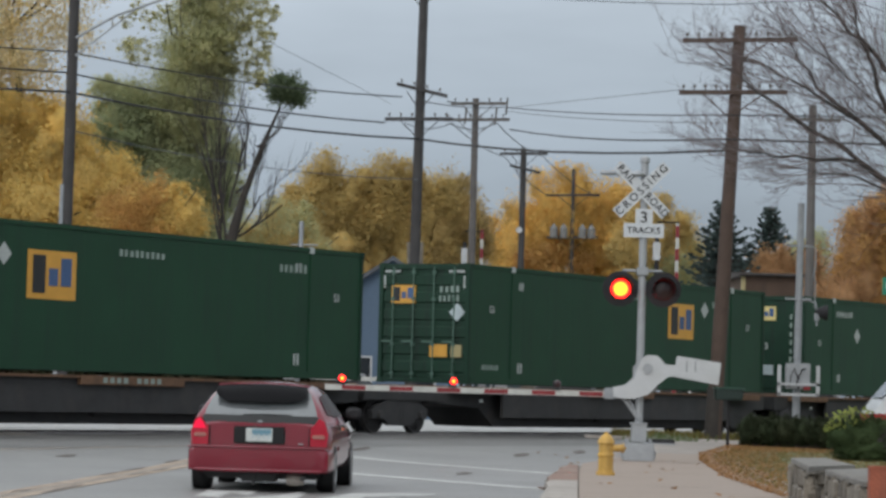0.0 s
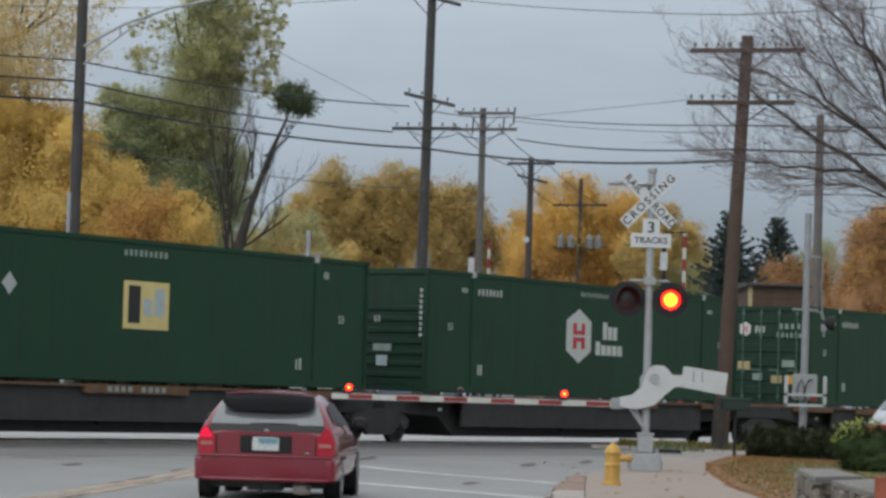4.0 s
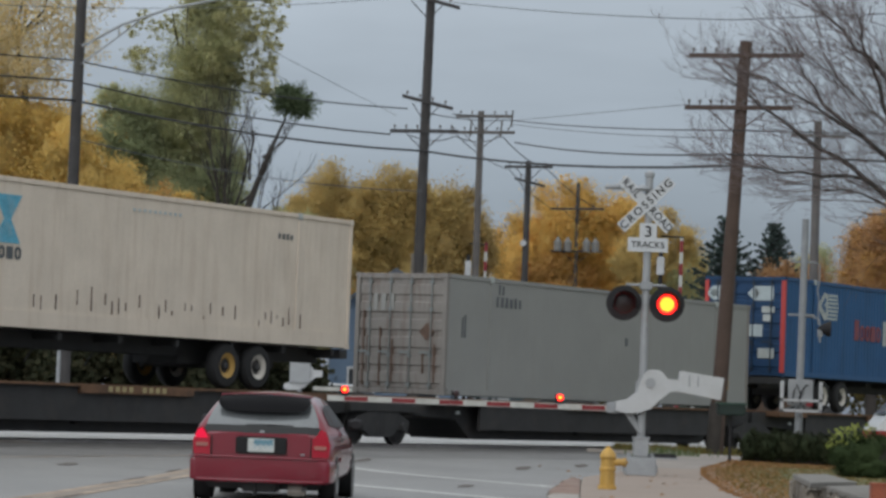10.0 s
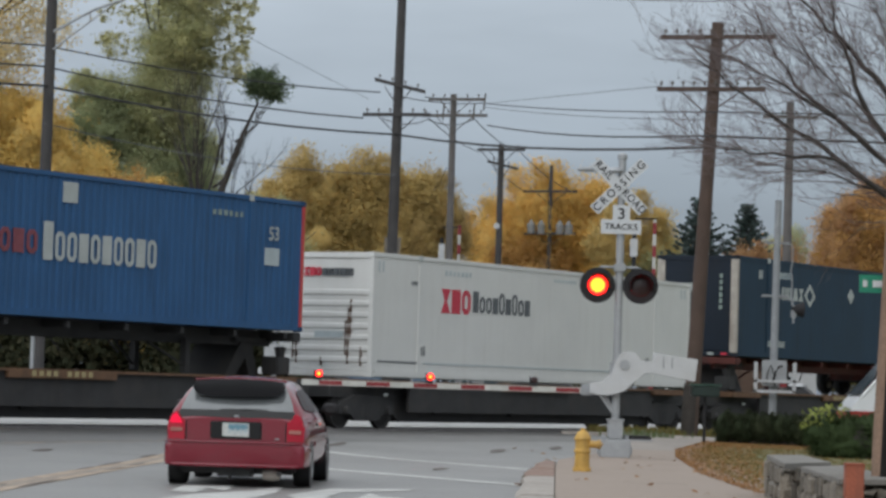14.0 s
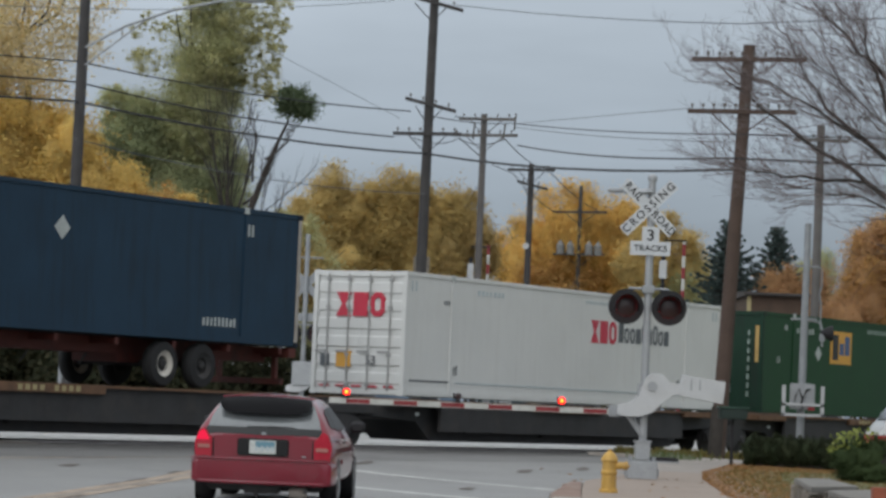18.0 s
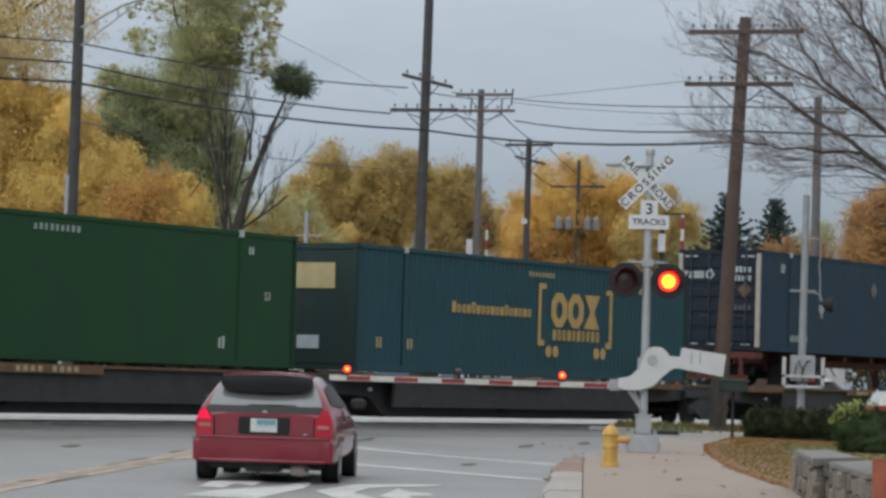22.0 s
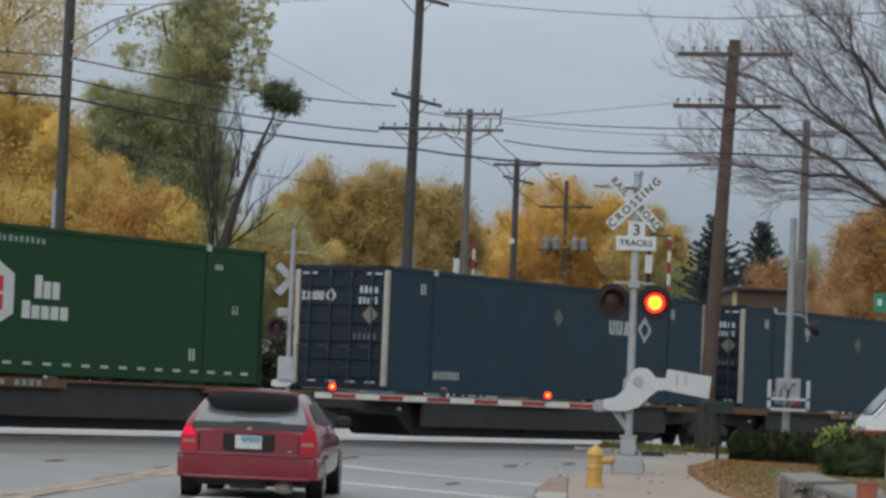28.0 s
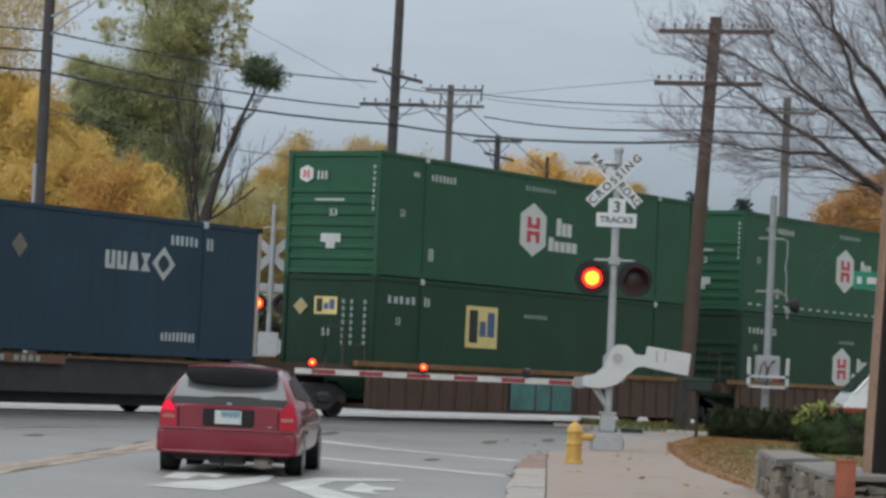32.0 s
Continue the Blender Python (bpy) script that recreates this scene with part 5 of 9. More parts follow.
def container(s, z, label, paint, end_paint, end="doors", side="smooth", posts=True, post_mat=None, dashes=False, rods="steel_rod", name="shipping_container", post_white=False):
    ob = on_train(thing(name, label, "shipping container", group="containers on the train"), s, z)
    sw = cached(("side", side, paint), lambda: side_panel(side, paint))
    part("side_wall", sw, paint, ob)
    part("side_wall", sw, paint, ob, m=Matrix.Translation((L, W, 0)) @ Matrix.Rotation(math.pi, 4, "Z"))
    part("roof", cached(("roof", paint), lambda: Geo().box(0.1, L - 0.1, 0.06, W - 0.06, H - 0.08, H - 0.02).mesh("roof", paint)), paint, ob)
    part("floor", cached(("floor",), lambda: Geo().box(0.1, L - 0.1, 0.08, W - 0.08, 0.03, 0.14).mesh("floor", "car_black")), "car_black", ob)
    bot = cached(("rail", paint), lambda: Geo().box(0.15, L - 0.15, 0.0, 0.1, 0.02, 0.17, 0.012).mesh("bottom_rail", paint))
    top = cached(("chord", paint), lambda: Geo().box(0.15, L - 0.15, 0.005, 0.1, H - 0.11, H - 0.005, 0.015).mesh("top_rail", paint))
    for y in (0.0, W - 0.1):
        part("bottom_rail", bot, paint, ob, m=Matrix.Translation((0, y, 0)))
        part("top_rail", top, paint, ob, m=Matrix.Translation((0, y, 0)))
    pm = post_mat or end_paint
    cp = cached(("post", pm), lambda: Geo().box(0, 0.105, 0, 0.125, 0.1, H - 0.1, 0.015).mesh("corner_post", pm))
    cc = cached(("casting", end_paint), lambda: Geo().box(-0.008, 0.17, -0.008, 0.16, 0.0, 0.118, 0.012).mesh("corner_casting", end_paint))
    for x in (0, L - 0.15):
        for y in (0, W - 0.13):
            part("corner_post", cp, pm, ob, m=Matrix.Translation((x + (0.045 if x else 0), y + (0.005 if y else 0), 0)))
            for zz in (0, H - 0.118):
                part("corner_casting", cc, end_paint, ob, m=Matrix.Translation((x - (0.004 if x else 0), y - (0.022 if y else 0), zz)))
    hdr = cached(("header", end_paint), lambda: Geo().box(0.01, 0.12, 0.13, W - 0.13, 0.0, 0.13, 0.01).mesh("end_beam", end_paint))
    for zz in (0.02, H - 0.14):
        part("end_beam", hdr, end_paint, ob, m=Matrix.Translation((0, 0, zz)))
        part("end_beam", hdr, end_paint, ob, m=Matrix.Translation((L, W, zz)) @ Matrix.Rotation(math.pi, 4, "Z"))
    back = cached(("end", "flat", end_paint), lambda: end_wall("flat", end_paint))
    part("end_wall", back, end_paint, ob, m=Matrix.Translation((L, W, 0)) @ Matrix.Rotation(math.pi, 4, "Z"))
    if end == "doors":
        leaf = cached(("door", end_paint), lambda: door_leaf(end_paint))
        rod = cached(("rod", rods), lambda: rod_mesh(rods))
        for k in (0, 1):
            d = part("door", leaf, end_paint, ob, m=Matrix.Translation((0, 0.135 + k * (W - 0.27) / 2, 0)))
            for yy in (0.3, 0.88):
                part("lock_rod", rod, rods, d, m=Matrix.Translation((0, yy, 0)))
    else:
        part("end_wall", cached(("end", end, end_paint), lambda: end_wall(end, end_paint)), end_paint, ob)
    if posts:
        ps = cached(("stay", paint), lambda: Geo().box(0, 0.12, 0.006, 0.04, 0.1, H - 0.05, 0.012).mesh("side_post", paint))
        for x in (2.0, 14.03):
            part("side_post", ps, paint, ob, m=Matrix.Translation((x, 0, 0)))
        tw = cached(("lift",), lambda: Geo().box(0, 0.16, -0.004, 0.05, H - 0.13, H + 0.012).mesh("lift_casting", "d_white"))
        for x in (1.98, 14.0):
            part("lift_casting", tw, "d_white", ob, m=Matrix.Translation((x, 0, 0)))
    if dashes:
        for k in range(26):
            part("reflector", cached(("dash",), lambda: Geo().box(0, 0.24, 0.012, 0.03, 0.2, 0.26).mesh("reflector", "d_white")), "d_white", ob, m=Matrix.Translation((0.4 + 0.6 * k, -0.02, 0)))
    return ob


M["steel_rod"] = mat("grey lock rod", (0.22, 0.24, 0.24), 0.5, metal=0.3, vary=0.2)
M["pale_rod"] = mat("pale grey lock rod", (0.34, 0.34, 0.335), 0.5, metal=0.2, vary=0.2)
M["green_rod"] = mat("green lock rod", (0.07, 0.13, 0.1), 0.5, vary=0.2)
M["blue_rod"] = mat("blue lock rod", (0.014, 0.026, 0.046), 0.5, vary=0.2)

Z0 = 1.41                        # floor height of boxes on the spine cars
Z1 = 2.36                        # floor height of boxes on road chassis
AT = [39.6, 60.35, 79.2, 97.85, 118.78, 137.97, 158.2, 176.6, 195.6, 214.7, 235.15, 253.9, 272.4, 292.95, 311.95, 333.0, 351.6, 372.4, 391.84]

# Green boxes with amber squares
for i, (e_style, rods_) in enumerate((("doors", "green_rod"), ("doors", "green_rod"))):
    c = container(AT[i], Z0, "dark green container, amber logo square, darker double doors", "t_green", "t_green_dark", e_style, rods=rods_)
    u = (4.46, 10.3)[i]
    square_logo(c, u, u + 1.47, 1.4, 2.35)
    diamond(c, (3.75, 12.43)[i], 2.23)
    bars(c, 7.3, 8.85, 2.36, 2.5, 9, "d_pale", seed=2)
    bars(c, 12.9, 14.0, 2.32, 2.5, 6, "d_pale", seed=3)
    for x in (1.08, 15.1):
        fifty_three(c, x, 1.82)
        bars(c, x + 1.3 if x < 5 else x - 1.6, x + 1.55 if x < 5 else x - 1.35, 0.3, 0.55, 2, "d_white", seed=4)
        bars(c, x + 1.3 if x < 5 else x - 1.6, x + 1.55 if x < 5 else x - 1.35, 2.34, 2.56, 2, "d_white", seed=5)
    bars(c, 0.7, 1.5, 0.36, 0.48, 6, "d_pale", seed=6)
    square_logo(c, 1.55, 2.23, 1.93, 2.37, end=True)
    diamond(c, 0.35, 1.72, 0.22, "d_pale_blue", end=True)
    decal(c, 0.61, 1.1, 0.64, 0.94, "d_orange", "placard", True)
    decal(c, 0.2, 0.5, 0.64, 0.94, "d_tan", "placard", True)
    bars(c, 0.31, 0.93, 2.2, 2.36, 4, "d_pale", end=True, seed=7)
    bars(c, 0.31, 0.93, 1.98, 2.14, 5, "d_pale", end=True, seed=8)
    decal(c, 0.16, 0.6, 2.68, 2.73, "d_white", "reflector", True)
    decal(c, 2.0, 2.44, 2.68, 2.73, "d_white", "reflector", True)
    decal(c, 0.14, 0.18, 2.3, 2.6, "d_white", "reflector", True)
    decal(c, 2.42, 2.46, 2.3, 2.6, "d_white", "reflector", True)

for i, ground, u, v in ((2, "d_cream", 7.31, 1.08), (11, "d_orange", 4.63, 1.56)):
    c = container(AT[i], Z0, "green container with amber logo square and plain darker front", "t_green" if i == 2 else "t_green_c", "t_green_dark", "flat")
    square_logo(c, u, u + 1.49, v, v + 0.97, ground, faded=(i == 2))
    diamond(c, 3.8, 1.82)
    bars(c, 2.3, 3.5, 2.36, 2.53, 6, "d_white", seed=11)
    bars(c, 7.3, 8.77, 2.55, 2.68, 9, "d_pale", seed=12)
    for x in (1.08, 15.1):
        fifty_three(c, x, 1.54)
        bars(c, x + 1.3 if x < 5 else x - 1.7, x + 1.55 if x < 5 else x - 1.45, 0.4, 0.65, 2, "d_white", seed=13)
        bars(c, x + 0.4 if x < 5 else x - 0.7, x + 0.6 if x < 5 else x - 0.5, 2.42, 2.6, 2, "d_white", seed=14)
    square_logo(c, 0.95, 1.58, 2.17, 2.58, "d_cream" if i == 2 else "d_orange", end=True)
    diamond(c, 1.84, 1.82, 0.22, "d_white" if i == 2 else "d_pale", end=True)
    fifty_three(c, 1.3, 1.4, 0.26, end=True)
    decal(c, 0.13, 0.24, 1.44, 2.48, "d_yellow", "stripe", True)
    for k in range(8):
        bars(c, 0.42, 0.54, 0.45 + 0.25 * k, 0.6 + 0.25 * k, 1, "d_pale", end=True, seed=k, name="marking")
    decal(c, 1.0, 1.5, 0.56, 0.85, "d_pale_blue", "placard", True)

# Green boxes with white hexagons
for i, e_style, paint, tape in ((3, "ribbed", "t_green", False), (4, "doors", "t_green", False), (14, "ribbed", "t_green_c", True)):
    c = container(AT[i], Z0, "green container, white hexagon emblem, " + ("ribbed front wall" if e_style == "ribbed" else "darker double doors"), paint, "t_green_dark", e_style, rods="green_rod", dashes=tape)
    hex_logo(c, 6.6, 7.85, 0.87, 2.24, (8.1, 9.55, 1.0, 1.95))
    bars(c, 2.3, 3.48, 2.36, 2.53, 7, "d_white", seed=21)
    bars(c, 7.3, 8.8, 2.56, 2.68, 9, "d_pale", seed=22)
    for x in (1.05, 15.1):
        fifty_three(c, x, 1.56)
        bars(c, x + 1.3 if x < 5 else x - 1.55, x + 1.55 if x < 5 else x - 1.3, 0.45, 0.7, 2, "d_white", seed=23)
        bars(c, x + 0.5 if x < 5 else x - 0.75, x + 0.8 if x < 5 else x - 0.45, 2.4, 2.52, 3, "d_white", seed=24)
    if e_style == "doors":
        hex_logo(c, 1.95, 2.3, 2.0, 2.42, None, end=True)
        bars(c, 1.5, 1.85, 2.1, 2.3, 3, "d_white", end=True, seed=25)
        bars(c, 0.35, 1.1, 2.22, 2.38, 4, "d_pale", end=True, seed=26)
        bars(c, 0.3, 1.15, 1.97, 2.12, 6, "d_pale", end=True, seed=27)
        for a, b, lo, hi, mt in ((0.35, 0.75, 0.6, 0.86, "d_orange"), (0.9, 1.25, 0.62, 0.85, "d_tan"), (1.55, 1.85, 0.7, 0.9, "d_pale"), (1.95, 2.35, 1.0, 1.25, "d_tan"), (0.5, 0.9, 1.1, 1.3, "d_pale")):
            decal(c, a, b, lo, hi, mt, "placard", True)
    else:
        decal(c, 1.0, 1.5, 0.95, 1.12, "d_pale", "placard", True)
        decal(c, 1.1, 1.4, 0.6, 0.85, "d_pale_blue", "placard", True)
        for k in range(9):
            decal(c, 0.16, 0.22, 1.3 + 0.13 * k, 1.38 + 0.13 * k, "d_white", "marking", True)
        fifty_three(c, 1.4, 1.7, 0.2, end=True)

# Light grey box
c = container(AT[6], Z0, "light grey container with rust-stained grey double doors", "t_grey", "t_grey_dark", "doors", "smooth", rods="steel_rod")
bars(c, 2.31, 3.6, 2.2, 2.45, 6, "d_grey", seed=31)
bars(c, 2.4, 2.75, 2.5, 2.75, 2, "d_grey", seed=32)
bars(c, 0.75, 1.0, 1.4, 1.95, 2, "d_grey", seed=33)
bars(c, 8.9, 9.15, 1.5, 1.72, 1, "d_grey", seed=34)
decal(c, 14.6, 14.95, 0.5, 1.0, "d_orange", "placard")
diamond(c, 0.55, 1.5, 0.21, "rust_streak", end=True)
bars(c, 1.5, 2.2, 2.0, 2.4, 3, "t_grey", end=True, seed=35)

for yy, lo, hi in ((0.3, 0.3, 1.2), (0.62, 0.5, 1.0), (1.02, 0.2, 0.9), (1.5, 0.3, 1.3), (1.85, 0.2, 1.6), (2.2, 0.5, 1.4), (2.32, 0.2, 2.0)):
    decal(c, yy, yy + 0.04, lo, hi, "rust_streak", "rust_stain", True)

# White boxes
for i, e_style, u in ((8, "ribbed", 3.05), (10, "doors", 8.81)):
    c = container(AT[i], Z0, "white container, red and grey brand blocks, " + ("ribbed rust-streaked front" if e_style == "ribbed" else "white double doors"), "t_white", "t_white", e_style, posts=True, rods="pale_rod")
    blocks(c, u, u + 1.42, 1.6, 2.18, 3, "d_red", kinds=(3, 1, 0))
    blocks(c, u + 1.47, u + 4.3, 1.66, 2.18, 9, "d_grey", tall=(0, 4, 6), bold=0.8)
    bars(c, 8.5, 9.7, 2.58, 2.66, 8, "d_pale_blue", seed=41)
    bars(c, 3.2, 4.5, 2.5, 2.62, 7, "d_pale_blue", seed=42)
    for x in (2.2, 13.6):
        bars(c, x, x + 0.2, 0.55, 0.78, 2, "d_grey", seed=43)
    bars(c, 1.7, 2.0, 2.2, 2.3, 3, "d_grey", seed=44)
    for x in (0.25, 0.42, 15.6, 15.8):
        decal(c, x, x + 0.05, 2.45, 2.7, "d_pale_blue", "marking")
    decal(c, 0.3, 2.0, 0.36, 0.4, "d_grey", "seam")
    decal(c, 2.3, 13.8, 0.36, 0.39, "d_pale_blue", "seam")
    if e_style == "ribbed":
        blocks(c, 1.45, 1.96, 2.34, 2.54, 3, "d_red", end=True, kinds=(3, 1, 0))
        blocks(c, 0.57, 1.43, 2.34, 2.52, 8, "d_grey", end=True)
        for yy, lo, hi in ((0.6, 0.9, 1.8), (0.66, 0.3, 1.6), (0.73, 0.5, 1.3), (0.3, 0.25, 0.7), (2.1, 0.3, 1.0), (2.2, 0.4, 0.8), (1.4, 0.25, 0.45)):
            decal(c, yy, yy + 0.03, lo, hi, "rust_streak", "rust_stain", True, -0.004)
        decal(c, 0.8, 1.6, 0.9, 1.05, "d_pale_blue", "placard", True)
    else:
        blocks(c, 0.52, 1.95, 1.83, 2.39, 3, "d_red", end=True, kinds=(3, 1, 0))
        decal(c, 1.5, 1.9, 0.64, 1.01, "d_orange", "placard", True)
        decal(c, 2.1, 2.35, 0.66, 0.95, "d_grey", "placard", True)
        fifty_three(c, 0.93, 0.8, 0.3, "d_grey", end=True)
        for k in range(5):
            decal(c, 0.3 + 0.45 * k, 0.55 + 0.45 * k, 0.18, 0.22, "d_red", "reflector", True)

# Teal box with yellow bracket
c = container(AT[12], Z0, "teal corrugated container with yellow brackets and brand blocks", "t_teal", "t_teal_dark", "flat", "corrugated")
for a, b, lo, hi in ((8.2, 8.32, 0.8, 2.35), (8.32, 8.55, 2.22, 2.35), (8.32, 8.5, 0.8, 0.95), (11.85, 11.97, 0.8, 2.3), (11.65, 11.85, 2.18, 2.3), (11.68, 11.85, 0.8, 0.95)):
    decal(c, a, b, lo, hi, "d_yellow", "bracket")
blocks(c, 8.84, 11.37, 1.28, 2.14, 3, "d_yellow", bold=0.92)
blocks(c, 8.94, 11.4, 0.95, 1.22, 10, "d_yellow", bold=0.6)
for x in (8.6, 8.95, 11.05, 11.4):
    decal_poly(c, [(x + 0.14 + 0.14 * math.cos(k * math.pi / 5), 0.66 + 0.15 * math.sin(k * math.pi / 5)) for k in range(10)], "d_yellow", "logo_block")
blocks(c, 4.15, 7.89, 1.48, 1.75, 17, "d_yellow", tall=(0, 4, 11), bold=0.7)
decal(c, 12.4, 12.86, 2.24, 2.48, "d_white", "placard")
bars(c, 13.1, 14.0, 2.28, 2.46, 3, "d_tan", seed=52)
bars(c, 7.7, 9.0, 2.5, 2.62, 8, "d_tan", seed=53)
for x in (1.05, 2.35, 13.9, 15.0):
    bars(c, x - 0.15, x + 0.15, 0.56, 0.8, 2, "d_tan", seed=54)
decal(c, 0.6, 1.7, 1.87, 2.45, "d_tan", "logo_panel", True, label="faded tan panel")
decal(c, 1.0, 1.6, 0.5, 0.8, "d_pale_blue", "placard", True)

# Navy boxes with pale end posts
for i, z, e_style in ((9, Z1, "flat"), (13, Z1, "doors"), (15, Z0, "doors"), (16, Z0, "doors")):
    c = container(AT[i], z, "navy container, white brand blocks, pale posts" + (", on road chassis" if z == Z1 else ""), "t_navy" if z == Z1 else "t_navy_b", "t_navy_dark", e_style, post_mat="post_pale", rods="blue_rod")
    u = 3.02 if i == 9 else 10.71
    ring_logo(c, u, u + 1.55, 1.75, 2.12, u + 1.57, u + 2.35)
    diamond(c, 8.0, 2.05, 0.24, "d_white" if i == 9 else "d_dim")
    for a in (2.13, 12.7):
        bars(c, a, a + 1.22, 0.34, 0.53, 9, "d_white", seed=61)
    for x in (1.6, 14.3):
        bars(c, x - 0.15, x + 0.15, 2.3, 2.55, 2, "d_white", seed=62)
    bars(c, 12.9 if i != 9 else 2.7, 13.9 if i != 9 else 3.8, 2.35, 2.55, 6, "d_pale_blue", seed=63)
    if e_style == "doors":
        ring_logo(c, 1.8, 2.45, 2.08, 2.28, 1.45, 1.75, end=True)
        bars(c, 0.3, 0.85, 2.25, 2.42, 4, "d_pale_blue", end=True, seed=64)
        bars(c, 0.3, 0.85, 2.0, 2.16, 5, "d_pale_blue", end=True, seed=65)
        diamond(c, 0.48, 1.75, 0.22, "d_dim" if i > 14 else "rust_streak", end=True)
        bars(c, 0.3, 1.0, 1.18, 1.32, 5, "d_grey", end=True, seed=66)
        for a, b in ((0.2, 0.6), (2.0, 2.4)):
            decal(c, a, b, 2.68, 2.73, "d_white", "reflector", True)
        for k in range(4):
            decal(c, 0.3 + 0.55 * k, 0.55 + 0.55 * k, 0.17, 0.21, "d_white", "reflector", True)
    else:
        ring_logo(c, 1.3, 1.92, 1.88, 2.1, 1.0, 1.28, end=True)
        diamond(c, 2.17, 1.75, 0.24, "d_white", end=True)
        for k in range(6):
            decal(c, 0.5, 0.58, 1.35 + 0.18 * k, 1.47 + 0.18 * k, "d_pale", "marking", True)
        decal(c, 2.35, 2.6, 0.2, 2.75, "post_pale", "pale_post", True)
        decal(c, 0.02, 0.22, 0.12, 2.8, "post_pale", "pale_post", True)
        for k in range(5):
            decal(c, 0.3 + 0.42 * k, 0.5 + 0.42 * k, 0.04, 0.11, ("d_red", "d_white")[k % 2], "reflector", True, 0.002)

# Blue box with red end posts, on a road chassis
c = container(AT[7], Z1, "blue corrugated container with red corner posts on road chassis", "t_blue", "t_blue_dark", "doors", "corrugated", post_mat="d_orange_red", rods="blue_rod")
decal_poly(c, [(2.3, 2.16), (2.75, 1.74), (3.0, 1.8), (3.0, 2.52), (2.75, 2.58)], "d_white", "logo_panel")
for k in range(7):
    decal(c, 3.02, 3.75 - 0.03 * abs(k - 3), 1.78 + 0.115 * k, 1.85 + 0.115 * k, "d_pale_blue", "logo_bar")
decal_poly(c, [(2.52, 2.2), (2.8, 1.95), (2.86, 2.1), (2.7, 2.2), (2.86, 2.32), (2.8, 2.44)], "t_blue", "logo_shape", lift=0.008)
blocks(c, 4.96, 7.0, 1.24, 1.86, 5, "d_faded_red", tall=(0,), bold=0.78)
blocks(c, 7.1, 10.84, 1.14, 1.9, 10, "d_white", tall=(0,), bold=0.78)
decal(c, 7.66, 8.12, 2.31, 2.72, "d_white", "placard")
fifty_three(c, 14.97, 2.1, 0.42)
decal(c, 14.65, 15.2, 1.42, 1.8, "d_pale_blue", "placard")
bars(c, 12.7, 13.9, 2.4, 2.52, 6, "d_pale", seed=71)
for a in (1.73, 0.39):
    decal_poly(c, [(a, 2.2), (a + 0.6, 2.2), (a + 0.82, 2.4), (a + 0.6, 2.62), (a, 2.62), (a - 0.02, 2.4)], "d_pale_blue", "logo_panel", True)
    diamond(c, a + 0.56, 2.41, 0.16, "d_white", True)
decal(c, 0.32, 0.83, 0.52, 0.81, "d_white", "placard", True)
decal(c, 0.34, 0.74, 1.85, 2.03, "d_white", "placard", True)
decal(c, 0.45, 0.7, 1.6, 1.8, "d_white", "placard", True)
decal(c, 0.7, 1.15, 1.15, 1.5, "d_pale_blue", "placard", True)

# Cream box on a road chassis
c = container(AT[5], Z1, "rust-streaked cream corrugated container with blue blocks on road chassis", "t_beige", "t_beige", "vcorr", "shallow")
blocks(c, 2.26, 4.8, 1.62, 2.55, 3, "d_blue", bold=0.93)
blocks(c, 2.44, 4.84, 1.32, 1.56, 10, "d_grey", bold=0.75)
decal(c, 0.96, 2.19, 1.91, 2.47, "d_pale_blue", "logo_panel", True)
rnd = random.Random(8)
part("bottom_rail", Geo().box(0.15, L - 0.15, 0.004, 0.05, 0.02, 0.36, 0.01), "t_beige", c)
for k in range(46):
    u = 0.15 + 0.22 * round(rnd.choice((rnd.uniform(5.5, 14.5), rnd.uniform(0.3, 2.2), rnd.uniform(4.0, 14.0))) / 0.22)
    lo = rnd.uniform(0.37, 0.6) if u > 3 else rnd.uniform(0.5, 1.6)
    decal(c, u, u + rnd.uniform(0.012, 0.035), lo, lo + rnd.uniform(0.06, 0.34), "rust_streak", "rust_stain")
for yy, lo, hi in ((2.15, 0.9, 2.2), (2.1, 0.3, 0.8), (1.62, 0.5, 0.9), (0.75, 0.6, 1.9), (1.3, 1.0, 1.6), (0.2, 0.2, 1.3)):
    decal(c, yy, yy + 0.05, lo, hi, "rust_streak", "rust_stain", True)
bars(c, 8.2, 9.9, 2.52, 2.58, 10, "d_pale_blue", seed=81)
bars(c, 13.3, 13.9, 2.3, 2.42, 4, "d_grey", seed=82)

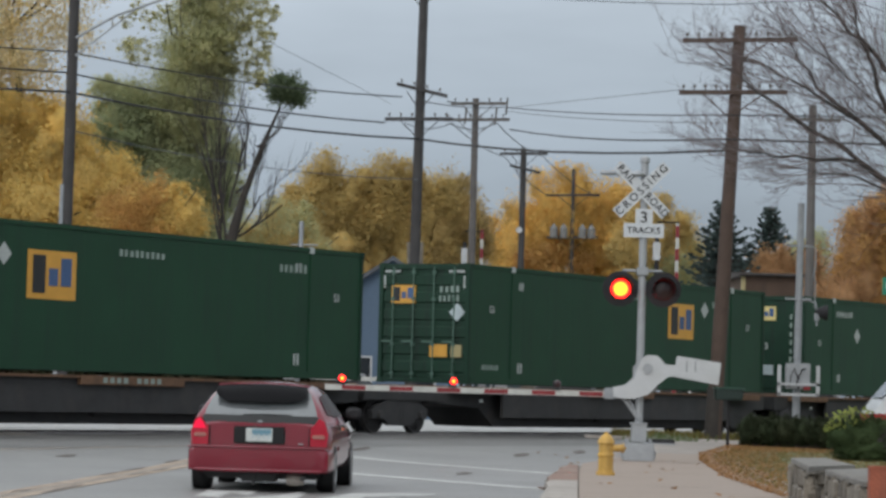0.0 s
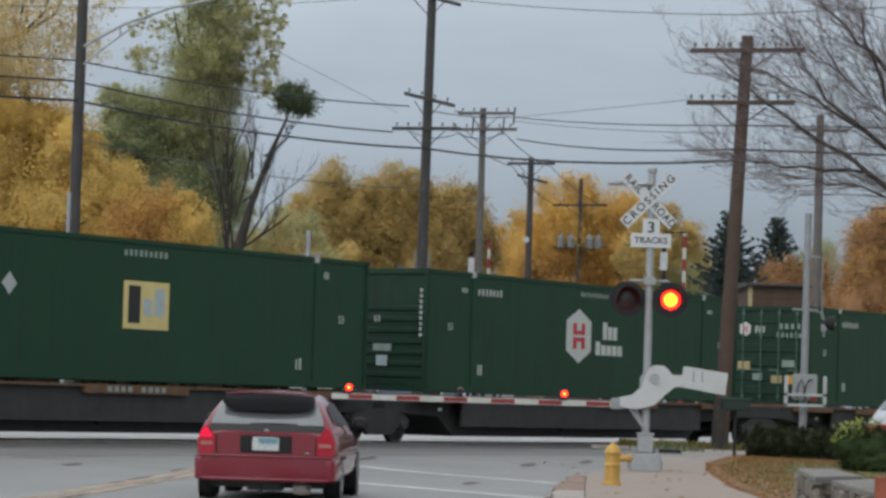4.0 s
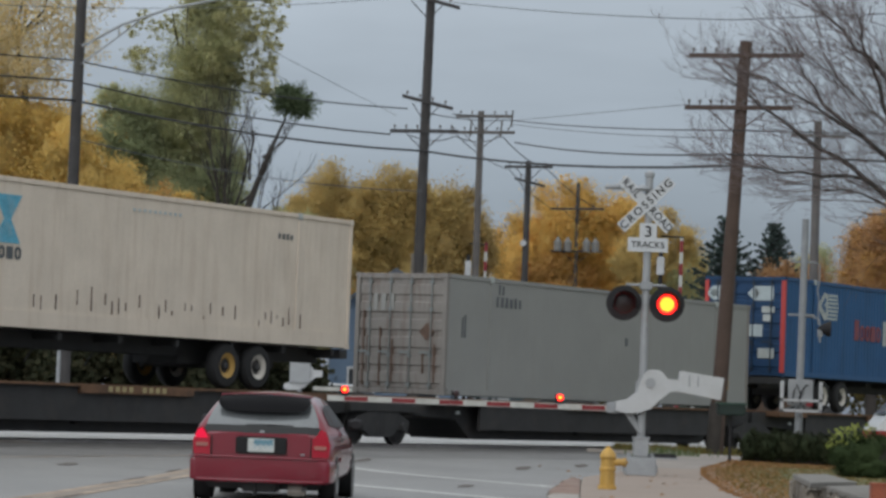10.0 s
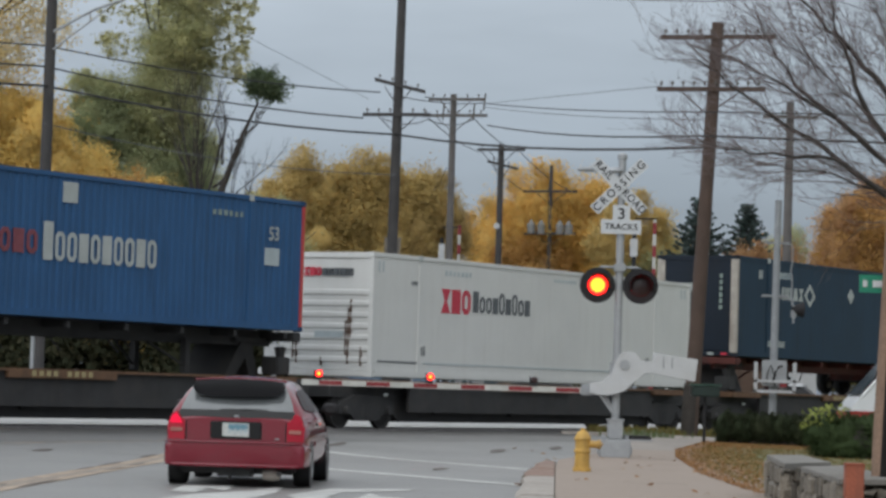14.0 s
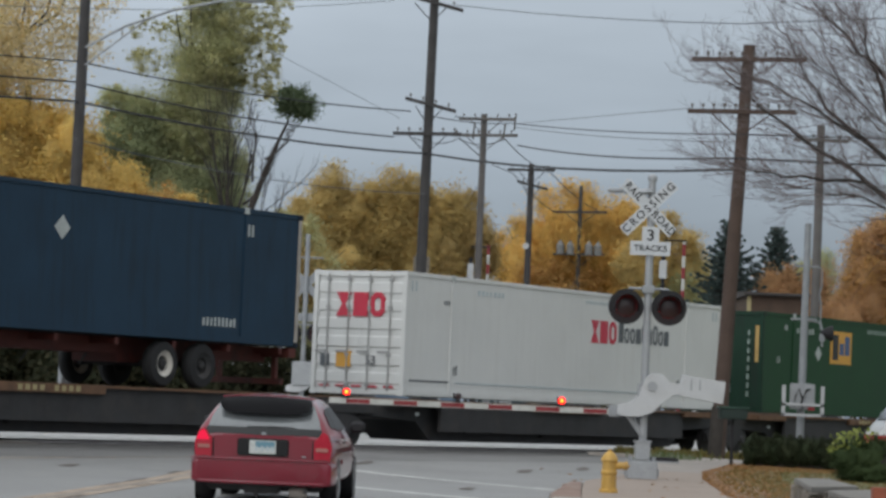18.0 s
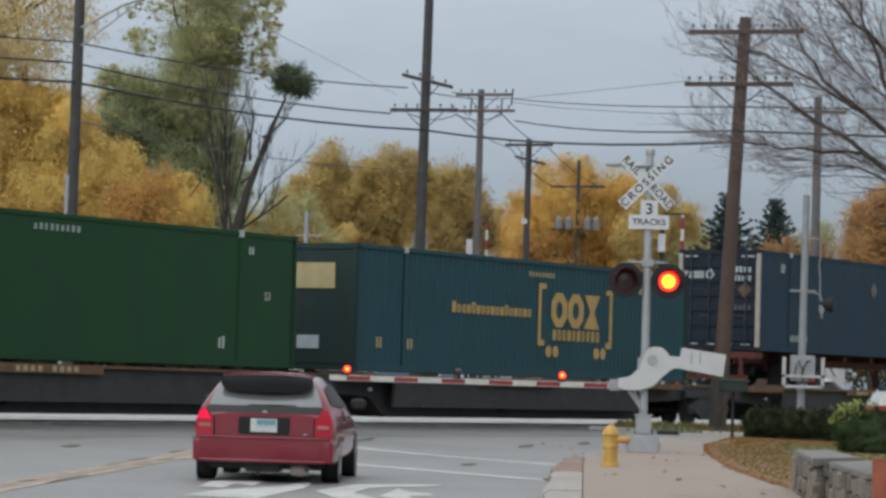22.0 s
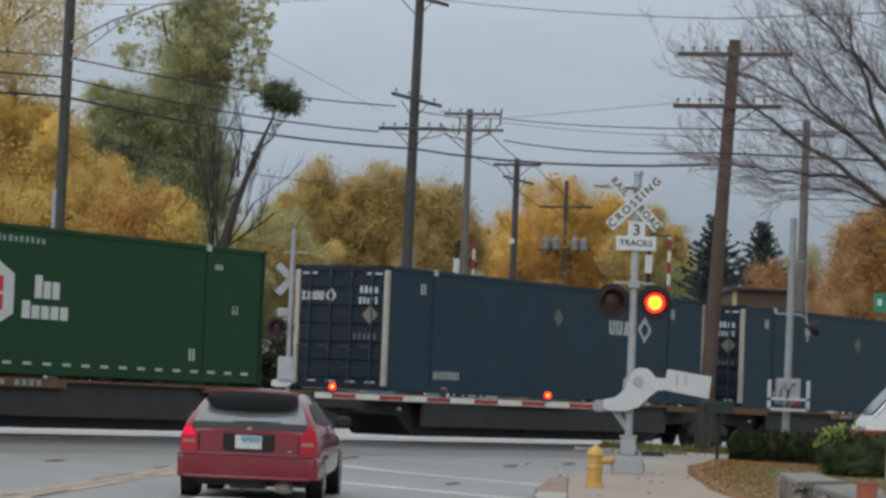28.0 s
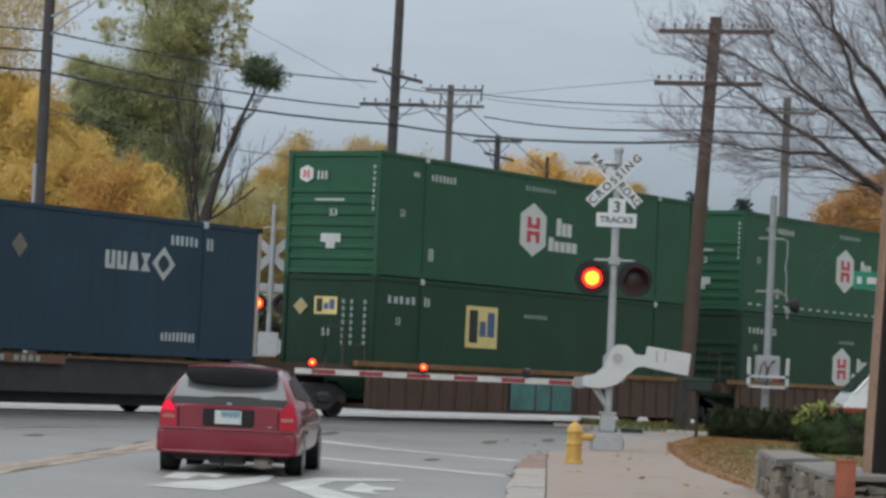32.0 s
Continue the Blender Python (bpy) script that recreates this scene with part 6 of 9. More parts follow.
# Double-stacked boxes in well cars
for i in (17, 18):
    up = container(AT[i], Z0 + 2.14, "green upper container of a double stack with white hexagon emblem", "t_green_b", "t_green_b", "ribbed", dashes=(i == 18))
    hex_logo(up, 6.6, 7.9, 0.85, 2.2, (8.05, 9.58, 0.95, 1.9))
    bars(up, 2.3, 3.48, 2.36, 2.53, 7, "d_white", seed=21)
    bars(up, 6.8, 8.4, 2.5, 2.62, 9, "d_pale", seed=22)
    fifty_three(up, 1.05, 1.5)
    bars(up, 2.3, 2.55, 0.45, 0.75, 2, "d_white", seed=23)
    bars(up, 1.5, 1.8, 2.4, 2.52, 3, "d_white", seed=24)
    hex_logo(up, 1.9, 2.26, 2.15, 2.55, None, end=True)
    bars(up, 1.5, 1.82, 2.22, 2.42, 3, "d_white", end=True, seed=25)
    fifty_three(up, 1.27, 1.44, 0.24, end=True)
    decal(up, 1.05, 1.6, 0.75, 0.95, "d_white", "placard", True)
    decal(up, 1.2, 1.45, 0.6, 0.75, "d_white", "placard", True)
    decal(up, 1.0, 1.8, 1.72, 1.77, "d_white", "marking", True)
    for k in range(8):
        decal(up, 0.16, 0.2, 1.5 + 0.14 * k, 1.58 + 0.14 * k, "d_white", "marking", True)
    low = container(AT[i], Z0 + 2.14 - H, "green lower container of a double stack in brown well car", "t_green", "t_green_dark", "flat" if i == 17 else "ribbed")
    dz = 0.76
    if i == 17:
        square_logo(low, 4.16, 5.66, 0.6 + dz, 1.62 + dz, "d_cream")
        square_logo(low, 1.06, 1.69, 1.2 + dz, 1.61 + dz, "d_cream", end=True)
        diamond(low, 2.08, 1.37 + dz, 0.2, "d_tan", end=True)
        fifty_three(low, 1.34, 0.78 + dz, 0.24, end=True)
        for col, yy in enumerate((0.85, 0.62, 0.25)):
            for k in range(7):
                decal(low, yy, yy + 0.06, 0.5 + dz + 0.16 * k, 0.6 + dz + 0.16 * k, "d_pale", "marking", True)
    else:
        hex_logo(low, 6.6, 7.9, 0.0 + dz, 1.3 + dz, (8.05, 9.5, 0.1 + dz, 1.0 + dz))
    bars(low, 0.6, 1.9, 1.52 + dz, 1.7 + dz, 5, "d_white", seed=91)
    bars(low, 7.0, 8.2, 1.42 + dz, 1.52 + dz, 8, "d_pale", seed=92)
    fifty_three(low, 1.05, 1.1 + dz)
    bars(low, 2.2, 2.5, 1.5 + dz, 1.72 + dz, 2, "d_white", seed=93)


# ---- rail cars ----
def wheelset_mesh():
    g = Geo()
    for y in (0.0, 1.51):
        prof = [(0.0, -0.06), (0.2, -0.06), (0.36, -0.03), (0.42, -0.065), (0.425, 0.065), (0.36, 0.03), (0.2, 0.06), (0.0, 0.06)]
        g.lathe(prof, (0, y, 0), 24, "y")
    g.tube((0, -0.18, 0), (0, 1.69, 0), 0.08, n=10)
    for k in range(5):
        a = 2 * math.pi * k / 5
        for y in (-0.07, 1.58):
            g.tube((0.28 * math.cos(a), y - 0.005, 0.28 * math.sin(a)), (0.28 * math.cos(a), y + 0.005, 0.28 * math.sin(a)), 0.05, n=6)
    return g.mesh("wheelset", "wheel_steel", 35)


def side_frame_mesh():
    g = Geo()
    g.prism([(-1.15, 0.34), (-1.2, 0.55), (-0.95, 0.66), (-0.5, 0.78), (0.5, 0.78), (0.95, 0.66), (1.2, 0.55), (1.15, 0.34), (0.7, 0.34), (0.45, 0.18), (-0.45, 0.18), (-0.7, 0.34)], -0.07, 0.07)
    for x in (-0.89, 0.89):
        g.lathe([(0.0, -0.16), (0.09, -0.16), (0.11, -0.1), (0.11, 0.05), (0.0, 0.05)], (x, 0, 0.42), 12, "y")
    for x in (-0.16, 0.0, 0.16):
        g.lathe([(0.065, 0.26), (0.065, 0.55)], (x, -0.03, 0.0), 10)
    return g.mesh("side_frame", "car_black", 35)


AXLES = {"lead": [], "trail": []}


def bogie(car_ob, x):
    """A two-axle truck under the car, at x along it; y 0.55 is the near wheel plane."""
    tr = part("truck", Geo().box(-0.25, 0.25, 0.35, W - 0.35, 0.42 - 0.05, 0.62, 0.03).lathe([(0.0, 0.6), (0.2, 0.6), (0.2, 0.75), (0.0, 0.75)], (0, W / 2, 0), 12), "car_black", car_ob, m=Matrix.Translation((x, 0, RAIL_TOP)))
    sf = cached(("frame",), side_frame_mesh)
    for y in (0.4, W - 0.4):
        part("side_frame", sf, "car_black", tr, m=Matrix.Translation((0, y, 0)))
    ws = cached(("wheels",), wheelset_mesh)
    for key, dx in (("lead", -0.89), ("trail", 0.89)):
        AXLES[key].append(part("wheelset", ws, "wheel_steel", tr, m=Matrix.Translation((dx, 0.545, 0.42))))
    return tr


def spine_car(i, s):
    car_ob = on_train(thing("flat_rail_car", "grimy black intermodal rail car with rust brown platforms", "rail car", group="rail cars of the train"), s, 0)
    part("centre_sill", cached(("sill",), lambda: Geo().prism([(-1.0, 1.32), (-1.0, 0.95), (1.3, 0.85), (2.0, 0.38), (L - 2.0, 0.38), (L - 1.3, 0.85), (L + 1.0, 0.95), (L + 1.0, 1.32)], 0.45, W - 0.45).mesh("centre_sill", "car_black")), "car_black", car_ob)
    for y0, y1 in ((0.12, 0.2), (W - 0.2, W - 0.12)):
        part("side_sill", Geo().box(1.9, L - 1.9, y0, y1, 0.62, 1.3), "car_black", car_ob)
    pl = cached(("plat",), lambda: Geo().box(0, 1.9, 0.02, W - 0.02, 1.2, 1.36, 0.02).mesh("end_platform", "car_brown"))
    part("end_platform", pl, "car_brown", car_ob, m=Matrix.Translation((-0.1, 0, 0)))
    part("end_platform", pl, "car_brown", car_ob, m=Matrix.Translation((L - 2.0, 0, 0)))
    a, b = {3: (8.6, 11.6), 4: (3.4, 8.7), 5: (6.8, 10.5), 12: (5.6, 9.2), 15: (5.2, 8.8)}.get(i, (6.2, 9.6))
    plate = part("side_plate", Geo().box(a, b, 0.02, 0.14, 1.17, 1.36, 0.01), "car_brown", car_ob, "brown stencilled side plate")
    mid = (a + b) / 2
    for k in range(9):
        if k != 4:
            part("stencil_bar", Geo().box(mid - 1.0 + 0.22 * k, mid - 0.87 + 0.22 * k, 0.014, 0.022, 1.21, 1.32), "d_tan" if i % 2 else "d_pale", plate)
    part("deck_edge", Geo().box(1.8, a, 0.03, 0.12, 1.3, 1.355), "car_brown", car_ob)
    part("deck_edge", Geo().box(b, L - 2.0, 0.03, 0.12, 1.3, 1.355), "car_brown", car_ob)
    hang = cached(("hang",), lambda: Geo().box(0, 0.1, 0.2, 0.75, 0.75, 1.3).mesh("outrigger", "car_black"))
    for k in range(9):
        part("outrigger", hang, "car_black", car_ob, m=Matrix.Translation((2.8 + k * 1.32, 0, 0)))
    part("brake_gear", Geo().tube((3.4, 0.4, 0.75), (4.6, 0.4, 0.75), 0.17, n=10).box(7.0, 7.9, 0.3, 0.7, 0.55, 0.95, 0.03).tube((2.5, 0.5, 0.9), (13.5, 0.5, 0.9), 0.02, n=5), "car_black", car_ob)
    for x, y in ((0.9, 0.3),):
        part("marker_reflector", Geo().box(x, x + 0.16, y - 0.11, y - 0.1, 0.98, 1.05), "d_white", car_ob)
    gap = AT[i + 1] - s - L if i < 17 else 4.7
    before = s - AT[i - 1] - L if i else 4.5
    if i == 16:
        bogie(car_ob, L - 0.85)
        part("marker_reflector", Geo().box(L - 2.5, L - 2.38, 0.19, 0.2, 0.98, 1.05), "d_white", car_ob)
        part("marker_reflector", Geo().box(L + 0.1, L + 0.24, 0.19, 0.2, 1.02, 1.1), "d_white", car_ob)
        part("end_sill", Geo().box(L + 0.6, L + 2.0, 0.3, W - 0.3, 0.98, 1.2, 0.02), "car_black", car_ob)
    elif 2.7 <= gap < 3.2:
        bogie(car_ob, L - 0.85)
    else:
        bogie(car_ob, L + gap / 2 - 0.1)
        if gap >= 3.2:
            part("end_sill", Geo().box(L + 0.6, L + gap - 0.6, 0.3, W - 0.3, 0.98, 1.2, 0.02), "car_black", car_ob)
    if 2.7 <= before < 3.2:
        bogie(car_ob, 0.4)
    return car_ob


def chassis(i, at_left, frame_mat, rims):
    """A road chassis under a box on a rail car: long rails, tandem axles at one end, a support stand at the other."""
    ob = on_train(thing("road_chassis", "road trailer chassis with tandem wheels tied down on the rail car", "trailer chassis", group="trailer chassis"), AT[i], 0)
    f = (lambda x: x) if at_left else (lambda x: L - x)
    lo = lambda a, b: (min(f(a), f(b)), max(f(a), f(b)))
    for y in (0.75, W - 0.87):
        part("frame_rail", Geo().box(0.15, L - 0.15, y, y + 0.12, 2.02, 2.36, 0.01), frame_mat, ob)
    cm = cached(("cross", frame_mat), lambda: Geo().box(0, 0.12, 0.1, W - 0.1, 2.2, 2.34).mesh("cross_member", frame_mat))
    for k in range(9):
        part("cross_member", cm, frame_mat, ob, m=Matrix.Translation((0.4 + 1.9 * k, 0, 0)))
    for a in (0.02, L - 0.3):
        part("bolster", Geo().box(a, a + 0.28, 0.02, W - 0.02, 2.14, 2.345, 0.015), frame_mat, ob)
    slide = lo(1.9, 5.4)
    part("axle_slider", Geo().box(*slide, 0.7, W - 0.7, 1.85, 2.06, 0.02), frame_mat, ob)
    for n, x in enumerate({5: (3.34, 4.47), 9: (3.3, 4.62)}.get(i, (2.97, 4.3))):
        ax = part("axle", Geo().tube((f(x), 0.2, 1.86), (f(x), W - 0.2, 1.86), 0.07, n=10), "car_black", ob)
        for y in (0.06, W - 0.34):
            ty = part("tyre", Geo().lathe([(0.27, 0.0), (0.44, 0.02), (0.48, 0.08), (0.48, 0.2), (0.44, 0.26), (0.27, 0.28)], (f(x), y, 1.86), 24, "y", True), "rubber", ob)
            part("rim", Geo().lathe([(0.17, 0.07), (0.22, 0.05), (0.26, 0.02), (0.275, 0.01), (0.275, 0.05), (0.17, 0.12)], (f(x), y - 0.005, 1.86), 20, "y", True), rims[n], ty)
            part("hub", Geo().lathe([(0.0, 0.02), (0.08, 0.03), (0.1, 0.1), (0.18, 0.12), (0.18, 0.15), (0.0, 0.15)], (f(x), y, 1.86), 14, "y"), "car_black", ty)
    if frame_mat == "chassis_red":
        part("bumper", Geo().box(*lo(0.0, 0.1), 0.35, W - 0.35, 1.55, 1.68).box(*lo(0.0, 0.1), 0.5, 0.6, 1.6, 2.2).box(*lo(0.0, 0.1), W - 0.6, W - 0.5, 1.6, 2.2), frame_mat, ob)
    if i == 13:
        for y in (0.08, W - 0.72):
            part("mud_flap", Geo().box(*lo(2.1, 2.13), y, y + 0.64, 1.42, 2.14, 0.008), "rubber", ob, "black rubber mud flap")
        part("air_tank", Geo().lathe([(0.0, -0.45), (0.13, -0.42), (0.16, -0.34), (0.16, 0.34), (0.13, 0.42), (0.0, 0.45)], (f(1.5), W / 2, 1.82), 14, "y"), "car_black", ob, "grimy air tank")
        part("spring_hanger", Geo().prism([(f(2.3), 2.02), (f(5.2), 2.02), (f(4.9), 1.6), (f(2.7), 1.6)], 0.72, 0.8), "car_black", ob)
        part("spring_hanger", Geo().prism([(f(2.3), 2.02), (f(5.2), 2.02), (f(4.9), 1.6), (f(2.7), 1.6)], W - 0.8, W - 0.72), "car_black", ob)
    part("landing_leg", Geo().box(*lo(12.6, 12.75), 0.55, 0.7, 1.4, 2.1).tube((f(12.7), 0.6, 1.5), (f(11.6), 0.9, 2.05), 0.03), frame_mat, ob)
    part("landing_leg", Geo().box(*lo(12.6, 12.75), W - 0.7, W - 0.55, 1.4, 2.1).tube((f(12.7), W - 0.6, 1.5), (f(11.6), W - 0.9, 2.05), 0.03), frame_mat, ob)
    part("hitch_stand", Geo().prism([(f(14.2), 1.3), (f(14.9), 2.2), (f(15.2), 2.2), (f(15.5), 1.3), (f(15.2), 1.3), (f(15.0), 1.75), (f(14.6), 1.3)], 0.7, W - 0.7).box(*lo(14.5, 15.5), 0.6, W - 0.6, 2.1, 2.2), "car_black", ob)
    part("tool_box", Geo().box(*lo(15.6, 16.1), 0.25, 0.7, 1.4, 1.8, 0.03).lathe([(0.0, 0), (0.1, 0), (0.14, 0.2), (0.0, 0.24)], (f(15.9), 0.4, 1.8), 10), "car_black", ob)
    for k, x in enumerate((6.4, 8.2, 10.1)):
        part("hose_bracket", Geo().tube((f(x), 0.7, 2.0), (f(x + 0.3), 0.65, 1.75), 0.02, n=5), "car_black", ob)
    return ob


for i in range(17):
    spine_car(i, AT[i])
chassis(5, False, "car_black", ("rim_white", "rim_amber"))
chassis(7, True, "car_black", ("rim_white", "rim_white"))
chassis(9, False, "chassis_red", ("car_black", "rim_white"))
chassis(13, True, "chassis_red", ("car_black", "car_black"))

for i in (17, 18):
    wc = on_train(thing("well_rail_car", "brown ribbed well car carrying double-stacked containers", "rail car", group="rail cars of the train"), AT[i], 0)
    for y in (-0.14, W + 0.08):
        sd = part("well_side", Geo().box(-0.4, L + 0.4, y, y + 0.06, 0.46, 1.45), "well_brown", wc)
        for k in range(22):
            x = -0.2 + k * 0.75
            part("side_rib", cached(("rib",), lambda: Geo().box(0, 0.16, -0.05, 0.0, 0.47, 1.42, 0.015).mesh("side_rib", "well_brown")), "well_brown", sd, m=Matrix.Translation((x, y, 0)))
        part("top_chord", Geo().box(-0.9, L + 0.9, y - 0.06, y + 0.09, 1.42, 1.55, 0.015), "well_orange", wc)
        part("bottom_chord", Geo().box(0.2, L - 0.2, y - 0.04, y + 0.08, 0.43, 0.5), "well_brown", wc)
    part("floor", Geo().box(0, L, -0.08, W + 0.08, 0.44, 0.56), "well_brown", wc)
    for a, b in ((-2.0, -0.4), (L + 0.4, L + 2.2)):
        part("end_platform", Geo().box(a, b, 0.0, W, 1.15, 1.45, 0.03).box(a + 0.2, b - 0.2, 0.9, W - 0.9, 0.8, 1.15), "well_brown", wc)
    part("handrail", Geo().path([(-1.9, 0.05, 1.45), (-1.9, 0.05, 2.3), (-1.2, 0.05, 2.3), (-1.2, 0.05, 1.45)], 0.02).path([(-0.8, 0.02, 1.5), (-0.75, 0.02, 1.9), (-0.35, 0.02, 1.92), (-0.3, 0.02, 1.5)], 0.018), "well_brown", wc)
    bogie(wc, -1.7)
    bogie(wc, L + 1.2)
    if i == 17:
        for a, b in ((6.1, 7.3), (7.4, 8.1), (8.2, 9.2)):
            part("graffiti", Geo().box(a, b, -0.198, -0.192, 0.52, 1.36), "graffiti", wc, "faded teal spray paint")


# ---- the stopped car ----
def loft(stations, n=20, power=4.0):
    """Rounded sections (y, half width, bottom, top) joined along y."""
    g = Geo()
    v = []
    for y, hw, lo, hi in stations:
        for k in range(n):
            a = 2 * math.pi * (k + 0.5) / n
            c, s = math.cos(a), math.sin(a)
            v.append((hw * math.copysign(abs(c) ** (2 / power), c), y, (lo + hi) / 2 + (hi - lo) / 2 * math.copysign(abs(s) ** (2 / power), s)))
    m = len(stations)
    f = [(k * n + i, k * n + (i + 1) % n, (k + 1) * n + (i + 1) % n, (k + 1) * n + i) for k in range(m - 1) for i in range(n)]
    f += [tuple(range(n))[::-1], tuple(range((m - 1) * n, m * n))]
    return g.add(v, f)


def hatchback():
    car = thing("hatchback_car", "dark red three-door hatchback stopped at the gate, brake lamps lit", "car", pose(-1.93, 34.5, 0, 0, 0, ROAD_TURN))
    part("body", loft([(0.07, 0.78, 0.3, 0.8), (0.13, 0.815, 0.26, 0.84), (0.5, 0.83, 0.22, 0.86), (1.4, 0.835, 0.19, 0.86), (2.6, 0.835, 0.19, 0.86), (3.2, 0.83, 0.2, 0.83), (3.7, 0.81, 0.22, 0.76), (4.05, 0.73, 0.26, 0.64), (4.17, 0.6, 0.3, 0.56)], 28, 5.0), "car_red", car)
    prof = [(0.12, 0.76), (0.18, 0.88), (0.3, 1.02), (0.44, 1.13), (0.58, 1.195), (0.85, 1.235), (1.4, 1.262), (1.9, 1.25), (2.2, 1.2), (2.6, 1.0), (3.05, 0.76)]

    def hw(z):
        pts = ((0.7, 0.81), (0.85, 0.765), (1.02, 0.665), (1.15, 0.6), (1.3, 0.53))
        for (z0, w0), (z1, w1) in zip(pts[:-1], pts[1:]):
            if z <= z1:
                return w0 + (w1 - w0) * (z - z0) / (z1 - z0)
        return 0.53

    # Cabin: rings across the car along the side profile, edges rounded off.
    ring = []
    for y, z in prof:
        w = hw(z)
        q = 0.035 * max(0.0, min(1.0, (z - 1.05) / 0.2))
        ring.append([(-w, y, z - q), (-w * 0.93, y - 0.015, z + 0.012 - q * 0.6), (-w * 0.5, y - 0.03, z + 0.02 + q * 0.2), (0, y - 0.035, z + 0.024 + q * 0.5), (w * 0.5, y - 0.03, z + 0.02 + q * 0.2), (w * 0.93, y - 0.015, z + 0.012 - q * 0.6), (w, y, z - q)])
    g = Geo()
    n, m = len(prof), 7
    g.add([p for r in ring for p in r], [(k * m + i, k * m + i + 1, (k + 1) * m + i + 1, (k + 1) * m + i) for k in range(n - 1) for i in range(m - 1)] + [tuple(k * m for k in range(n)), tuple(k * m + m - 1 for k in range(n))])
    part("cabin", g, "car_red", car, smooth=50)

    def on_rear(x, z, out):
        for (y0, z0), (y1, z1) in zip(prof[:-1], prof[1:]):
            if z0 <= z <= z1:
                y = y0 + (y1 - y0) * (z - z0) / (z1 - z0)
                return (x, y - 0.036 + 0.03 * (x / 0.7) ** 2 - out, z + out * 0.7 + 0.024)
        return (x, prof[0][0] - out - 0.036, z)

    def rear_panel(name, grid, material, label="", out=0.008):
        """grid: rows of (x, z)."""
        g2 = Geo()
        k = len(grid[0])
        g2.v = [on_rear(x, z, out) for r in grid for x, z in r]
        g2.f = [(r * k + i, r * k + i + 1, (r + 1) * k + i + 1, (r + 1) * k + i) for r in range(len(grid) - 1) for i in range(k - 1)]
        return part(name, g2, material, car, label, smooth=60)

    us = [-1, -0.85, -0.6, -0.3, 0, 0.3, 0.6, 0.85, 1]
    rear_panel("rear_screen", [[(u * w, z) for u in us] for z, w in ((0.86, 0.66), (0.93, 0.645), (1.0, 0.62), (1.07, 0.585), (1.14, 0.55))], "glass", "rear screen, its grey carrying the sky's reflection")
    rear_panel("screen_band", [[(u * w, z) for u in us] for z, w in ((0.765, 0.7), (0.8, 0.69), (0.83, 0.68), (0.862, 0.665))], "glass_low", "dark band under the rear screen", 0.012)
    # Black roof spoiler hanging over the screen, its lower edge curved.
    sp = Geo()
    rows = []
    us = [-1, -0.94, -0.86, -0.72, -0.45, 0, 0.45, 0.72, 0.86, 0.94, 1]
    for q in range(5):
        v = q / 4
        r = []
        for u in us:
            w = 0.54 - 0.015 * v
            low = 1.05 + 0.1 * abs(u) ** 9
            z = low + (1.262 - 0.03 * u * u - low) * v
            r.append((u * w, 0.15 + 0.07 * u * u + 0.12 * v + 0.16 * v ** 4, z))
        rows.append(r)
    back = [(x, 0.62, z - 0.004) for x, _, z in rows[-1]]
    under = [(x, y + 0.2, z + 0.06) for x, y, z in rows[0]]
    sheet_ = [under] + rows + [back]
    k = len(us)
    sp.add([p for r in sheet_ for p in r], [(a * k + i, a * k + i + 1, (a + 1) * k + i + 1, (a + 1) * k + i) for a in range(len(sheet_) - 1) for i in range(k - 1)])
    part("roof_spoiler", sp, "spoiler_black", car, "black roof spoiler", smooth=70)
    part("spoiler_edge", Geo().path([(x * 1.03, y + 0.005, z + 0.012) for x, y, z in rows[-1]], 0.011), "car_red", car)
    part("rear_wiper", Geo().path([(-0.02, 0.12, 0.865), (0.1, 0.135, 0.905), (0.36, 0.15, 0.9)], 0.011).path([(-0.2, 0.13, 0.9), (0.1, 0.13, 0.908), (0.36, 0.15, 0.905)], 0.008), "black", car)
    part("emblem", Geo().box(-0.03, 0.03, 0.075, 0.095, 0.805, 0.84, 0.008), "galv", car)
    part("rear_bumper", loft([(0.0, 0.78, 0.26, 0.51), (0.015, 0.815, 0.235, 0.52), (0.1, 0.835, 0.225, 0.525), (0.6, 0.84, 0.22, 0.52)], 36, 9.0), "car_red", car)
    part("bumper_crease", Geo().path([(-0.83, 0.1, 0.515), (-0.79, 0.02, 0.52), (-0.6, -0.012, 0.525), (0.6, -0.012, 0.525), (0.79, 0.02, 0.52), (0.83, 0.1, 0.515)], 0.014), "car_red", car)
    part("bumper_lip", Geo().path([(-0.81, 0.06, 0.265), (-0.7, -0.004, 0.255), (0.7, -0.004, 0.255), (0.81, 0.06, 0.265)], 0.02), "car_red", car)
    for s in (-1, 1):
        part("hatch_seam", Geo().path([(0.58 * s, 0.062, 0.53), (0.585 * s, 0.058, 0.76)], 0.006), "black", car)
    for s in (-1, 1):
        tl = Geo()
        o = [(0.6, 0.545), (0.79, 0.545), (0.805, 0.7), (0.75, 0.84), (0.69, 0.87), (0.65, 0.8), (0.6, 0.76)]
        tl.add([(s * a, 0.04 + 0.25 * max(0, a - 0.66), b) for a, b in o] + [(s * a, 0.22, b) for a, b in o], [tuple(range(7))] + [(i, (i + 1) % 7, 7 + (i + 1) % 7, 7 + i) for i in range(7)])
        lamp = part("tail_lamp", tl, "tail", car, "red tail lamp")
        part("reverse_lens", Geo().box(min(s * 0.62, s * 0.765), max(s * 0.62, s * 0.765), 0.03, 0.075, 0.635, 0.68, 0.008), "tail_clear", lamp)
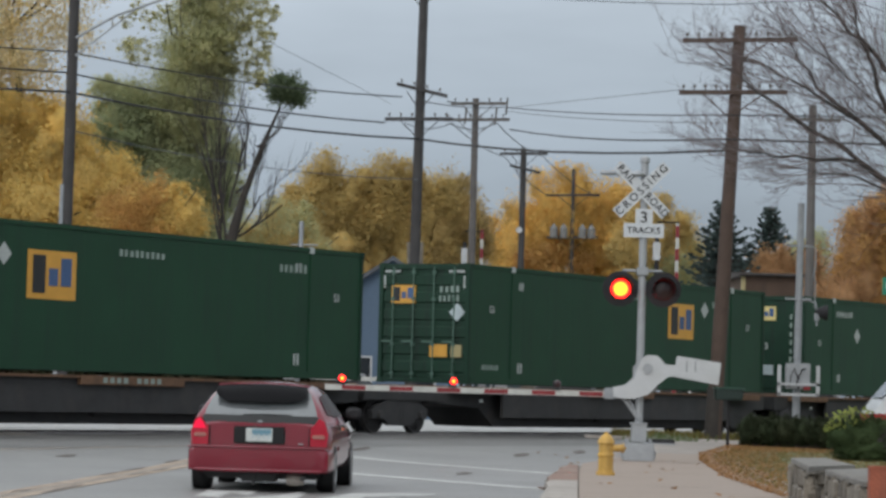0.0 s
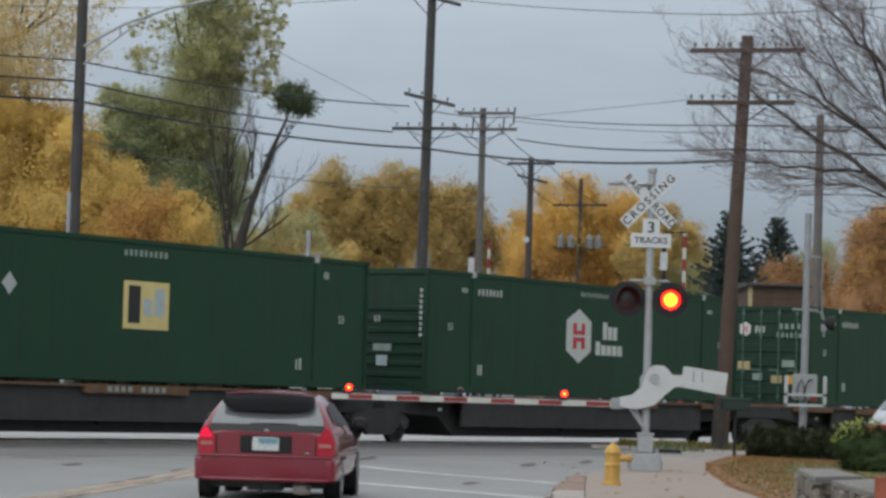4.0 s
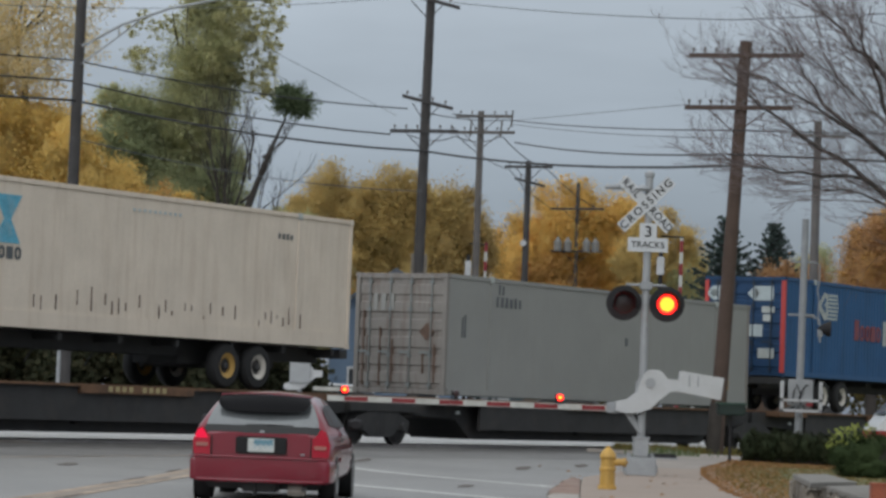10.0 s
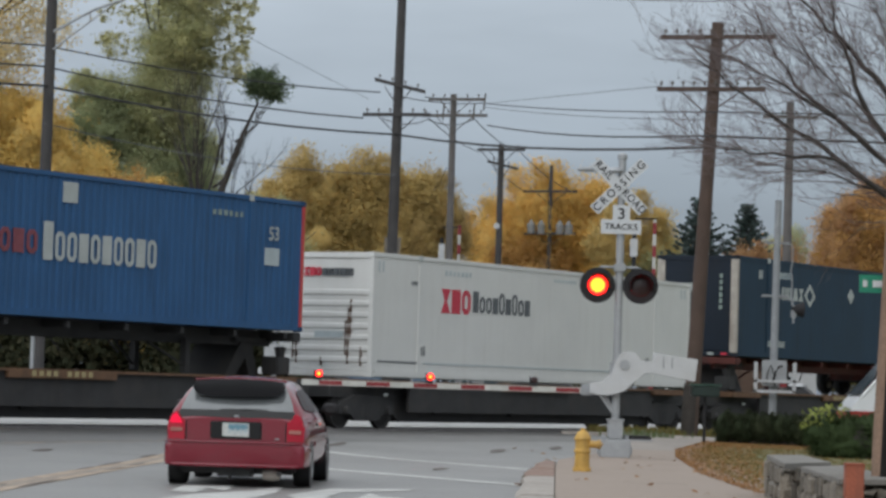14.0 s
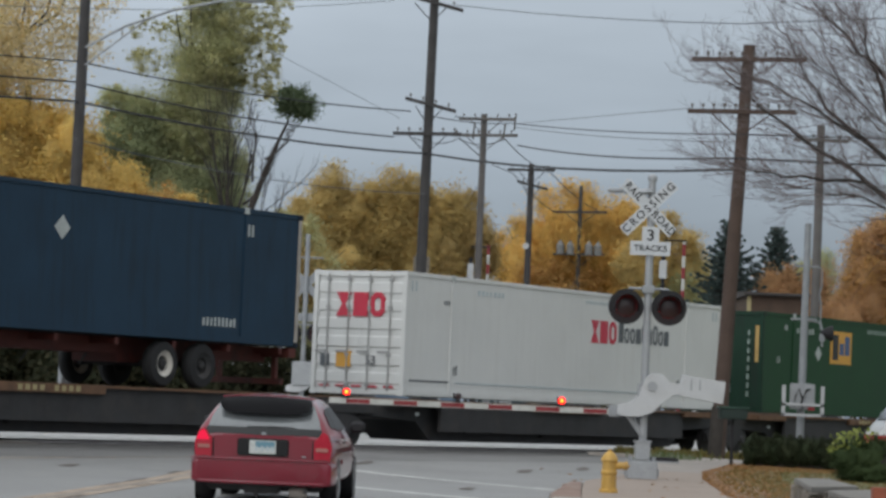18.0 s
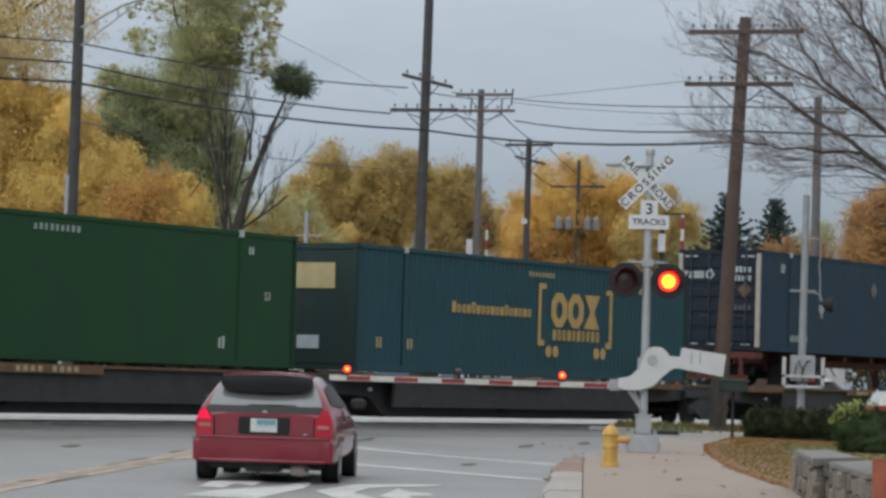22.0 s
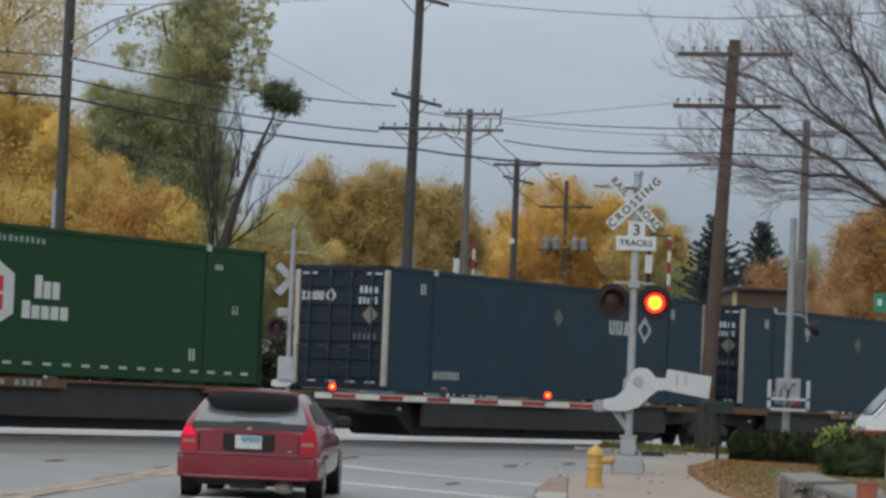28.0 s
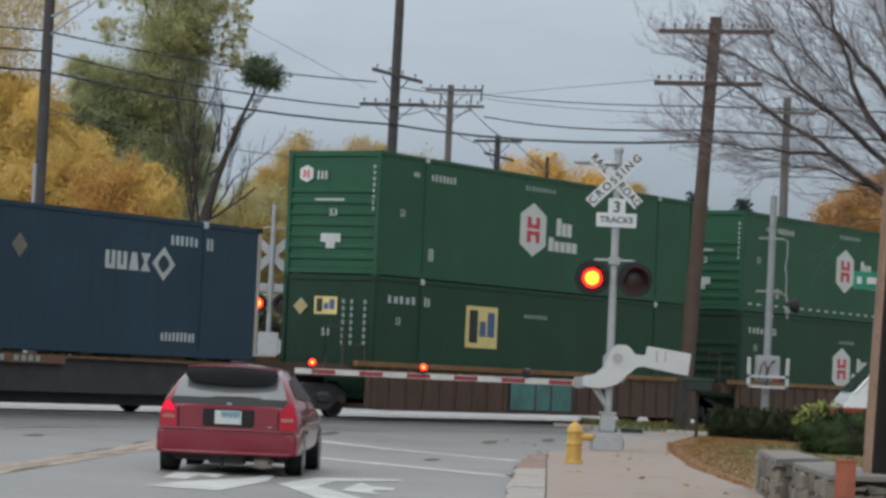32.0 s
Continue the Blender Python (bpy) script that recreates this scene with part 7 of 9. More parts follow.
        bo = [(0.63, 0.73), (0.785, 0.73), (0.755, 0.815), (0.7, 0.85), (0.655, 0.795)]
        part("brake_lens", Geo().add([(s * a, 0.032 + 0.25 * max(0, a - 0.66), b) for a, b in bo] + [(s * a, 0.07 + 0.25 * max(0, a - 0.66), b) for a, b in bo], [tuple(range(5)), tuple(range(9, 4, -1))] + [(i, (i + 1) % 5, 5 + (i + 1) % 5, 5 + i) for i in range(5)]), "tail_on" if s < 0 else "tail", lamp)
    pl = part("plate_recess", Geo().box(-0.3, 0.3, 0.035, 0.1, 0.565, 0.765, 0.015), "tint", car, "dark number plate recess")
    part("number_plate", Geo().box(-0.155, 0.155, 0.022, 0.034, 0.59, 0.745, 0.004), "plate", pl, "pale number plate with plain bars")
    part("plate_bar", Geo().box(-0.085, 0.14, 0.018, 0.023, 0.66, 0.735), "plate_blue", pl)
    for a in (-0.085, -0.02, 0.045, 0.1):
        part("plate_bar", Geo().box(a, a + 0.03, 0.0165, 0.022, 0.625, 0.68), "d_pale_blue", pl)
    part("model_badge", Geo().box(0.46, 0.51, 0.045, 0.06, 0.567, 0.58), "galv", car)
    for s in (-1, 1):
        o = [(0.68, 0.92), (0.8, 1.1), (1.15, 1.15), (1.2, 0.9)]
        o2 = [(1.27, 0.895), (1.23, 1.155), (1.95, 1.16), (2.25, 1.08), (2.72, 0.89)]
        for out in (o, o2):
            part("side_window", Geo().add([(s * (hw(z) + 0.014), y, z) for y, z in out], [tuple(range(len(out)))]), "tint", car)
        part("door_mirror", loft([(2.42, 0.06, 0.88, 0.97), (2.46, 0.1, 0.85, 1.0), (2.56, 0.08, 0.86, 0.99)], 14, 3.0), "lamp_black", car, m=Matrix.Translation((s * 0.92, 0, 0)))
        part("flank_moulding", Geo().box(min(s * 0.825, s * 0.848), max(s * 0.825, s * 0.848), 1.2, 2.95, 0.48, 0.54, 0.008), "car_red", car)
        part("door_handle", Geo().box(min(s * 0.83, s * 0.855), max(s * 0.83, s * 0.855), 1.3, 1.48, 0.72, 0.76, 0.008), "black", car)
        for y in (0.8, 3.38):
            # Flat black disc on the solid flank stands for the shaded arch hollow.
            part("wheel_arch", Geo().lathe([(0.0, 0.0), (0.285, 0.0), (0.285, 0.006), (0.0, 0.006)], (s * 0.836 - 0.003, y, 0.25), 24, "x"), "black", car)
            wh = part("wheel", Geo().lathe([(0.17, -0.1), (0.265, -0.1), (0.285, -0.06), (0.285, 0.06), (0.265, 0.1), (0.17, 0.1)], (s * 0.736, y, 0.285), 26, "x", True), "rubber", car, "black tyre")
            part("rim", Geo().lathe([(0.0, s * 0.085), (0.05, s * 0.09), (0.15, s * 0.07), (0.18, s * 0.095), (0.18, s * 0.06), (0.0, s * 0.05)], (s * 0.75, y, 0.29), 20, "x"), "chrome", wh)
    part("underbody", Geo().box(-0.68, 0.68, 0.35, 3.9, 0.15, 0.4, 0.03), "black", car)
    part("fuel_tank", Geo().box(-0.25, 0.2, 0.2, 0.7, 0.12, 0.3, 0.03), "black", car)
    part("silencer", Geo().lathe([(0.0, -0.11), (0.06, -0.1), (0.075, 0.0), (0.06, 0.1), (0.0, 0.11)], (0.42, 0.2, 0.15), 16, "x"), "curb", car, "pale exhaust silencer")
    part("tail_pipe", Geo().tube((0.5, 0.3, 0.18), (0.52, 0.04, 0.17), 0.03, n=12), "car_black", car)
    part("mud_strip", Geo().box(-0.09, -0.05, 0.18, 0.22, 0.08, 0.26), "car_black", car)
    return car


hatchback()

# ---- pavement things ----
hyd = thing("fire_hydrant", "weathered yellow cast fire hydrant on the pavement", "fire hydrant", pose(2.56, 41.7, height(2.56, 41.7) + 0.112) @ Matrix.Scale(0.86, 4))
part("barrel", Geo().lathe([(0.0, -0.1), (0.15, -0.1), (0.15, 0.04), (0.125, 0.06), (0.12, 0.3), (0.135, 0.31), (0.135, 0.35), (0.12, 0.37), (0.118, 0.52), (0.0, 0.52)], n=18), "hydrant", hyd)
part("bonnet", Geo().lathe([(0.13, 0.51), (0.14, 0.53), (0.125, 0.58), (0.08, 0.65), (0.035, 0.675), (0.03, 0.71), (0.0, 0.71)], n=18), "hydrant", hyd)
for nm, p0, p1, r in (("nozzle", (0.1, 0, 0.45), (0.25, -0.02, 0.45), 0.075), ("nozzle", (0.02, 0.1, 0.45), (0.03, 0.16, 0.45), 0.05)):
    g = Geo().tube(p0, p1, r * 0.8, n=12)
    d = (Vector(p1) - Vector(p0)).normalized()
    g.tube(p1, Vector(p1) + d * 0.05, r, n=12).tube(Vector(p1) + d * 0.05, Vector(p1) + d * 0.08, 0.025, n=6)
    part(nm, g, "hydrant", hyd)
bl = Geo()
for k in range(8):
    a = 2 * math.pi * k / 8
    bl.tube((0.14 * math.cos(a), 0.14 * math.sin(a), 0.03), (0.14 * math.cos(a), 0.14 * math.sin(a), 0.07), 0.012, n=6)
part("flange_bolt", bl, "hydrant", hyd)

box_ = thing("post_box", "dark green metal box on a thin post in the grass", "post box", pose(6.84, 66.8, 0))
part("box", Geo().box(-0.31, 0.31, -0.25, 0.25, 1.2, 1.45, 0.03), "mailbox", box_)
part("lid", Geo().box(-0.36, 0.36, -0.27, 0.27, 1.44, 1.49, 0.02), "mailbox_lit_top", box_, "green lid coloured as lit")
part("foot", Geo().box(-0.14, 0.14, -0.14, 0.14, 0.04, 0.13, 0.02), "lamp_black", box_)
part("post", Geo().tube((0, 0, -0.1), (0, 0, 1.22), 0.035, n=8), "lamp_black", box_)


def leaf_cloud(blobs, count, size, rnd, clump=22, spread=0.28, soft_top=0.55):
    """Small three-cornered leaves in loose clumps over ellipsoids, shaded as a soft mass; returns points and normals.
    blobs: (centre, radii, weight)."""
    nb = len(blobs)
    weights = np.array([b[2] for b in blobs], float)
    weights /= weights.sum()
    clumps = max(1, count // clump)
    pick = rnd.choice(nb, clumps, p=weights)
    cen = np.array([b[0] for b in blobs], float)[pick]
    rad = np.array([b[1] for b in blobs], float)[pick]
    d = rnd.normal(size=(clumps, 3))
    d /= np.linalg.norm(d, axis=1)[:, None]
    r = rnd.uniform(0.2, 1.0, clumps) ** 0.6
    wob = 1 + 0.2 * np.sin(7 * d[:, 0] + 3 * pick) * np.cos(6 * d[:, 2] + pick)
    cc = cen + d * rad * (r * wob)[:, None]
    sz = rad.mean(axis=1) * spread * rnd.uniform(0.4, 1.7, clumps)
    p = np.repeat(cc, clump, 0) + np.clip(rnd.normal(size=(clumps * clump, 3)), -2.0, 2.0) * np.repeat(sz, clump)[:, None] * np.array((1, 1, 0.8)) * 0.5
    n = len(p)
    out = (p - np.repeat(cen, clump, 0)) / np.repeat(rad, clump, 0)
    out /= np.linalg.norm(out, axis=1)[:, None] + 1e-6
    nrm = out * 0.75 + np.array((0, 0, soft_top)) + rnd.normal(size=(n, 3)) * 0.28
    nrm /= np.linalg.norm(nrm, axis=1)[:, None]
    a = rnd.normal(size=(n, 3))
    a /= np.linalg.norm(a, axis=1)[:, None]
    b = rnd.normal(size=(n, 3))
    b -= a * (a * b).sum(1)[:, None]
    b /= np.linalg.norm(b, axis=1)[:, None]
    s = size * rnd.uniform(0.6, 1.35, n)[:, None]
    a, b = a * s * 0.62, b * s * 0.52
    flip = np.where((np.cross(a, b) * nrm).sum(1) < 0, -1.0, 1.0)[:, None]
    b = b * flip
    v = np.stack([p - a, p + a * 0.75 - b, p + a * 0.5 + b], 1).reshape(-1, 3)
    return v, np.repeat(nrm, 3, 0)


def cloud_part(name, blobs, count, size, material, parent, seed, label="", **kw):
    v, nrm = leaf_cloud(blobs, count, size, np.random.RandomState(seed), **kw)
    me = bpy.data.meshes.new(name)
    me.from_pydata(v.tolist(), [], np.arange(len(v)).reshape(-1, 3).tolist())
    me.materials.append(M[material])
    me.normals_split_custom_set_from_vertices(nrm.tolist())
    return part(name, me, material, parent, label)


def limb_tree(g, start, way, length, r, depth, rnd, bend=0.18, split=3, keep=0.7, up=0.12):
    """Grows a limb as a bent tube and its forks."""
    pts, radii = [Vector(start)], [r]
    d = Vector(way).normalized()
    n = 5 if depth > 1 else 3
    for k in range(n):
        d = (d + Vector((rnd.uniform(-bend, bend), rnd.uniform(-bend, bend), rnd.uniform(-bend, bend) + up * 0.3))).normalized()
        pts.append(pts[-1] + d * length / n)
        radii.append(r * (1 - 0.42 * (k + 1) / n))
    g.path(pts, radii, 7 if depth > 3 else (5 if depth > 1 else 3))
    if depth <= 0:
        return
    for k in range(split + (1 if depth < 3 else 0)):
        at = rnd.uniform(0.35, 1.0)
        i = min(n - 1, int(at * n))
        p = pts[i].lerp(pts[i + 1], at * n - i if i < n else 1)
        side = Vector((rnd.uniform(-1, 1), rnd.uniform(-1, 1), rnd.uniform(-0.5, 0.9)))
        w = (d * 0.9 + side * 0.75 + Vector((0, 0, up))).normalized()
        limb_tree(g, p, w, length * keep * rnd.uniform(0.75, 1.1), max(0.0028, radii[i] * 0.6), depth - 1, rnd, bend, split, keep, up)


def ragged(blobs, rnd):
    """Breaks smooth crown lobes into smaller ones round them, so that the outline is uneven."""
    out = []
    for c, r, w in blobs:
        out.append((c, (r[0] * 0.78, r[1] * 0.78, r[2] * 0.78), w * 0.55))
        for _ in range(16):
            d = Vector((rnd.gauss(0, 1), rnd.gauss(0, 1), rnd.gauss(0.15, 1))).normalized()
            k = rnd.uniform(0.5, 1.0)
            f = rnd.uniform(0.14, 0.42)
            out.append(((c[0] + d.x * r[0] * k, c[1] + d.y * r[1] * k, c[2] + d.z * r[2] * k), (r[0] * f, r[1] * f, r[2] * f * rnd.uniform(0.7, 1.25)), w * 0.05 * (f / 0.28) ** 2))
    return out


def leaf_mass(lobes, rnd):
    """The close-set inner foliage that the outer leaves grow from: bumpy lobes well inside the crown's outline."""
    bm = bmesh.new()
    bmesh.ops.create_icosphere(bm, subdivisions=3, radius=1.0)
    bm.verts.index_update()
    unit = [q.co.copy() for q in bm.verts]
    faces = [tuple(q.index for q in fc.verts) for fc in bm.faces]
    bm.free()
    g = Geo()
    for c, r, w in lobes:
        a, b, k = rnd.uniform(0, 6), rnd.uniform(0, 6), rnd.uniform(0, 6)
        v = []
        for q in unit:
            f = 0.74 * (1 + 0.13 * math.sin(4.1 * q.x + a) * math.sin(4.7 * q.z + b) + 0.1 * math.sin(9.3 * q.y + k) * math.sin(8.7 * q.z + a) + rnd.uniform(-0.07, 0.07))
            v.append((c[0] + q.x * r[0] * f, c[1] + q.y * r[1] * f, c[2] + q.z * r[2] * f))
        g.add(v, faces)
    return g


def tree(label, base, blobs, count, size, leaf, seed, trunk_r=0.3, top=None, extra=(), bark="bark", clump=30, spread=0.5, core=0.12):
    """A leafy tree: tapered trunk, limbs into each clump of crown, and leaves."""
    ob = thing("tree", label, "tree", pose(base[0], base[1], height(base[0], base[1])), group="autumn trees")
    rnd = random.Random(seed)
    o = Vector((base[0], base[1], height(base[0], base[1])))
    mid = Vector((0, 0, min(b[0][2] for b in blobs) * 0.55))
    hi = max(b[0][2] for b in blobs)
    part("trunk", Geo().path([(0, 0, -0.4), (0.05, 0, mid.z * 0.5), (0.0, 0.05, mid.z), (0.1, 0, hi * 0.75)], [trunk_r * 1.25, trunk_r, trunk_r * 0.85, trunk_r * 0.35], 10), bark, ob)
    g = Geo()
    for c, r, w in blobs:
        q = Vector(c) - o
        q.z = c[2]
        a = Vector((0, 0, min(q.z * 0.6, hi * 0.6)))
        k = a.lerp(q, 0.5) + Vector((rnd.uniform(-0.3, 0.3), 0, 0.3))
        g.path([a, k, q], [trunk_r * 0.5, trunk_r * 0.3, trunk_r * 0.12], 6)
        for _ in range(5):
            e = q + Vector((rnd.uniform(-1, 1) * r[0], rnd.uniform(-1, 1) * r[1], rnd.uniform(-0.3, 1) * r[2])) * 0.8
            g.path([k.lerp(q, 0.7), k.lerp(e, 0.6) + Vector((0, 0, 0.2)), e], [trunk_r * 0.16, trunk_r * 0.1, 0.02], 5)
    part("limb", g, bark, ob)
    for k, (leaf2, bl2, cnt2) in enumerate(((leaf, blobs, count), *extra)):
        local = ragged([((c[0] - o.x, c[1] - o.y, c[2]), r, w) for c, r, w in bl2], rnd)
        if k == 0:
            part("inner_crown", leaf_mass([b for b in local if min(b[1]) > 0.42 and b[2] > core], rnd), leaf2, ob, smooth=80)
        cloud_part("crown", local, int(cnt2 * 7.4), size * 0.37, leaf2, ob, seed + 31 * k, clump=clump, spread=spread)
    return ob


# Hedge, bush and low stone walls.
hedge = thing("hedge", "clipped dark green hedge behind the leaf-strewn grass", "hedge", pose(8.35, 67.9, 0))
hedge_lobes = [((-0.94 + 0.157 * k, 0.06 * math.sin(k * 2.1), 0.47 + 0.025 * math.sin(k * 1.7)), (0.26, 0.5, 0.4), 1) for k in range(13)]
part("inner_foliage", leaf_mass([(c, (r[0] * 1.1, r[1] * 1.1, r[2] * 1.1), w) for c, r, w in hedge_lobes], random.Random(44)), "hedge", hedge, smooth=80)
cloud_part("foliage", hedge_lobes, 90000, 0.028, "hedge", hedge, 41, clump=30, spread=0.14)
part("stem", Geo().box(-0.95, 0.95, -0.25, 0.3, 0.0, 0.7, 0.1), "bark", hedge)
bush = thing("bush", "rounded green bush with bright yellow-green shoots", "bush", pose(8.45, 56.6, 0))
bush_lobes = [((-0.3, 0, 0.5), (0.45, 0.5, 0.42), 2), ((0.2, 0.1, 0.52), (0.55, 0.5, 0.46), 2), ((0.9, 0.2, 0.55), (0.6, 0.6, 0.5), 2), ((1.6, 0.2, 0.55), (0.6, 0.6, 0.5), 2), ((0.0, -0.2, 0.3), (0.6, 0.5, 0.28), 1.5), ((-0.05, -0.1, 0.5), (0.5, 0.5, 0.43), 1.6), ((0.55, 0.0, 0.53), (0.55, 0.55, 0.47), 1.6), ((0.7, -0.15, 0.35), (0.7, 0.5, 0.33), 1.4), ((1.25, 0.0, 0.5), (0.6, 0.6, 0.48), 1.6)]
part("inner_foliage", leaf_mass([(c, (r[0] * 1.05, r[1] * 1.05, r[2] * 1.05), w) for c, r, w in bush_lobes], random.Random(45)), "bush", bush, smooth=80)
cloud_part("foliage", bush_lobes, 95000, 0.03, "bush", bush, 42, clump=26, spread=0.16)
rs = np.random.RandomState(43)
shoot_v = []
for k in range(95):
    c0 = np.array((rs.uniform(-0.78, 0.05), rs.uniform(-0.4, 0.3), 0.0))
    c0[2] = 0.62 + 0.35 * rs.uniform() + 0.2 * (c0[0] + 0.78)
    d0 = np.array((rs.uniform(-1, 0.3), rs.uniform(-1, 0.2), rs.uniform(0.0, 0.8)))
    d0 /= np.linalg.norm(d0)
    s0 = np.cross(d0, rs.normal(size=3))
    s0 *= 0.035 / np.linalg.norm(s0)
    ln = rs.uniform(0.08, 0.17)
    for p_ in (c0, c0 + d0 * ln * 0.5 + s0, c0 + d0 * ln, c0 + d0 * ln * 0.5 - s0):
        shoot_v.append(tuple(p_))
shoots = Geo().add(shoot_v, [(4 * k, 4 * k + 1, 4 * k + 2, 4 * k + 3) for k in range(95)])
tagged(part("shoot_foliage", shoots, "bush_bright", bush, smooth=0), "bright yellow-green shoots", kind="stuff")
part("stem", Geo().lathe([(0.0, 0.0), (0.5, 0.05), (0.6, 0.4), (0.4, 0.75), (0.0, 0.85)], (0.3, 0.1, 0), 12), "bark", bush)


def stone_wall(label, foot, top, seed):
    """A low wall of rough stones with a slab cap; foot: corner plan (left front, right front, right back, left back)."""
    ob = thing("stone_wall", label, "stone wall", group="low stone walls")
    rnd = random.Random(seed)
    c = Vector((sum(p[0] for p in foot) / 4, sum(p[1] for p in foot) / 4))
    inner = [(c.x + (x - c.x) * 0.93, c.y + (y - c.y) * 0.93) for x, y in foot]
    part("core", Geo().add([(x, y, z) for z in (-0.1, top - 0.06) for x, y in inner], [(0, 3, 2, 1), (4, 5, 6, 7), (0, 1, 5, 4), (1, 2, 6, 5), (2, 3, 7, 6), (3, 0, 4, 7)]), "wall_mortar", ob)
    for (x0, y0), (x1, y1) in ((foot[3], foot[0]), (foot[0], foot[1]), (foot[1], foot[2])):
        a, b = Vector((x0, y0, 0)), Vector((x1, y1, 0))
        d = (b - a).normalized()
        out = Vector((d.y, -d.x, 0))
        ln = (b - a).length
        z = 0.0
        while z < top - 0.1:
            h = min(rnd.choice((0.07, 0.11, 0.16, 0.24)), top - 0.06 - z)
            u = -0.02
            while u < ln:
                w = rnd.uniform(0.1, 0.2) if h > 0.14 else rnd.uniform(0.12, 0.3)
                w *= 2.2 if ln > 2 else 1.0
                e = min(u + w, ln)
                pr = rnd.uniform(0.0, 0.035)
                g = Geo()
                q = [(u + 0.003, z + 0.003), (e - 0.003, z + 0.003), (e - 0.003, z + h - 0.002), (u + 0.003, z + h - 0.002)]
                q = [(p + rnd.uniform(-0.03, 0.03), r_ + rnd.uniform(-0.035, 0.035)) for p, r_ in q]
                m_ = [(p * 0.8 + 0.2 * (u + e) / 2, r_ * 0.8 + 0.2 * (z + h / 2)) for p, r_ in q]
                v = [a + d * p + out * -0.06 + Vector((0, 0, r_)) for p, r_ in q] + [a + d * p + out * (pr - 0.012) + Vector((0, 0, r_)) for p, r_ in q] + [a + d * p + out * (pr + 0.012) + Vector((0, 0, r_)) for p, r_ in m_]
                g.add(v, [(0, 1, 5, 4), (1, 2, 6, 5), (2, 3, 7, 6), (3, 0, 4, 7), (4, 5, 9, 8), (5, 6, 10, 9), (6, 7, 11, 10), (7, 4, 8, 11), (8, 9, 10, 11)])
                part("stone", g, "stone", ob, smooth=0)
                u += w
            z += h
    cap = [(c.x + (x - c.x) * 1.04, c.y + (y - c.y) * 1.01) for x, y in foot]
    cap2 = [(c.x + (x - c.x) * 1.01, c.y + (y - c.y) * 1.0) for x, y in foot]
    part("cap_slab", Geo().add([(x, y, z) for z, q in ((top - 0.055, cap), (top - 0.012, cap), (top, cap2)) for x, y in q],
         [(0, 3, 2, 1), (0, 1, 5, 4), (1, 2, 6, 5), (2, 3, 7, 6), (3, 0, 4, 7), (4, 5, 9, 8), (5, 6, 10, 9), (6, 7, 11, 10), (7, 4, 8, 11), (8, 9, 10, 11)]), "cap_stone", ob, "grey slab coping")
    return ob


stone_wall("low rough stone wall with grey slab coping beside the grass", [(4.22, 34.0), (3.88, 29.75), (4.5, 30.95), (4.67, 34.5)], 0.58, 5)
stone_wall("low rough stone wall with grey slab coping beside the pavement", [(3.94, 29.0), (3.77, 25.3), (4.36, 25.55), (4.53, 30.1)], 0.57, 6)
rp = thing("square_post", "rust red painted square post beside the stone wall", "post", pose(3.715, 24.2, 0))
part("shaft", Geo().box(-0.075, 0.075, -0.075, 0.075, -0.2, 0.71, 0.008), "rust_post", rp)
part("cap", Geo().box(-0.08, 0.08, -0.08, 0.08, 0.7, 0.722, 0.006), "rust_post", rp)

# Grass bank with fallen leaves.
bank = Geo()
rows_ = []
for y in range(24, 71, 2):
    left = bank_left(y)
    rows_.append([(left + (26 - left) * (i / 8) ** 1.6, y) for i in range(9)])
bank.add([(x, y, height(x, y) + 0.09 + (0.03 if i else 0.0)) for r in rows_ for i, (x, y) in enumerate(r)], [(k * 9 + i, k * 9 + i + 1, (k + 1) * 9 + i + 1, (k + 1) * 9 + i) for k in range(len(rows_) - 1) for i in range(8)])
tagged(part("grass_bank", bank, "grass", smooth=60), "worn grass bank strewn with orange leaves", "grass", kind="structure")


def litter(name, count, place, size, material, label, seed, lift=0.0):
    rnd = np.random.RandomState(seed)
    v, f = [], []
    for k in range(count):
        x, y = place(rnd)
        z = height(x, y) + 0.118 + lift + rnd.uniform(0, 0.025)
        a = rnd.uniform(0, 6.28)
        s = size * rnd.uniform(0.6, 1.3)
        n = len(v)
        for q in range(4):
            b = a + q * math.pi / 2
            v.append((x + s * math.cos(b) * (1 if q % 2 else 0.7), y + s * math.sin(b) * (1 if q % 2 else 0.7), z + rnd.uniform(-0.25, 0.45) * s))
        f.append((n, n + 1, n + 2, n + 3))
    me = bpy.data.meshes.new(name)
    me.from_pydata(v, [], f)
    me.materials.append(M[material])
    return tagged(part(name, me, material), label, "leaves", kind="stuff")


litter("fallen_leaves", 9000, lambda r: (lambda y, u: (bank_left(y) - 0.12 + 1.5 * u ** 1.8, y))(r.uniform(34, 68.0), r.uniform()), 0.024, "dead_leaf", "orange fallen leaves drifted along the pavement edge", 3)
litter("fallen_leaves", 8000, lambda r: (lambda y: (bank_left(y) + 6.0 * r.uniform(), y))(67.2 - 4.0 * r.uniform() ** 1.6), 0.024, "dead_leaf", "orange fallen leaves below the hedge", 9)
litter("fallen_leaves", 5200, lambda r: (lambda y: (bank_left(y) + 0.5 + 6.0 * r.uniform(), y))(r.uniform(34, 66)), 0.023, "dead_leaf", "tan fallen leaves on the grass", 10)
litter("scattered_leaves", 45, lambda r: (r.uniform(2.0, 5.2), r.uniform(26, 57)), 0.05, "dead_leaf", "a few fallen leaves on the pavement", 4, -0.005)


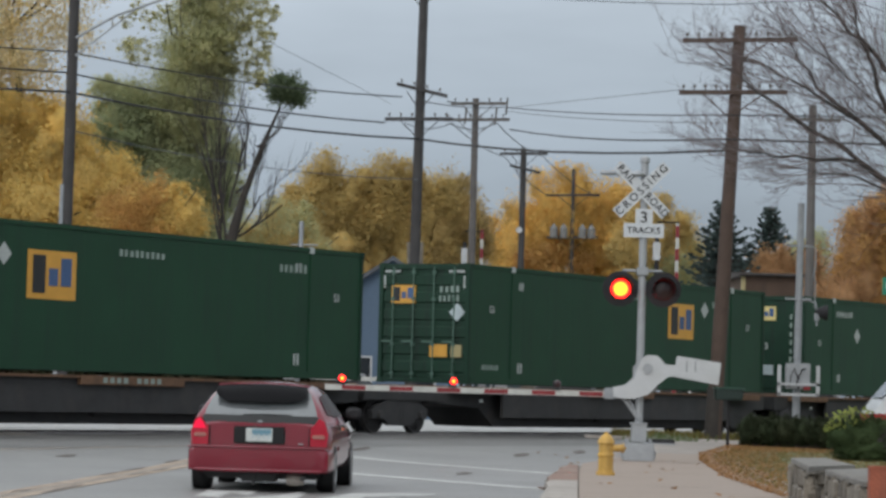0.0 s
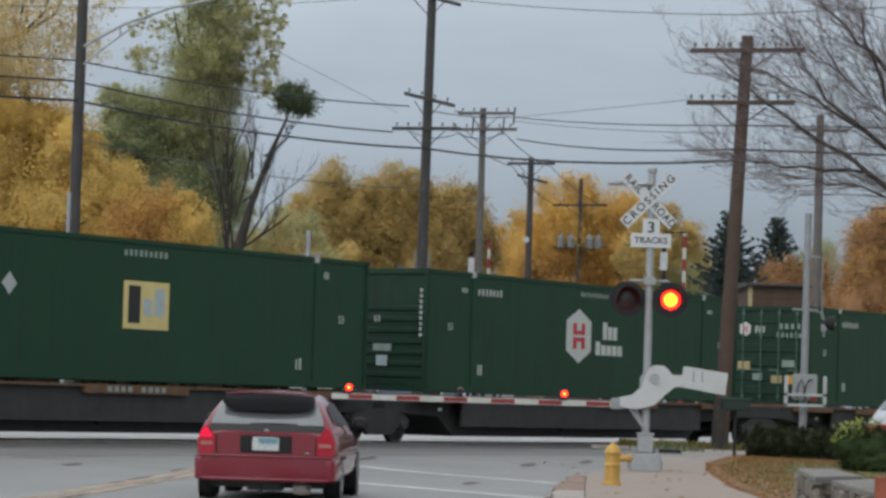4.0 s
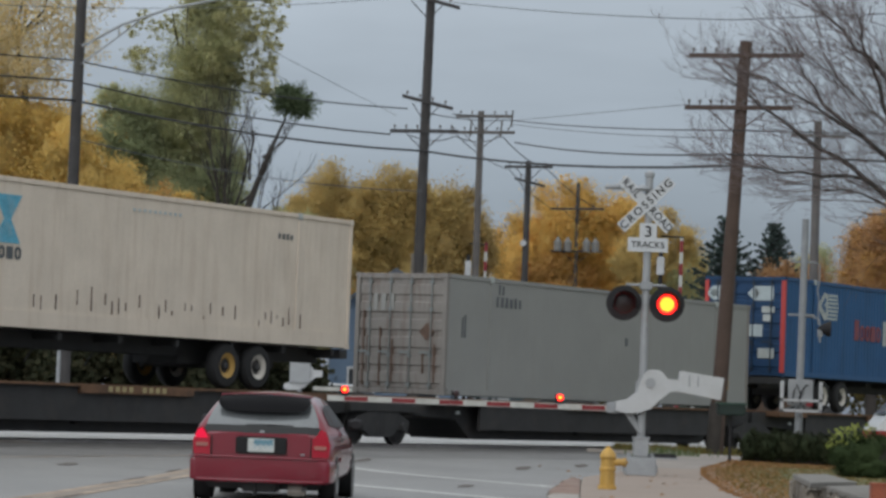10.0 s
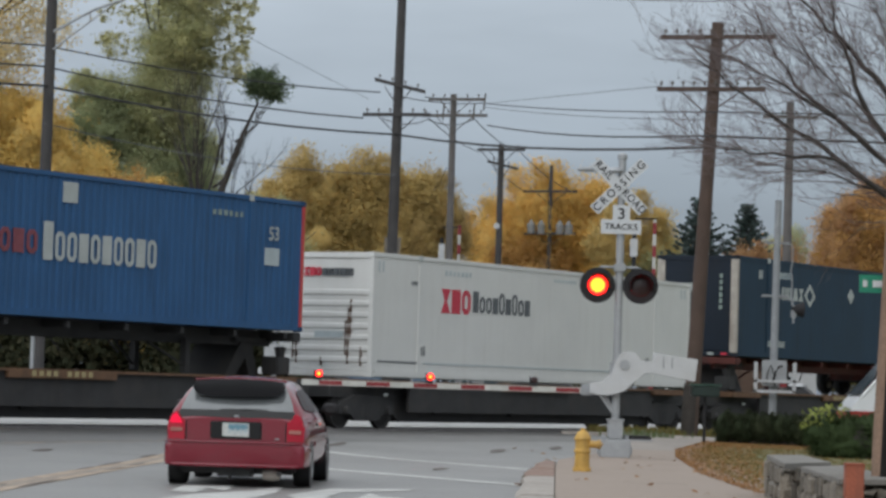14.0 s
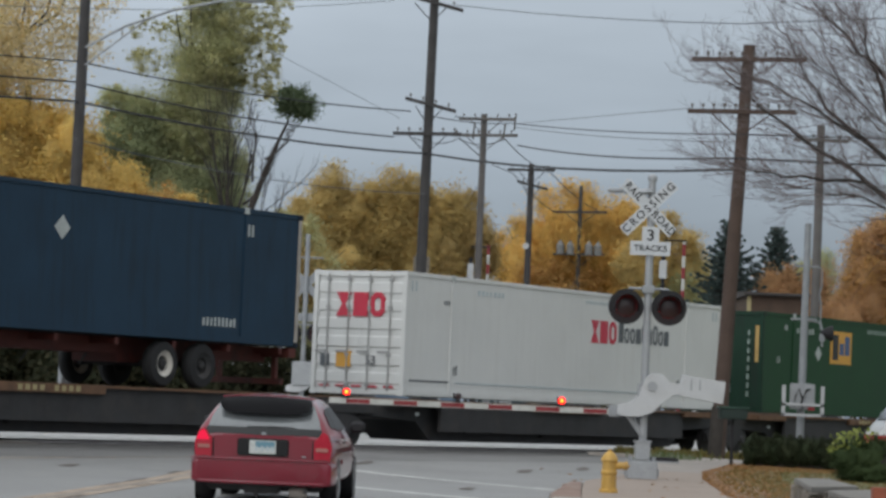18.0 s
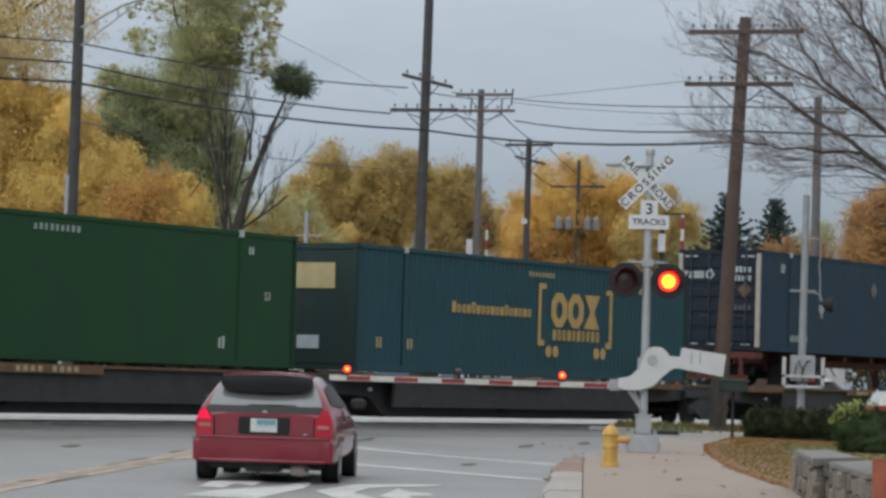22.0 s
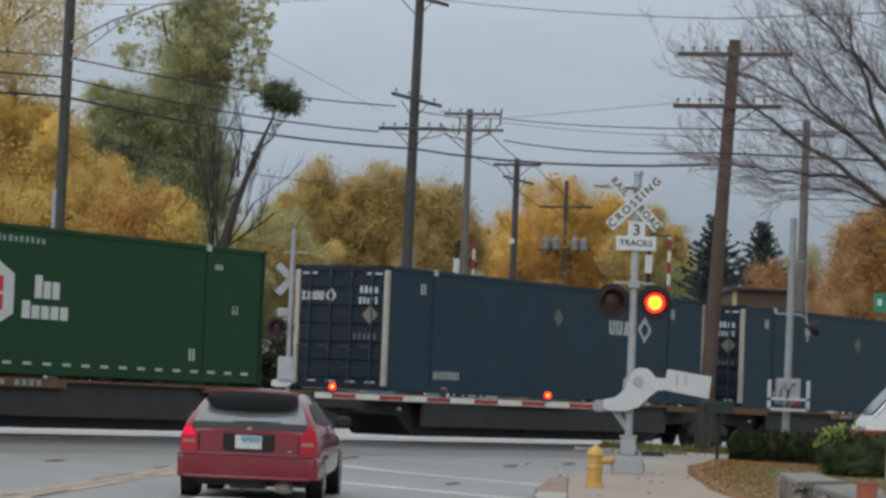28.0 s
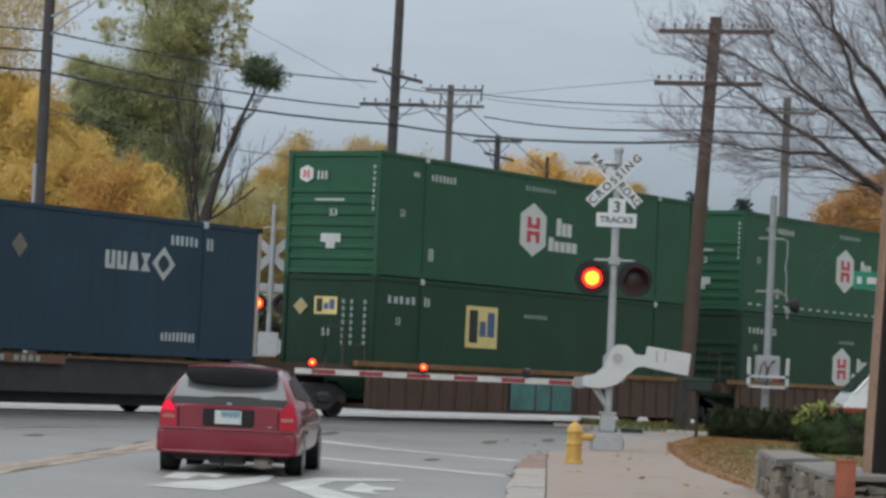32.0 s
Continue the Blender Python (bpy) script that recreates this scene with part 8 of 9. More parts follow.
def tufts(name, count, place, tall, material, label, seed, lift=0.02):
    rnd = np.random.RandomState(seed)
    v, f = [], []
    for k in range(count):
        x, y = place(rnd)
        z = height(x, y) + lift
        a, h = rnd.uniform(0, 6.28), tall * rnd.uniform(0.4, 1.2)
        dx, dy = 0.03 * math.cos(a), 0.03 * math.sin(a)
        n = len(v)
        v += [(x - dx, y - dy, z), (x + dx, y + dy, z), (x + rnd.uniform(-0.08, 0.08), y + rnd.uniform(-0.08, 0.08), z + h)]
        f.append((n, n + 1, n + 2))
    me = bpy.data.meshes.new(name)
    me.from_pydata(v, [], f)
    me.materials.append(M[material])
    return tagged(part(name, me, material), label, "grass", kind="stuff")


tufts("grass_tufts", 22000, lambda r: (lambda y: (bank_left(y) + 0.15 + 6 * r.uniform(), y))(r.uniform(36, 68)), 0.045, "blade", "tufts of yellowed grass on the bank", 6, 0.1)
tufts("verge_weeds", 3000, lambda r: (4.9 + 7 * r.uniform() ** 1.5, r.uniform(73.5, 77.5)), 0.2, "blade", "weeds and grass along the track edge", 7)
tufts("weed_clump", 260, lambda r: (5.75 + 0.42 * r.normal(), 70.2 + 0.5 * r.normal()), 0.22, "weed", "pale green weeds growing beside the mast", 8, 0.03)
cover = thing("junction_cover", "dark low metal cover lying beside the signal foundation", "metal cover", pose(5.3, 66.6, height(5.3, 66.6) + 0.1))
part("plate", Geo().box(-0.3, 0.3, -0.35, 0.35, 0.0, 0.1, 0.02), "lamp_black", cover)
part("rim", Geo().box(-0.33, 0.33, -0.38, 0.38, -0.05, 0.02, 0.01), "galv", cover)
verge = Geo()
verge.add([(x, y, height(x, y) + z) for x, y, z in ((5.6, 72.5, 0.02), (14, 74, 0.02), (16, 79.5, 0.05), (5.9, 76.5, 0.05))], [(0, 1, 2, 3)])
tagged(part("verge", verge, "grass"), "grass verge beside the tracks", "verge", kind="structure")
kerb2 = Geo().add([(x, y, height(x, y) + z) for x, y, z in ((3.9, 72.0, 0.02), (14, 73.4, 0.02), (14, 73.4, 0.12), (3.9, 72.0, 0.1), (3.9, 72.3, 0.02), (14, 73.7, 0.02), (14, 73.7, 0.12), (3.9, 72.3, 0.1))], [(0, 1, 2, 3), (4, 7, 6, 5), (3, 2, 6, 7), (0, 3, 7, 4)])
tagged(part("verge_edging", kerb2, "curb"), "low concrete edging of the verge", "edging", kind="structure")

# White van beyond the bush, nose towards the road.
van = thing("parked_van", "white van with red lower band parked beyond the bush", "van", pose(9.82, 64.6, -0.06))
vp = [(0.0, 0.4), (-0.03, 0.95), (0.0, 1.12), (0.14, 1.3), (0.85, 2.12), (1.15, 2.28), (5.0, 2.3), (5.1, 0.4)]
part("body", Geo().prism(vp, 0.0, 1.9), "vehicle_white", van)
part("red_band", Geo().box(-0.036, 5.11, -0.012, 1.912, 0.72, 1.05, 0.01), "vehicle_red", van)
part("windscreen", Geo().add([(0.2, 0.15, 1.4), (0.2, 1.75, 1.4), (0.82, 1.7, 2.1), (0.82, 0.2, 2.1)], [(0, 1, 2, 3)]), "window", van, m=Matrix.Translation((-0.02, 0, 0.012)))
part("side_window", Geo().add([(0.5, -0.008, 1.42), (1.5, -0.008, 1.42), (1.5, -0.008, 2.0), (1.0, -0.008, 2.0)], [(0, 1, 2, 3)]), "window", van)
part("pillar", Geo().tube((0.22, -0.01, 1.36), (0.86, -0.01, 2.1), 0.03, n=6), "vehicle_white", van)
part("door_line", Geo().box(1.6, 1.63, -0.008, 0.0, 0.6, 2.1), "d_grey", van)
for x in (0.85, 4.2):
    part("wheel", Geo().lathe([(0.15, -0.02), (0.31, -0.02), (0.33, 0.02), (0.33, 0.2), (0.15, 0.22)], (x, 0.0, 0.33), 20, "y"), "rubber", van)
part("headlamp", Geo().box(-0.045, 0.02, 0.1, 0.4, 0.8, 0.98, 0.02), "chrome", van)


# ---- beyond the tracks ----
def house(label, x0, x1, y0, y1, wall_h, ridge, wall_mat, seed):
    ob = thing("house", label, "house", pose(x0, y0, height(x0, y0) - 0.05))
    w, d = x1 - x0, y1 - y0
    part("wall", Geo().prism([(0, 0), (w, 0), (w, wall_h), (0, wall_h)], 0, d), wall_mat, ob)
    part("gable", Geo().prism([(0, wall_h), (w, wall_h), (w / 2, ridge - 0.1)], 0.05, d - 0.05), wall_mat, ob)
    for s in (0, 1):
        o = [(-0.4, wall_h - 0.25), (w / 2, ridge), (w / 2, ridge - 0.16), (-0.4, wall_h - 0.41)]
        part("roof", Geo().prism([(a if s == 0 else w - a, b) for a, b in o], -0.4, d + 0.4), "roof", ob)
    n = max(2, int(w / 2.4))
    for k in range(n):
        cx = w * (k + 0.5) / n
        win = part("window", Geo().box(cx - 0.5, cx + 0.5, -0.05, 0.02, 1.0, 2.3), "white", ob)
        part("pane", Geo().box(cx - 0.43, cx + 0.43, -0.06, -0.04, 1.07, 2.23), "window", win)
    for k in range(int(wall_h / 0.2)):
        part("siding_board", cached(("board", round(w, 1), wall_mat), lambda: Geo().box(0, w, -0.02, 0.0, 0, 0.17).mesh("siding_board", wall_mat)), wall_mat, ob, m=Matrix.Translation((0, 0, 0.02 + 0.2 * k)))
    part("chimney", Geo().box(w * 0.6, w * 0.6 + 0.6, d * 0.4, d * 0.4 + 0.6, ridge - 1.2, ridge + 0.7), "stone", ob)
    return ob


house("low house with blue-grey siding and grey shingle roof", -3.6, 1.0, 106, 114, 4.4, 5.9, "wall_blue", 1)
house("white-sided house seen under the passing train", -12.5, -5.5, 118, 126, 3.0, 5.0, "wall_white", 2)
house("white-sided house far along the street", 14, 21, 150, 158, 3.4, 5.6, "wall_white", 3)



def brown_house(x0, x1, y0, y1, wall_h):
    """A plain dark-sided house, eaves towards the tracks, with a pale corner board."""
    ob = thing("house", "dark brown board-sided house with pale corner trim beyond the tracks", "house", pose(x0, y0, height(x0, y0) - 0.05))
    w, d = x1 - x0, y1 - y0
    part("wall", Geo().box(0, w, 0, d, 0, wall_h), "wall_brown", ob)
    part("roof", Geo().prism([(-0.25, wall_h - 0.02), (d / 2, wall_h + 0.1), (d + 0.25, wall_h - 0.02), (d + 0.25, wall_h - 0.14), (-0.25, wall_h - 0.14)], -0.15, w + 0.15, lambda a, b, c_: (c_, a, b)), "roof_dark", ob)
    part("corner_board", Geo().box(-0.03, 0.12, -0.035, 0.1, 0, wall_h - 0.15), "d_tan", ob, "tan corner board")
    part("gutter", Geo().tube((-0.15, -0.3, wall_h - 0.08), (w + 0.15, -0.3, wall_h - 0.08), 0.05, n=8), "roof_dark", ob)
    board = Geo().box(0.13, w, -0.02, 0.0, 0, 0.17).mesh("siding_board", "wall_brown")
    for k in range(int((wall_h - 0.2) / 0.2)):
        part("siding_board", board, "wall_brown", ob, m=Matrix.Translation((0, 0, 0.02 + 0.2 * k)))
    return ob


brown_house(12.1, 14.3, 114, 119, 6.0)


def porch_house(x0, y0):
    """A low building: a teal-sided porch with white door and posts, and a tan wing."""
    ob = thing("house", "low teal and tan house, white door, beyond the tracks", "house", pose(x0, y0, height(x0, y0) - 0.05))
    part("wall", Geo().box(0, 1.75, 0, 5, 0, 3.1), "wall_teal", ob)
    part("wall", Geo().box(1.75, 3.9, -0.25, 5, 0, 3.1), "wall_tan", ob, "tan stucco wing")
    board = Geo().box(0, 1.74, -0.02, 0.0, 0, 0.17).mesh("siding_board", "wall_teal")
    for k in range(15):
        part("siding_board", board, "wall_teal", ob, m=Matrix.Translation((0, 0, 0.02 + 0.2 * k)))
    door = part("door", Geo().box(0.76, 1.22, -0.07, 0.01, 0.05, 2.2, 0.01), "wall_white", ob, "white panelled door")
    part("door_panel", Geo().box(0.84, 0.97, -0.085, -0.07, 1.2, 2.05, 0.005), "wall_white", door)
    part("door_panel", Geo().box(1.01, 1.14, -0.085, -0.07, 1.2, 2.05, 0.005), "wall_white", door)
    part("board_panel", Geo().box(0.12, 0.4, -0.06, 0.01, 0.9, 2.15, 0.01), "wall_white", ob)
    for x in (0.6, 1.36, 1.68):
        part("porch_post", Geo().box(x - 0.04, x + 0.04, -0.65, -0.57, 0, 3.0, 0.005), "wall_white" if x < 1 else "d_grey", ob)
    part("roof", Geo().prism([(-0.8, 3.0), (5.2, 3.25), (5.2, 3.4), (-0.8, 3.12)], -0.2, 4.1, lambda a, b, c_: (c_, a, b)), "roof_dark", ob)
    return ob


porch_house(1.85, 112)


def far_car(x, y, turn, paint, label):
    ob = thing("parked_car", label, "car", pose(x, y, height(x, y), 0, 0, turn), group="cars beyond the tracks")
    part("body", loft([(0.0, 0.75, 0.4, 0.8), (0.15, 0.86, 0.3, 0.95), (1.5, 0.9, 0.25, 1.0), (3.4, 0.88, 0.28, 0.95), (4.3, 0.75, 0.35, 0.75)], 20, 4.5), paint, ob)
    part("cabin", loft([(0.3, 0.62, 0.85, 1.1), (0.8, 0.68, 0.85, 1.5), (2.0, 0.68, 0.85, 1.55), (3.1, 0.62, 0.85, 1.05)], 20, 4.0), "tint", ob)
    part("roof", loft([(0.8, 0.58, 1.46, 1.56), (1.9, 0.6, 1.5, 1.6), (2.2, 0.5, 1.46, 1.55)], 16, 3.0), paint, ob)
    for s in (-1, 1):
        for yy in (0.85, 3.4):
            part("wheel", Geo().lathe([(0.1, -0.1), (0.3, -0.1), (0.32, 0.0), (0.3, 0.1), (0.1, 0.1)], (s * 0.8, yy, 0.32), 16, "x"), "rubber", ob)
    return ob


far_car(6.4, 103, 80, "vehicle_white", "white car waiting beyond the tracks")
far_car(-1.5, 99, 70, "vehicle_white", "white car standing beyond the tracks")
far_car(15.5, 108, 75, "vehicle_white", "pale car waiting down the street")

# Raised striped arms at the far side of the crossing.
for x, y, z0, z1 in ((8.8, 105, 3.9, 7.3), (2.2, 125, 4.5, 7.9)):
    ob = thing("raised_gate", "red and white striped gate arm standing upright", "gate", pose(x, y, height(x, y)))
    part("post", Geo().tube((-0.72, 0, 0), (-0.72, 0, z1 - 0.5), 0.08, n=10), "lamp_black", ob)
    part("cross_bar", Geo().box(-0.72, 0.08, -0.03, 0.03, z1 - 0.05, z1), "lamp_black", ob)
    part("box", Geo().box(-0.86, -0.6, -0.15, 0.1, z1 - 1.4, z1 - 0.75, 0.02), "white", ob)
    ar = part("gate_arm", Geo().box(-0.06, 0.06, -0.02, 0.02, 0.9, z1), "gate_white", ob)
    k = 1.0
    while k < z1 - 0.3:
        part("red_stripe", Geo().box(-0.066, 0.066, -0.026, 0.026, k, k + 0.4), "gate_red", ar)
        k += 0.82

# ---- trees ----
# The maple's upper leaves are paler still, with the haze in their colour.
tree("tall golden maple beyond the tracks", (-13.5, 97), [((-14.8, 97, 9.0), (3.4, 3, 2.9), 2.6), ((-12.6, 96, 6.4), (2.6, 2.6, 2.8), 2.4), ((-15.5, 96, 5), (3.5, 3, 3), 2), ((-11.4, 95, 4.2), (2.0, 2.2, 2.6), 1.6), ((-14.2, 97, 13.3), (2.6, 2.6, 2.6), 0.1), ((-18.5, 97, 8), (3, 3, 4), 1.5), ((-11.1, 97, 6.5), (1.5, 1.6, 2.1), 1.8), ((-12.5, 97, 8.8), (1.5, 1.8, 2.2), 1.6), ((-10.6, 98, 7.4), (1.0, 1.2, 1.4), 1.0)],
     38000, 0.2, "leaf_gold", 51, 0.4, extra=(("leaf_gold_hazed", [((-13.6, 96, 13.4), (3.0, 2.6, 2.6), 1), ((-15.5, 96, 11), (2.4, 2.4, 2), 1)], 5000),))
tree("small orange tree beyond the tracks", (-8.7, 93), [((-9.3, 93, 4.4), (1.2, 1.3, 2.4), 2), ((-8.0, 93, 4.0), (1.0, 1.2, 2.2), 1.5), ((-9.6, 93, 6.4), (0.7, 0.8, 1.0), 0.6), ((-7.7, 93, 6.1), (0.8, 1.0, 1.4), 1.2), ((-8.6, 93, 5.7), (0.9, 1.0, 1.5), 1.2)], 12000, 0.16, "leaf_gold", 52, 0.16, extra=(("leaf_orange", [((-9.2, 92.5, 5), (1.3, 1.2, 2.4), 1)], 4000),))
tall_green = [((-9.0, 108, 11.8), (1.6, 1.8, 2.4), 2.6), ((-9.3, 108, 9.2), (1.9, 1.9, 2.4), 2.6), ((-11.2, 108, 11.2), (1.3, 1.4, 1.3), 1.2), ((-10.4, 108, 10.2), (1.3, 1.4, 1.7), 1.3),
              ((-8.9, 108, 14.2), (1.4, 1.5, 1.7), 1.0), ((-9.2, 107, 6.4), (2.2, 2.3, 2.4), 2), ((-7.7, 108, 8.6), (0.8, 1.1, 2.2), 0.9), ((-8.2, 108, 16.3), (1.2, 1.2, 1.4), 0.4)]
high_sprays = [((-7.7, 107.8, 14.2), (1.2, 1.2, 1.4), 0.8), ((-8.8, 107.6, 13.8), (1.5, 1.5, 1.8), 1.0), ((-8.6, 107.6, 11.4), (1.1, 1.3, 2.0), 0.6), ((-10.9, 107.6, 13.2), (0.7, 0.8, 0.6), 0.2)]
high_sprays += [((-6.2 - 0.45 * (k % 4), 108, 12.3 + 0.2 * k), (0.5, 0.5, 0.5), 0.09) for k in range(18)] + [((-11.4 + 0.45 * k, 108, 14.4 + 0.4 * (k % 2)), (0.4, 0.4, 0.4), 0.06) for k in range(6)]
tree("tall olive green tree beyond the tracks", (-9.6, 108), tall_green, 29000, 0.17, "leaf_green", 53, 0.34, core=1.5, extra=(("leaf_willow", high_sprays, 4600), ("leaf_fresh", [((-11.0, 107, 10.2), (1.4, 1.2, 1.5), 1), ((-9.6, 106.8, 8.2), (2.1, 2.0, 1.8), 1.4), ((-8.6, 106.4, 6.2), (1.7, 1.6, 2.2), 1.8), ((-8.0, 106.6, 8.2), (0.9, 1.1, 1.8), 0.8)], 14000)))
dead = thing("tree", "half-dead dark tree with bare twigs and one green clump", "tree", pose(-7.4, 101, 0.0), group="autumn trees")
part("trunk", Geo().path([(0.2, 0, -0.3), (0.3, 0, 3), (0.45, 0, 5.6), (0.95, 0, 7.6), (1.6, 0, 9.5), (2.15, 0, 10.8)], [0.36, 0.3, 0.23, 0.13, 0.08, 0.04], 10), "bark", dead)
g = Geo()
r_ = random.Random(14)
for p, w, ln in (((0.2, 0, 6.2), (-0.2, 0, 1), 2.8), ((0.15, 0, 5.8), (0.15, 0.2, 1), 3.4), ((0.7, 0, 7.8), (0.7, 0.1, 0.6), 1.6), ((1.0, 0, 8.6), (0.0, 0, 1), 1.7), ((0.2, 0, 6.0), (0.9, 0, 0.45), 2.6), ((0.05, 0, 5.4), (0.6, 0, 0.7), 2.8), ((0.2, 0, 6.3), (-0.05, 0.1, 1), 3.2), ((1.4, 0, 9.4), (0.9, 0, 0.5), 1.0), ((0.5, 0, 7.3), (0.3, 0, 1), 2.4), ((0.4, 0, 5.2), (-0.1, -0.1, 1), 4.4), ((0.45, 0, 5.6), (0.05, 0.1, 1), 4.2)):
    limb_tree(g, p, w, ln, 0.05, 3, r_, 0.13, 3, 0.6, 0.25)
part("limb", g, "bark", dead)
cloud_part("crown", [((2.35, 0, 11.35), (0.5, 0.5, 0.42), 2), ((2.7, 0, 11.2), (0.34, 0.4, 0.34), 1), ((2.15, 0, 11.6), (0.36, 0.3, 0.3), 1)], 4200, 0.085, "leaf_mistletoe", dead, 54, spread=0.75)
g = Geo()
for k in range(110):
    a, b = r_.uniform(0, 6.28), r_.uniform(-0.7, 1.2)
    d = Vector((math.cos(a) * math.cos(b), math.sin(a) * math.cos(b), math.sin(b)))
    g.path([Vector((2.3, 0, 11.0)), Vector((2.38, 0, 11.25)) + d * 0.4, Vector((2.4, 0, 11.3)) + d * r_.uniform(0.65, 0.98) * Vector((1.0, 1, 0.85)).length / 1.65], [0.02, 0.016, 0.012], 3)
part("sprig", g, "leaf_mistletoe", dead)
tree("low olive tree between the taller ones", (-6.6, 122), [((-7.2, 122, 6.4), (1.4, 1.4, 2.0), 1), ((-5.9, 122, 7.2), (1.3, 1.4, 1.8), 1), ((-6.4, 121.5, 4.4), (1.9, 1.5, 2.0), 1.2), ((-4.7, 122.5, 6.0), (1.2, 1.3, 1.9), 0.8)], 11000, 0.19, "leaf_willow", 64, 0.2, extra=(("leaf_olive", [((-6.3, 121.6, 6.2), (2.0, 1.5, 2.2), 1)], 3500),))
tree("yellow-olive tree in the middle distance", (-5.6, 140), [((-5.2, 140, 9.3), (2.0, 2, 2.6), 2), ((-6.6, 140, 7), (1.8, 1.8, 2.6), 1.6), ((-4.4, 139, 6), (2.2, 2, 2.8), 2), ((-8.4, 139, 4.8), (1.8, 1.8, 2.2), 1.4), ((-3.7, 140, 9.4), (1.5, 1.8, 2.3), 1.6), ((-6.9, 140, 8.6), (1.2, 1.5, 1.9), 1.1)], 18000, 0.22, "leaf_olive", 55, 0.3, extra=(("leaf_olive", [((-5.4, 139.5, 9.2), (2.0, 1.9, 2.4), 1)], 4500),))
tree("broad golden-brown tree in the middle distance", (-1.8, 141), [((-2.2, 141, 9.4), (2.1, 2, 2.7), 2), ((-3.4, 140, 7.4), (1.5, 1.6, 2.2), 1.2), ((-0.9, 140, 7), (2.0, 2, 3), 2), ((-2.8, 139, 4.8), (2, 2, 2.2), 1.6), ((-0.8, 141, 9.5), (1.5, 1.7, 2.3), 1.6)], 17000, 0.22, "leaf_olive", 56, 0.3, extra=(("leaf_orange", [((-3.6, 138.6, 5.8), (1.4, 1.2, 1.5), 1)], 3200), ("leaf_olive", [((-2.0, 140, 9.6), (2.0, 1.9, 2.4), 1)], 4000)))
tree("brown-olive tree in the middle distance", (1.0, 142), [((0.5, 142, 9.6), (1.7, 1.8, 2.7), 2), ((1.6, 141, 7.4), (1.4, 1.5, 2.5), 1.4), ((0.2, 140, 6.2), (1.7, 1.8, 2.6), 1.6), ((2.2, 141, 5), (1.3, 1.4, 2), 1), ((1.9, 141, 8.8), (1.0, 1.3, 1.8), 1.0)], 15000, 0.22, "leaf_brown", 57, 0.3, extra=(("leaf_olive", [((0.4, 141, 9.6), (1.7, 1.6, 2.3), 1)], 4000),))
tree("bright yellow maple beyond the poles", (6.2, 152), [((4.4, 152, 8.2), (1.7, 1.8, 3.0), 1.8), ((6.4, 152, 9.8), (1.9, 1.9, 3.2), 2.2), ((8.3, 152, 9.9), (1.7, 1.7, 3.1), 2.1), ((10.0, 152, 9.5), (1.5, 1.6, 3.0), 1.8), ((5.6, 150, 5), (2.6, 2, 2.8), 1.6), ((9.4, 151, 5.6), (1.3, 1.4, 2.2), 1)], 31000, 0.22, "leaf_amber", 58, 0.3, extra=(("leaf_orange", [((6.0, 150.5, 6.5), (3, 2, 3), 1)], 5000),))
tree("olive green tree behind the mast", (11.5, 142), [((10.4, 142, 8.2), (1.7, 1.6, 2.6), 2), ((12.0, 142, 7.2), (1.5, 1.4, 2.6), 1.3)], 10000, 0.2, "leaf_olive", 59, 0.22, extra=(("leaf_green", [((11.6, 141.5, 6), (1.8, 1.6, 2.4), 1)], 4000),))
tree("rust brown tree beyond the telegraph pole", (15.6, 136), [((15.5, 131.5, 5.9), (1.4, 1.4, 2.1), 1.6), ((16.8, 131.5, 5.7), (1.4, 1.4, 2.2), 1.4)], 9000, 0.2, "leaf_rust", 60, 0.22)
tree("green-gold tree beyond the tracks", (17.6, 141), [((17.8, 141, 7.2), (1.3, 1.4, 2.0), 1), ((17.2, 141, 5), (1.4, 1.4, 2), 1)], 6000, 0.2, "leaf_green", 61, 0.2)
tree("orange-brown tree at the street's end", (19.4, 130), [((19.2, 130, 7.4), (1.6, 1.7, 2.6), 2), ((20.8, 130, 8.4), (1.6, 1.6, 2.4), 1.5), ((18.2, 129, 5.2), (1.6, 1.5, 2.2), 1.2), ((22.5, 130, 7), (1.8, 1.8, 3), 1)], 13000, 0.2, "leaf_rust", 62, 0.26, extra=(("leaf_orange", [((19.8, 129.5, 7), (2.2, 1.6, 2.8), 1)], 4500),))
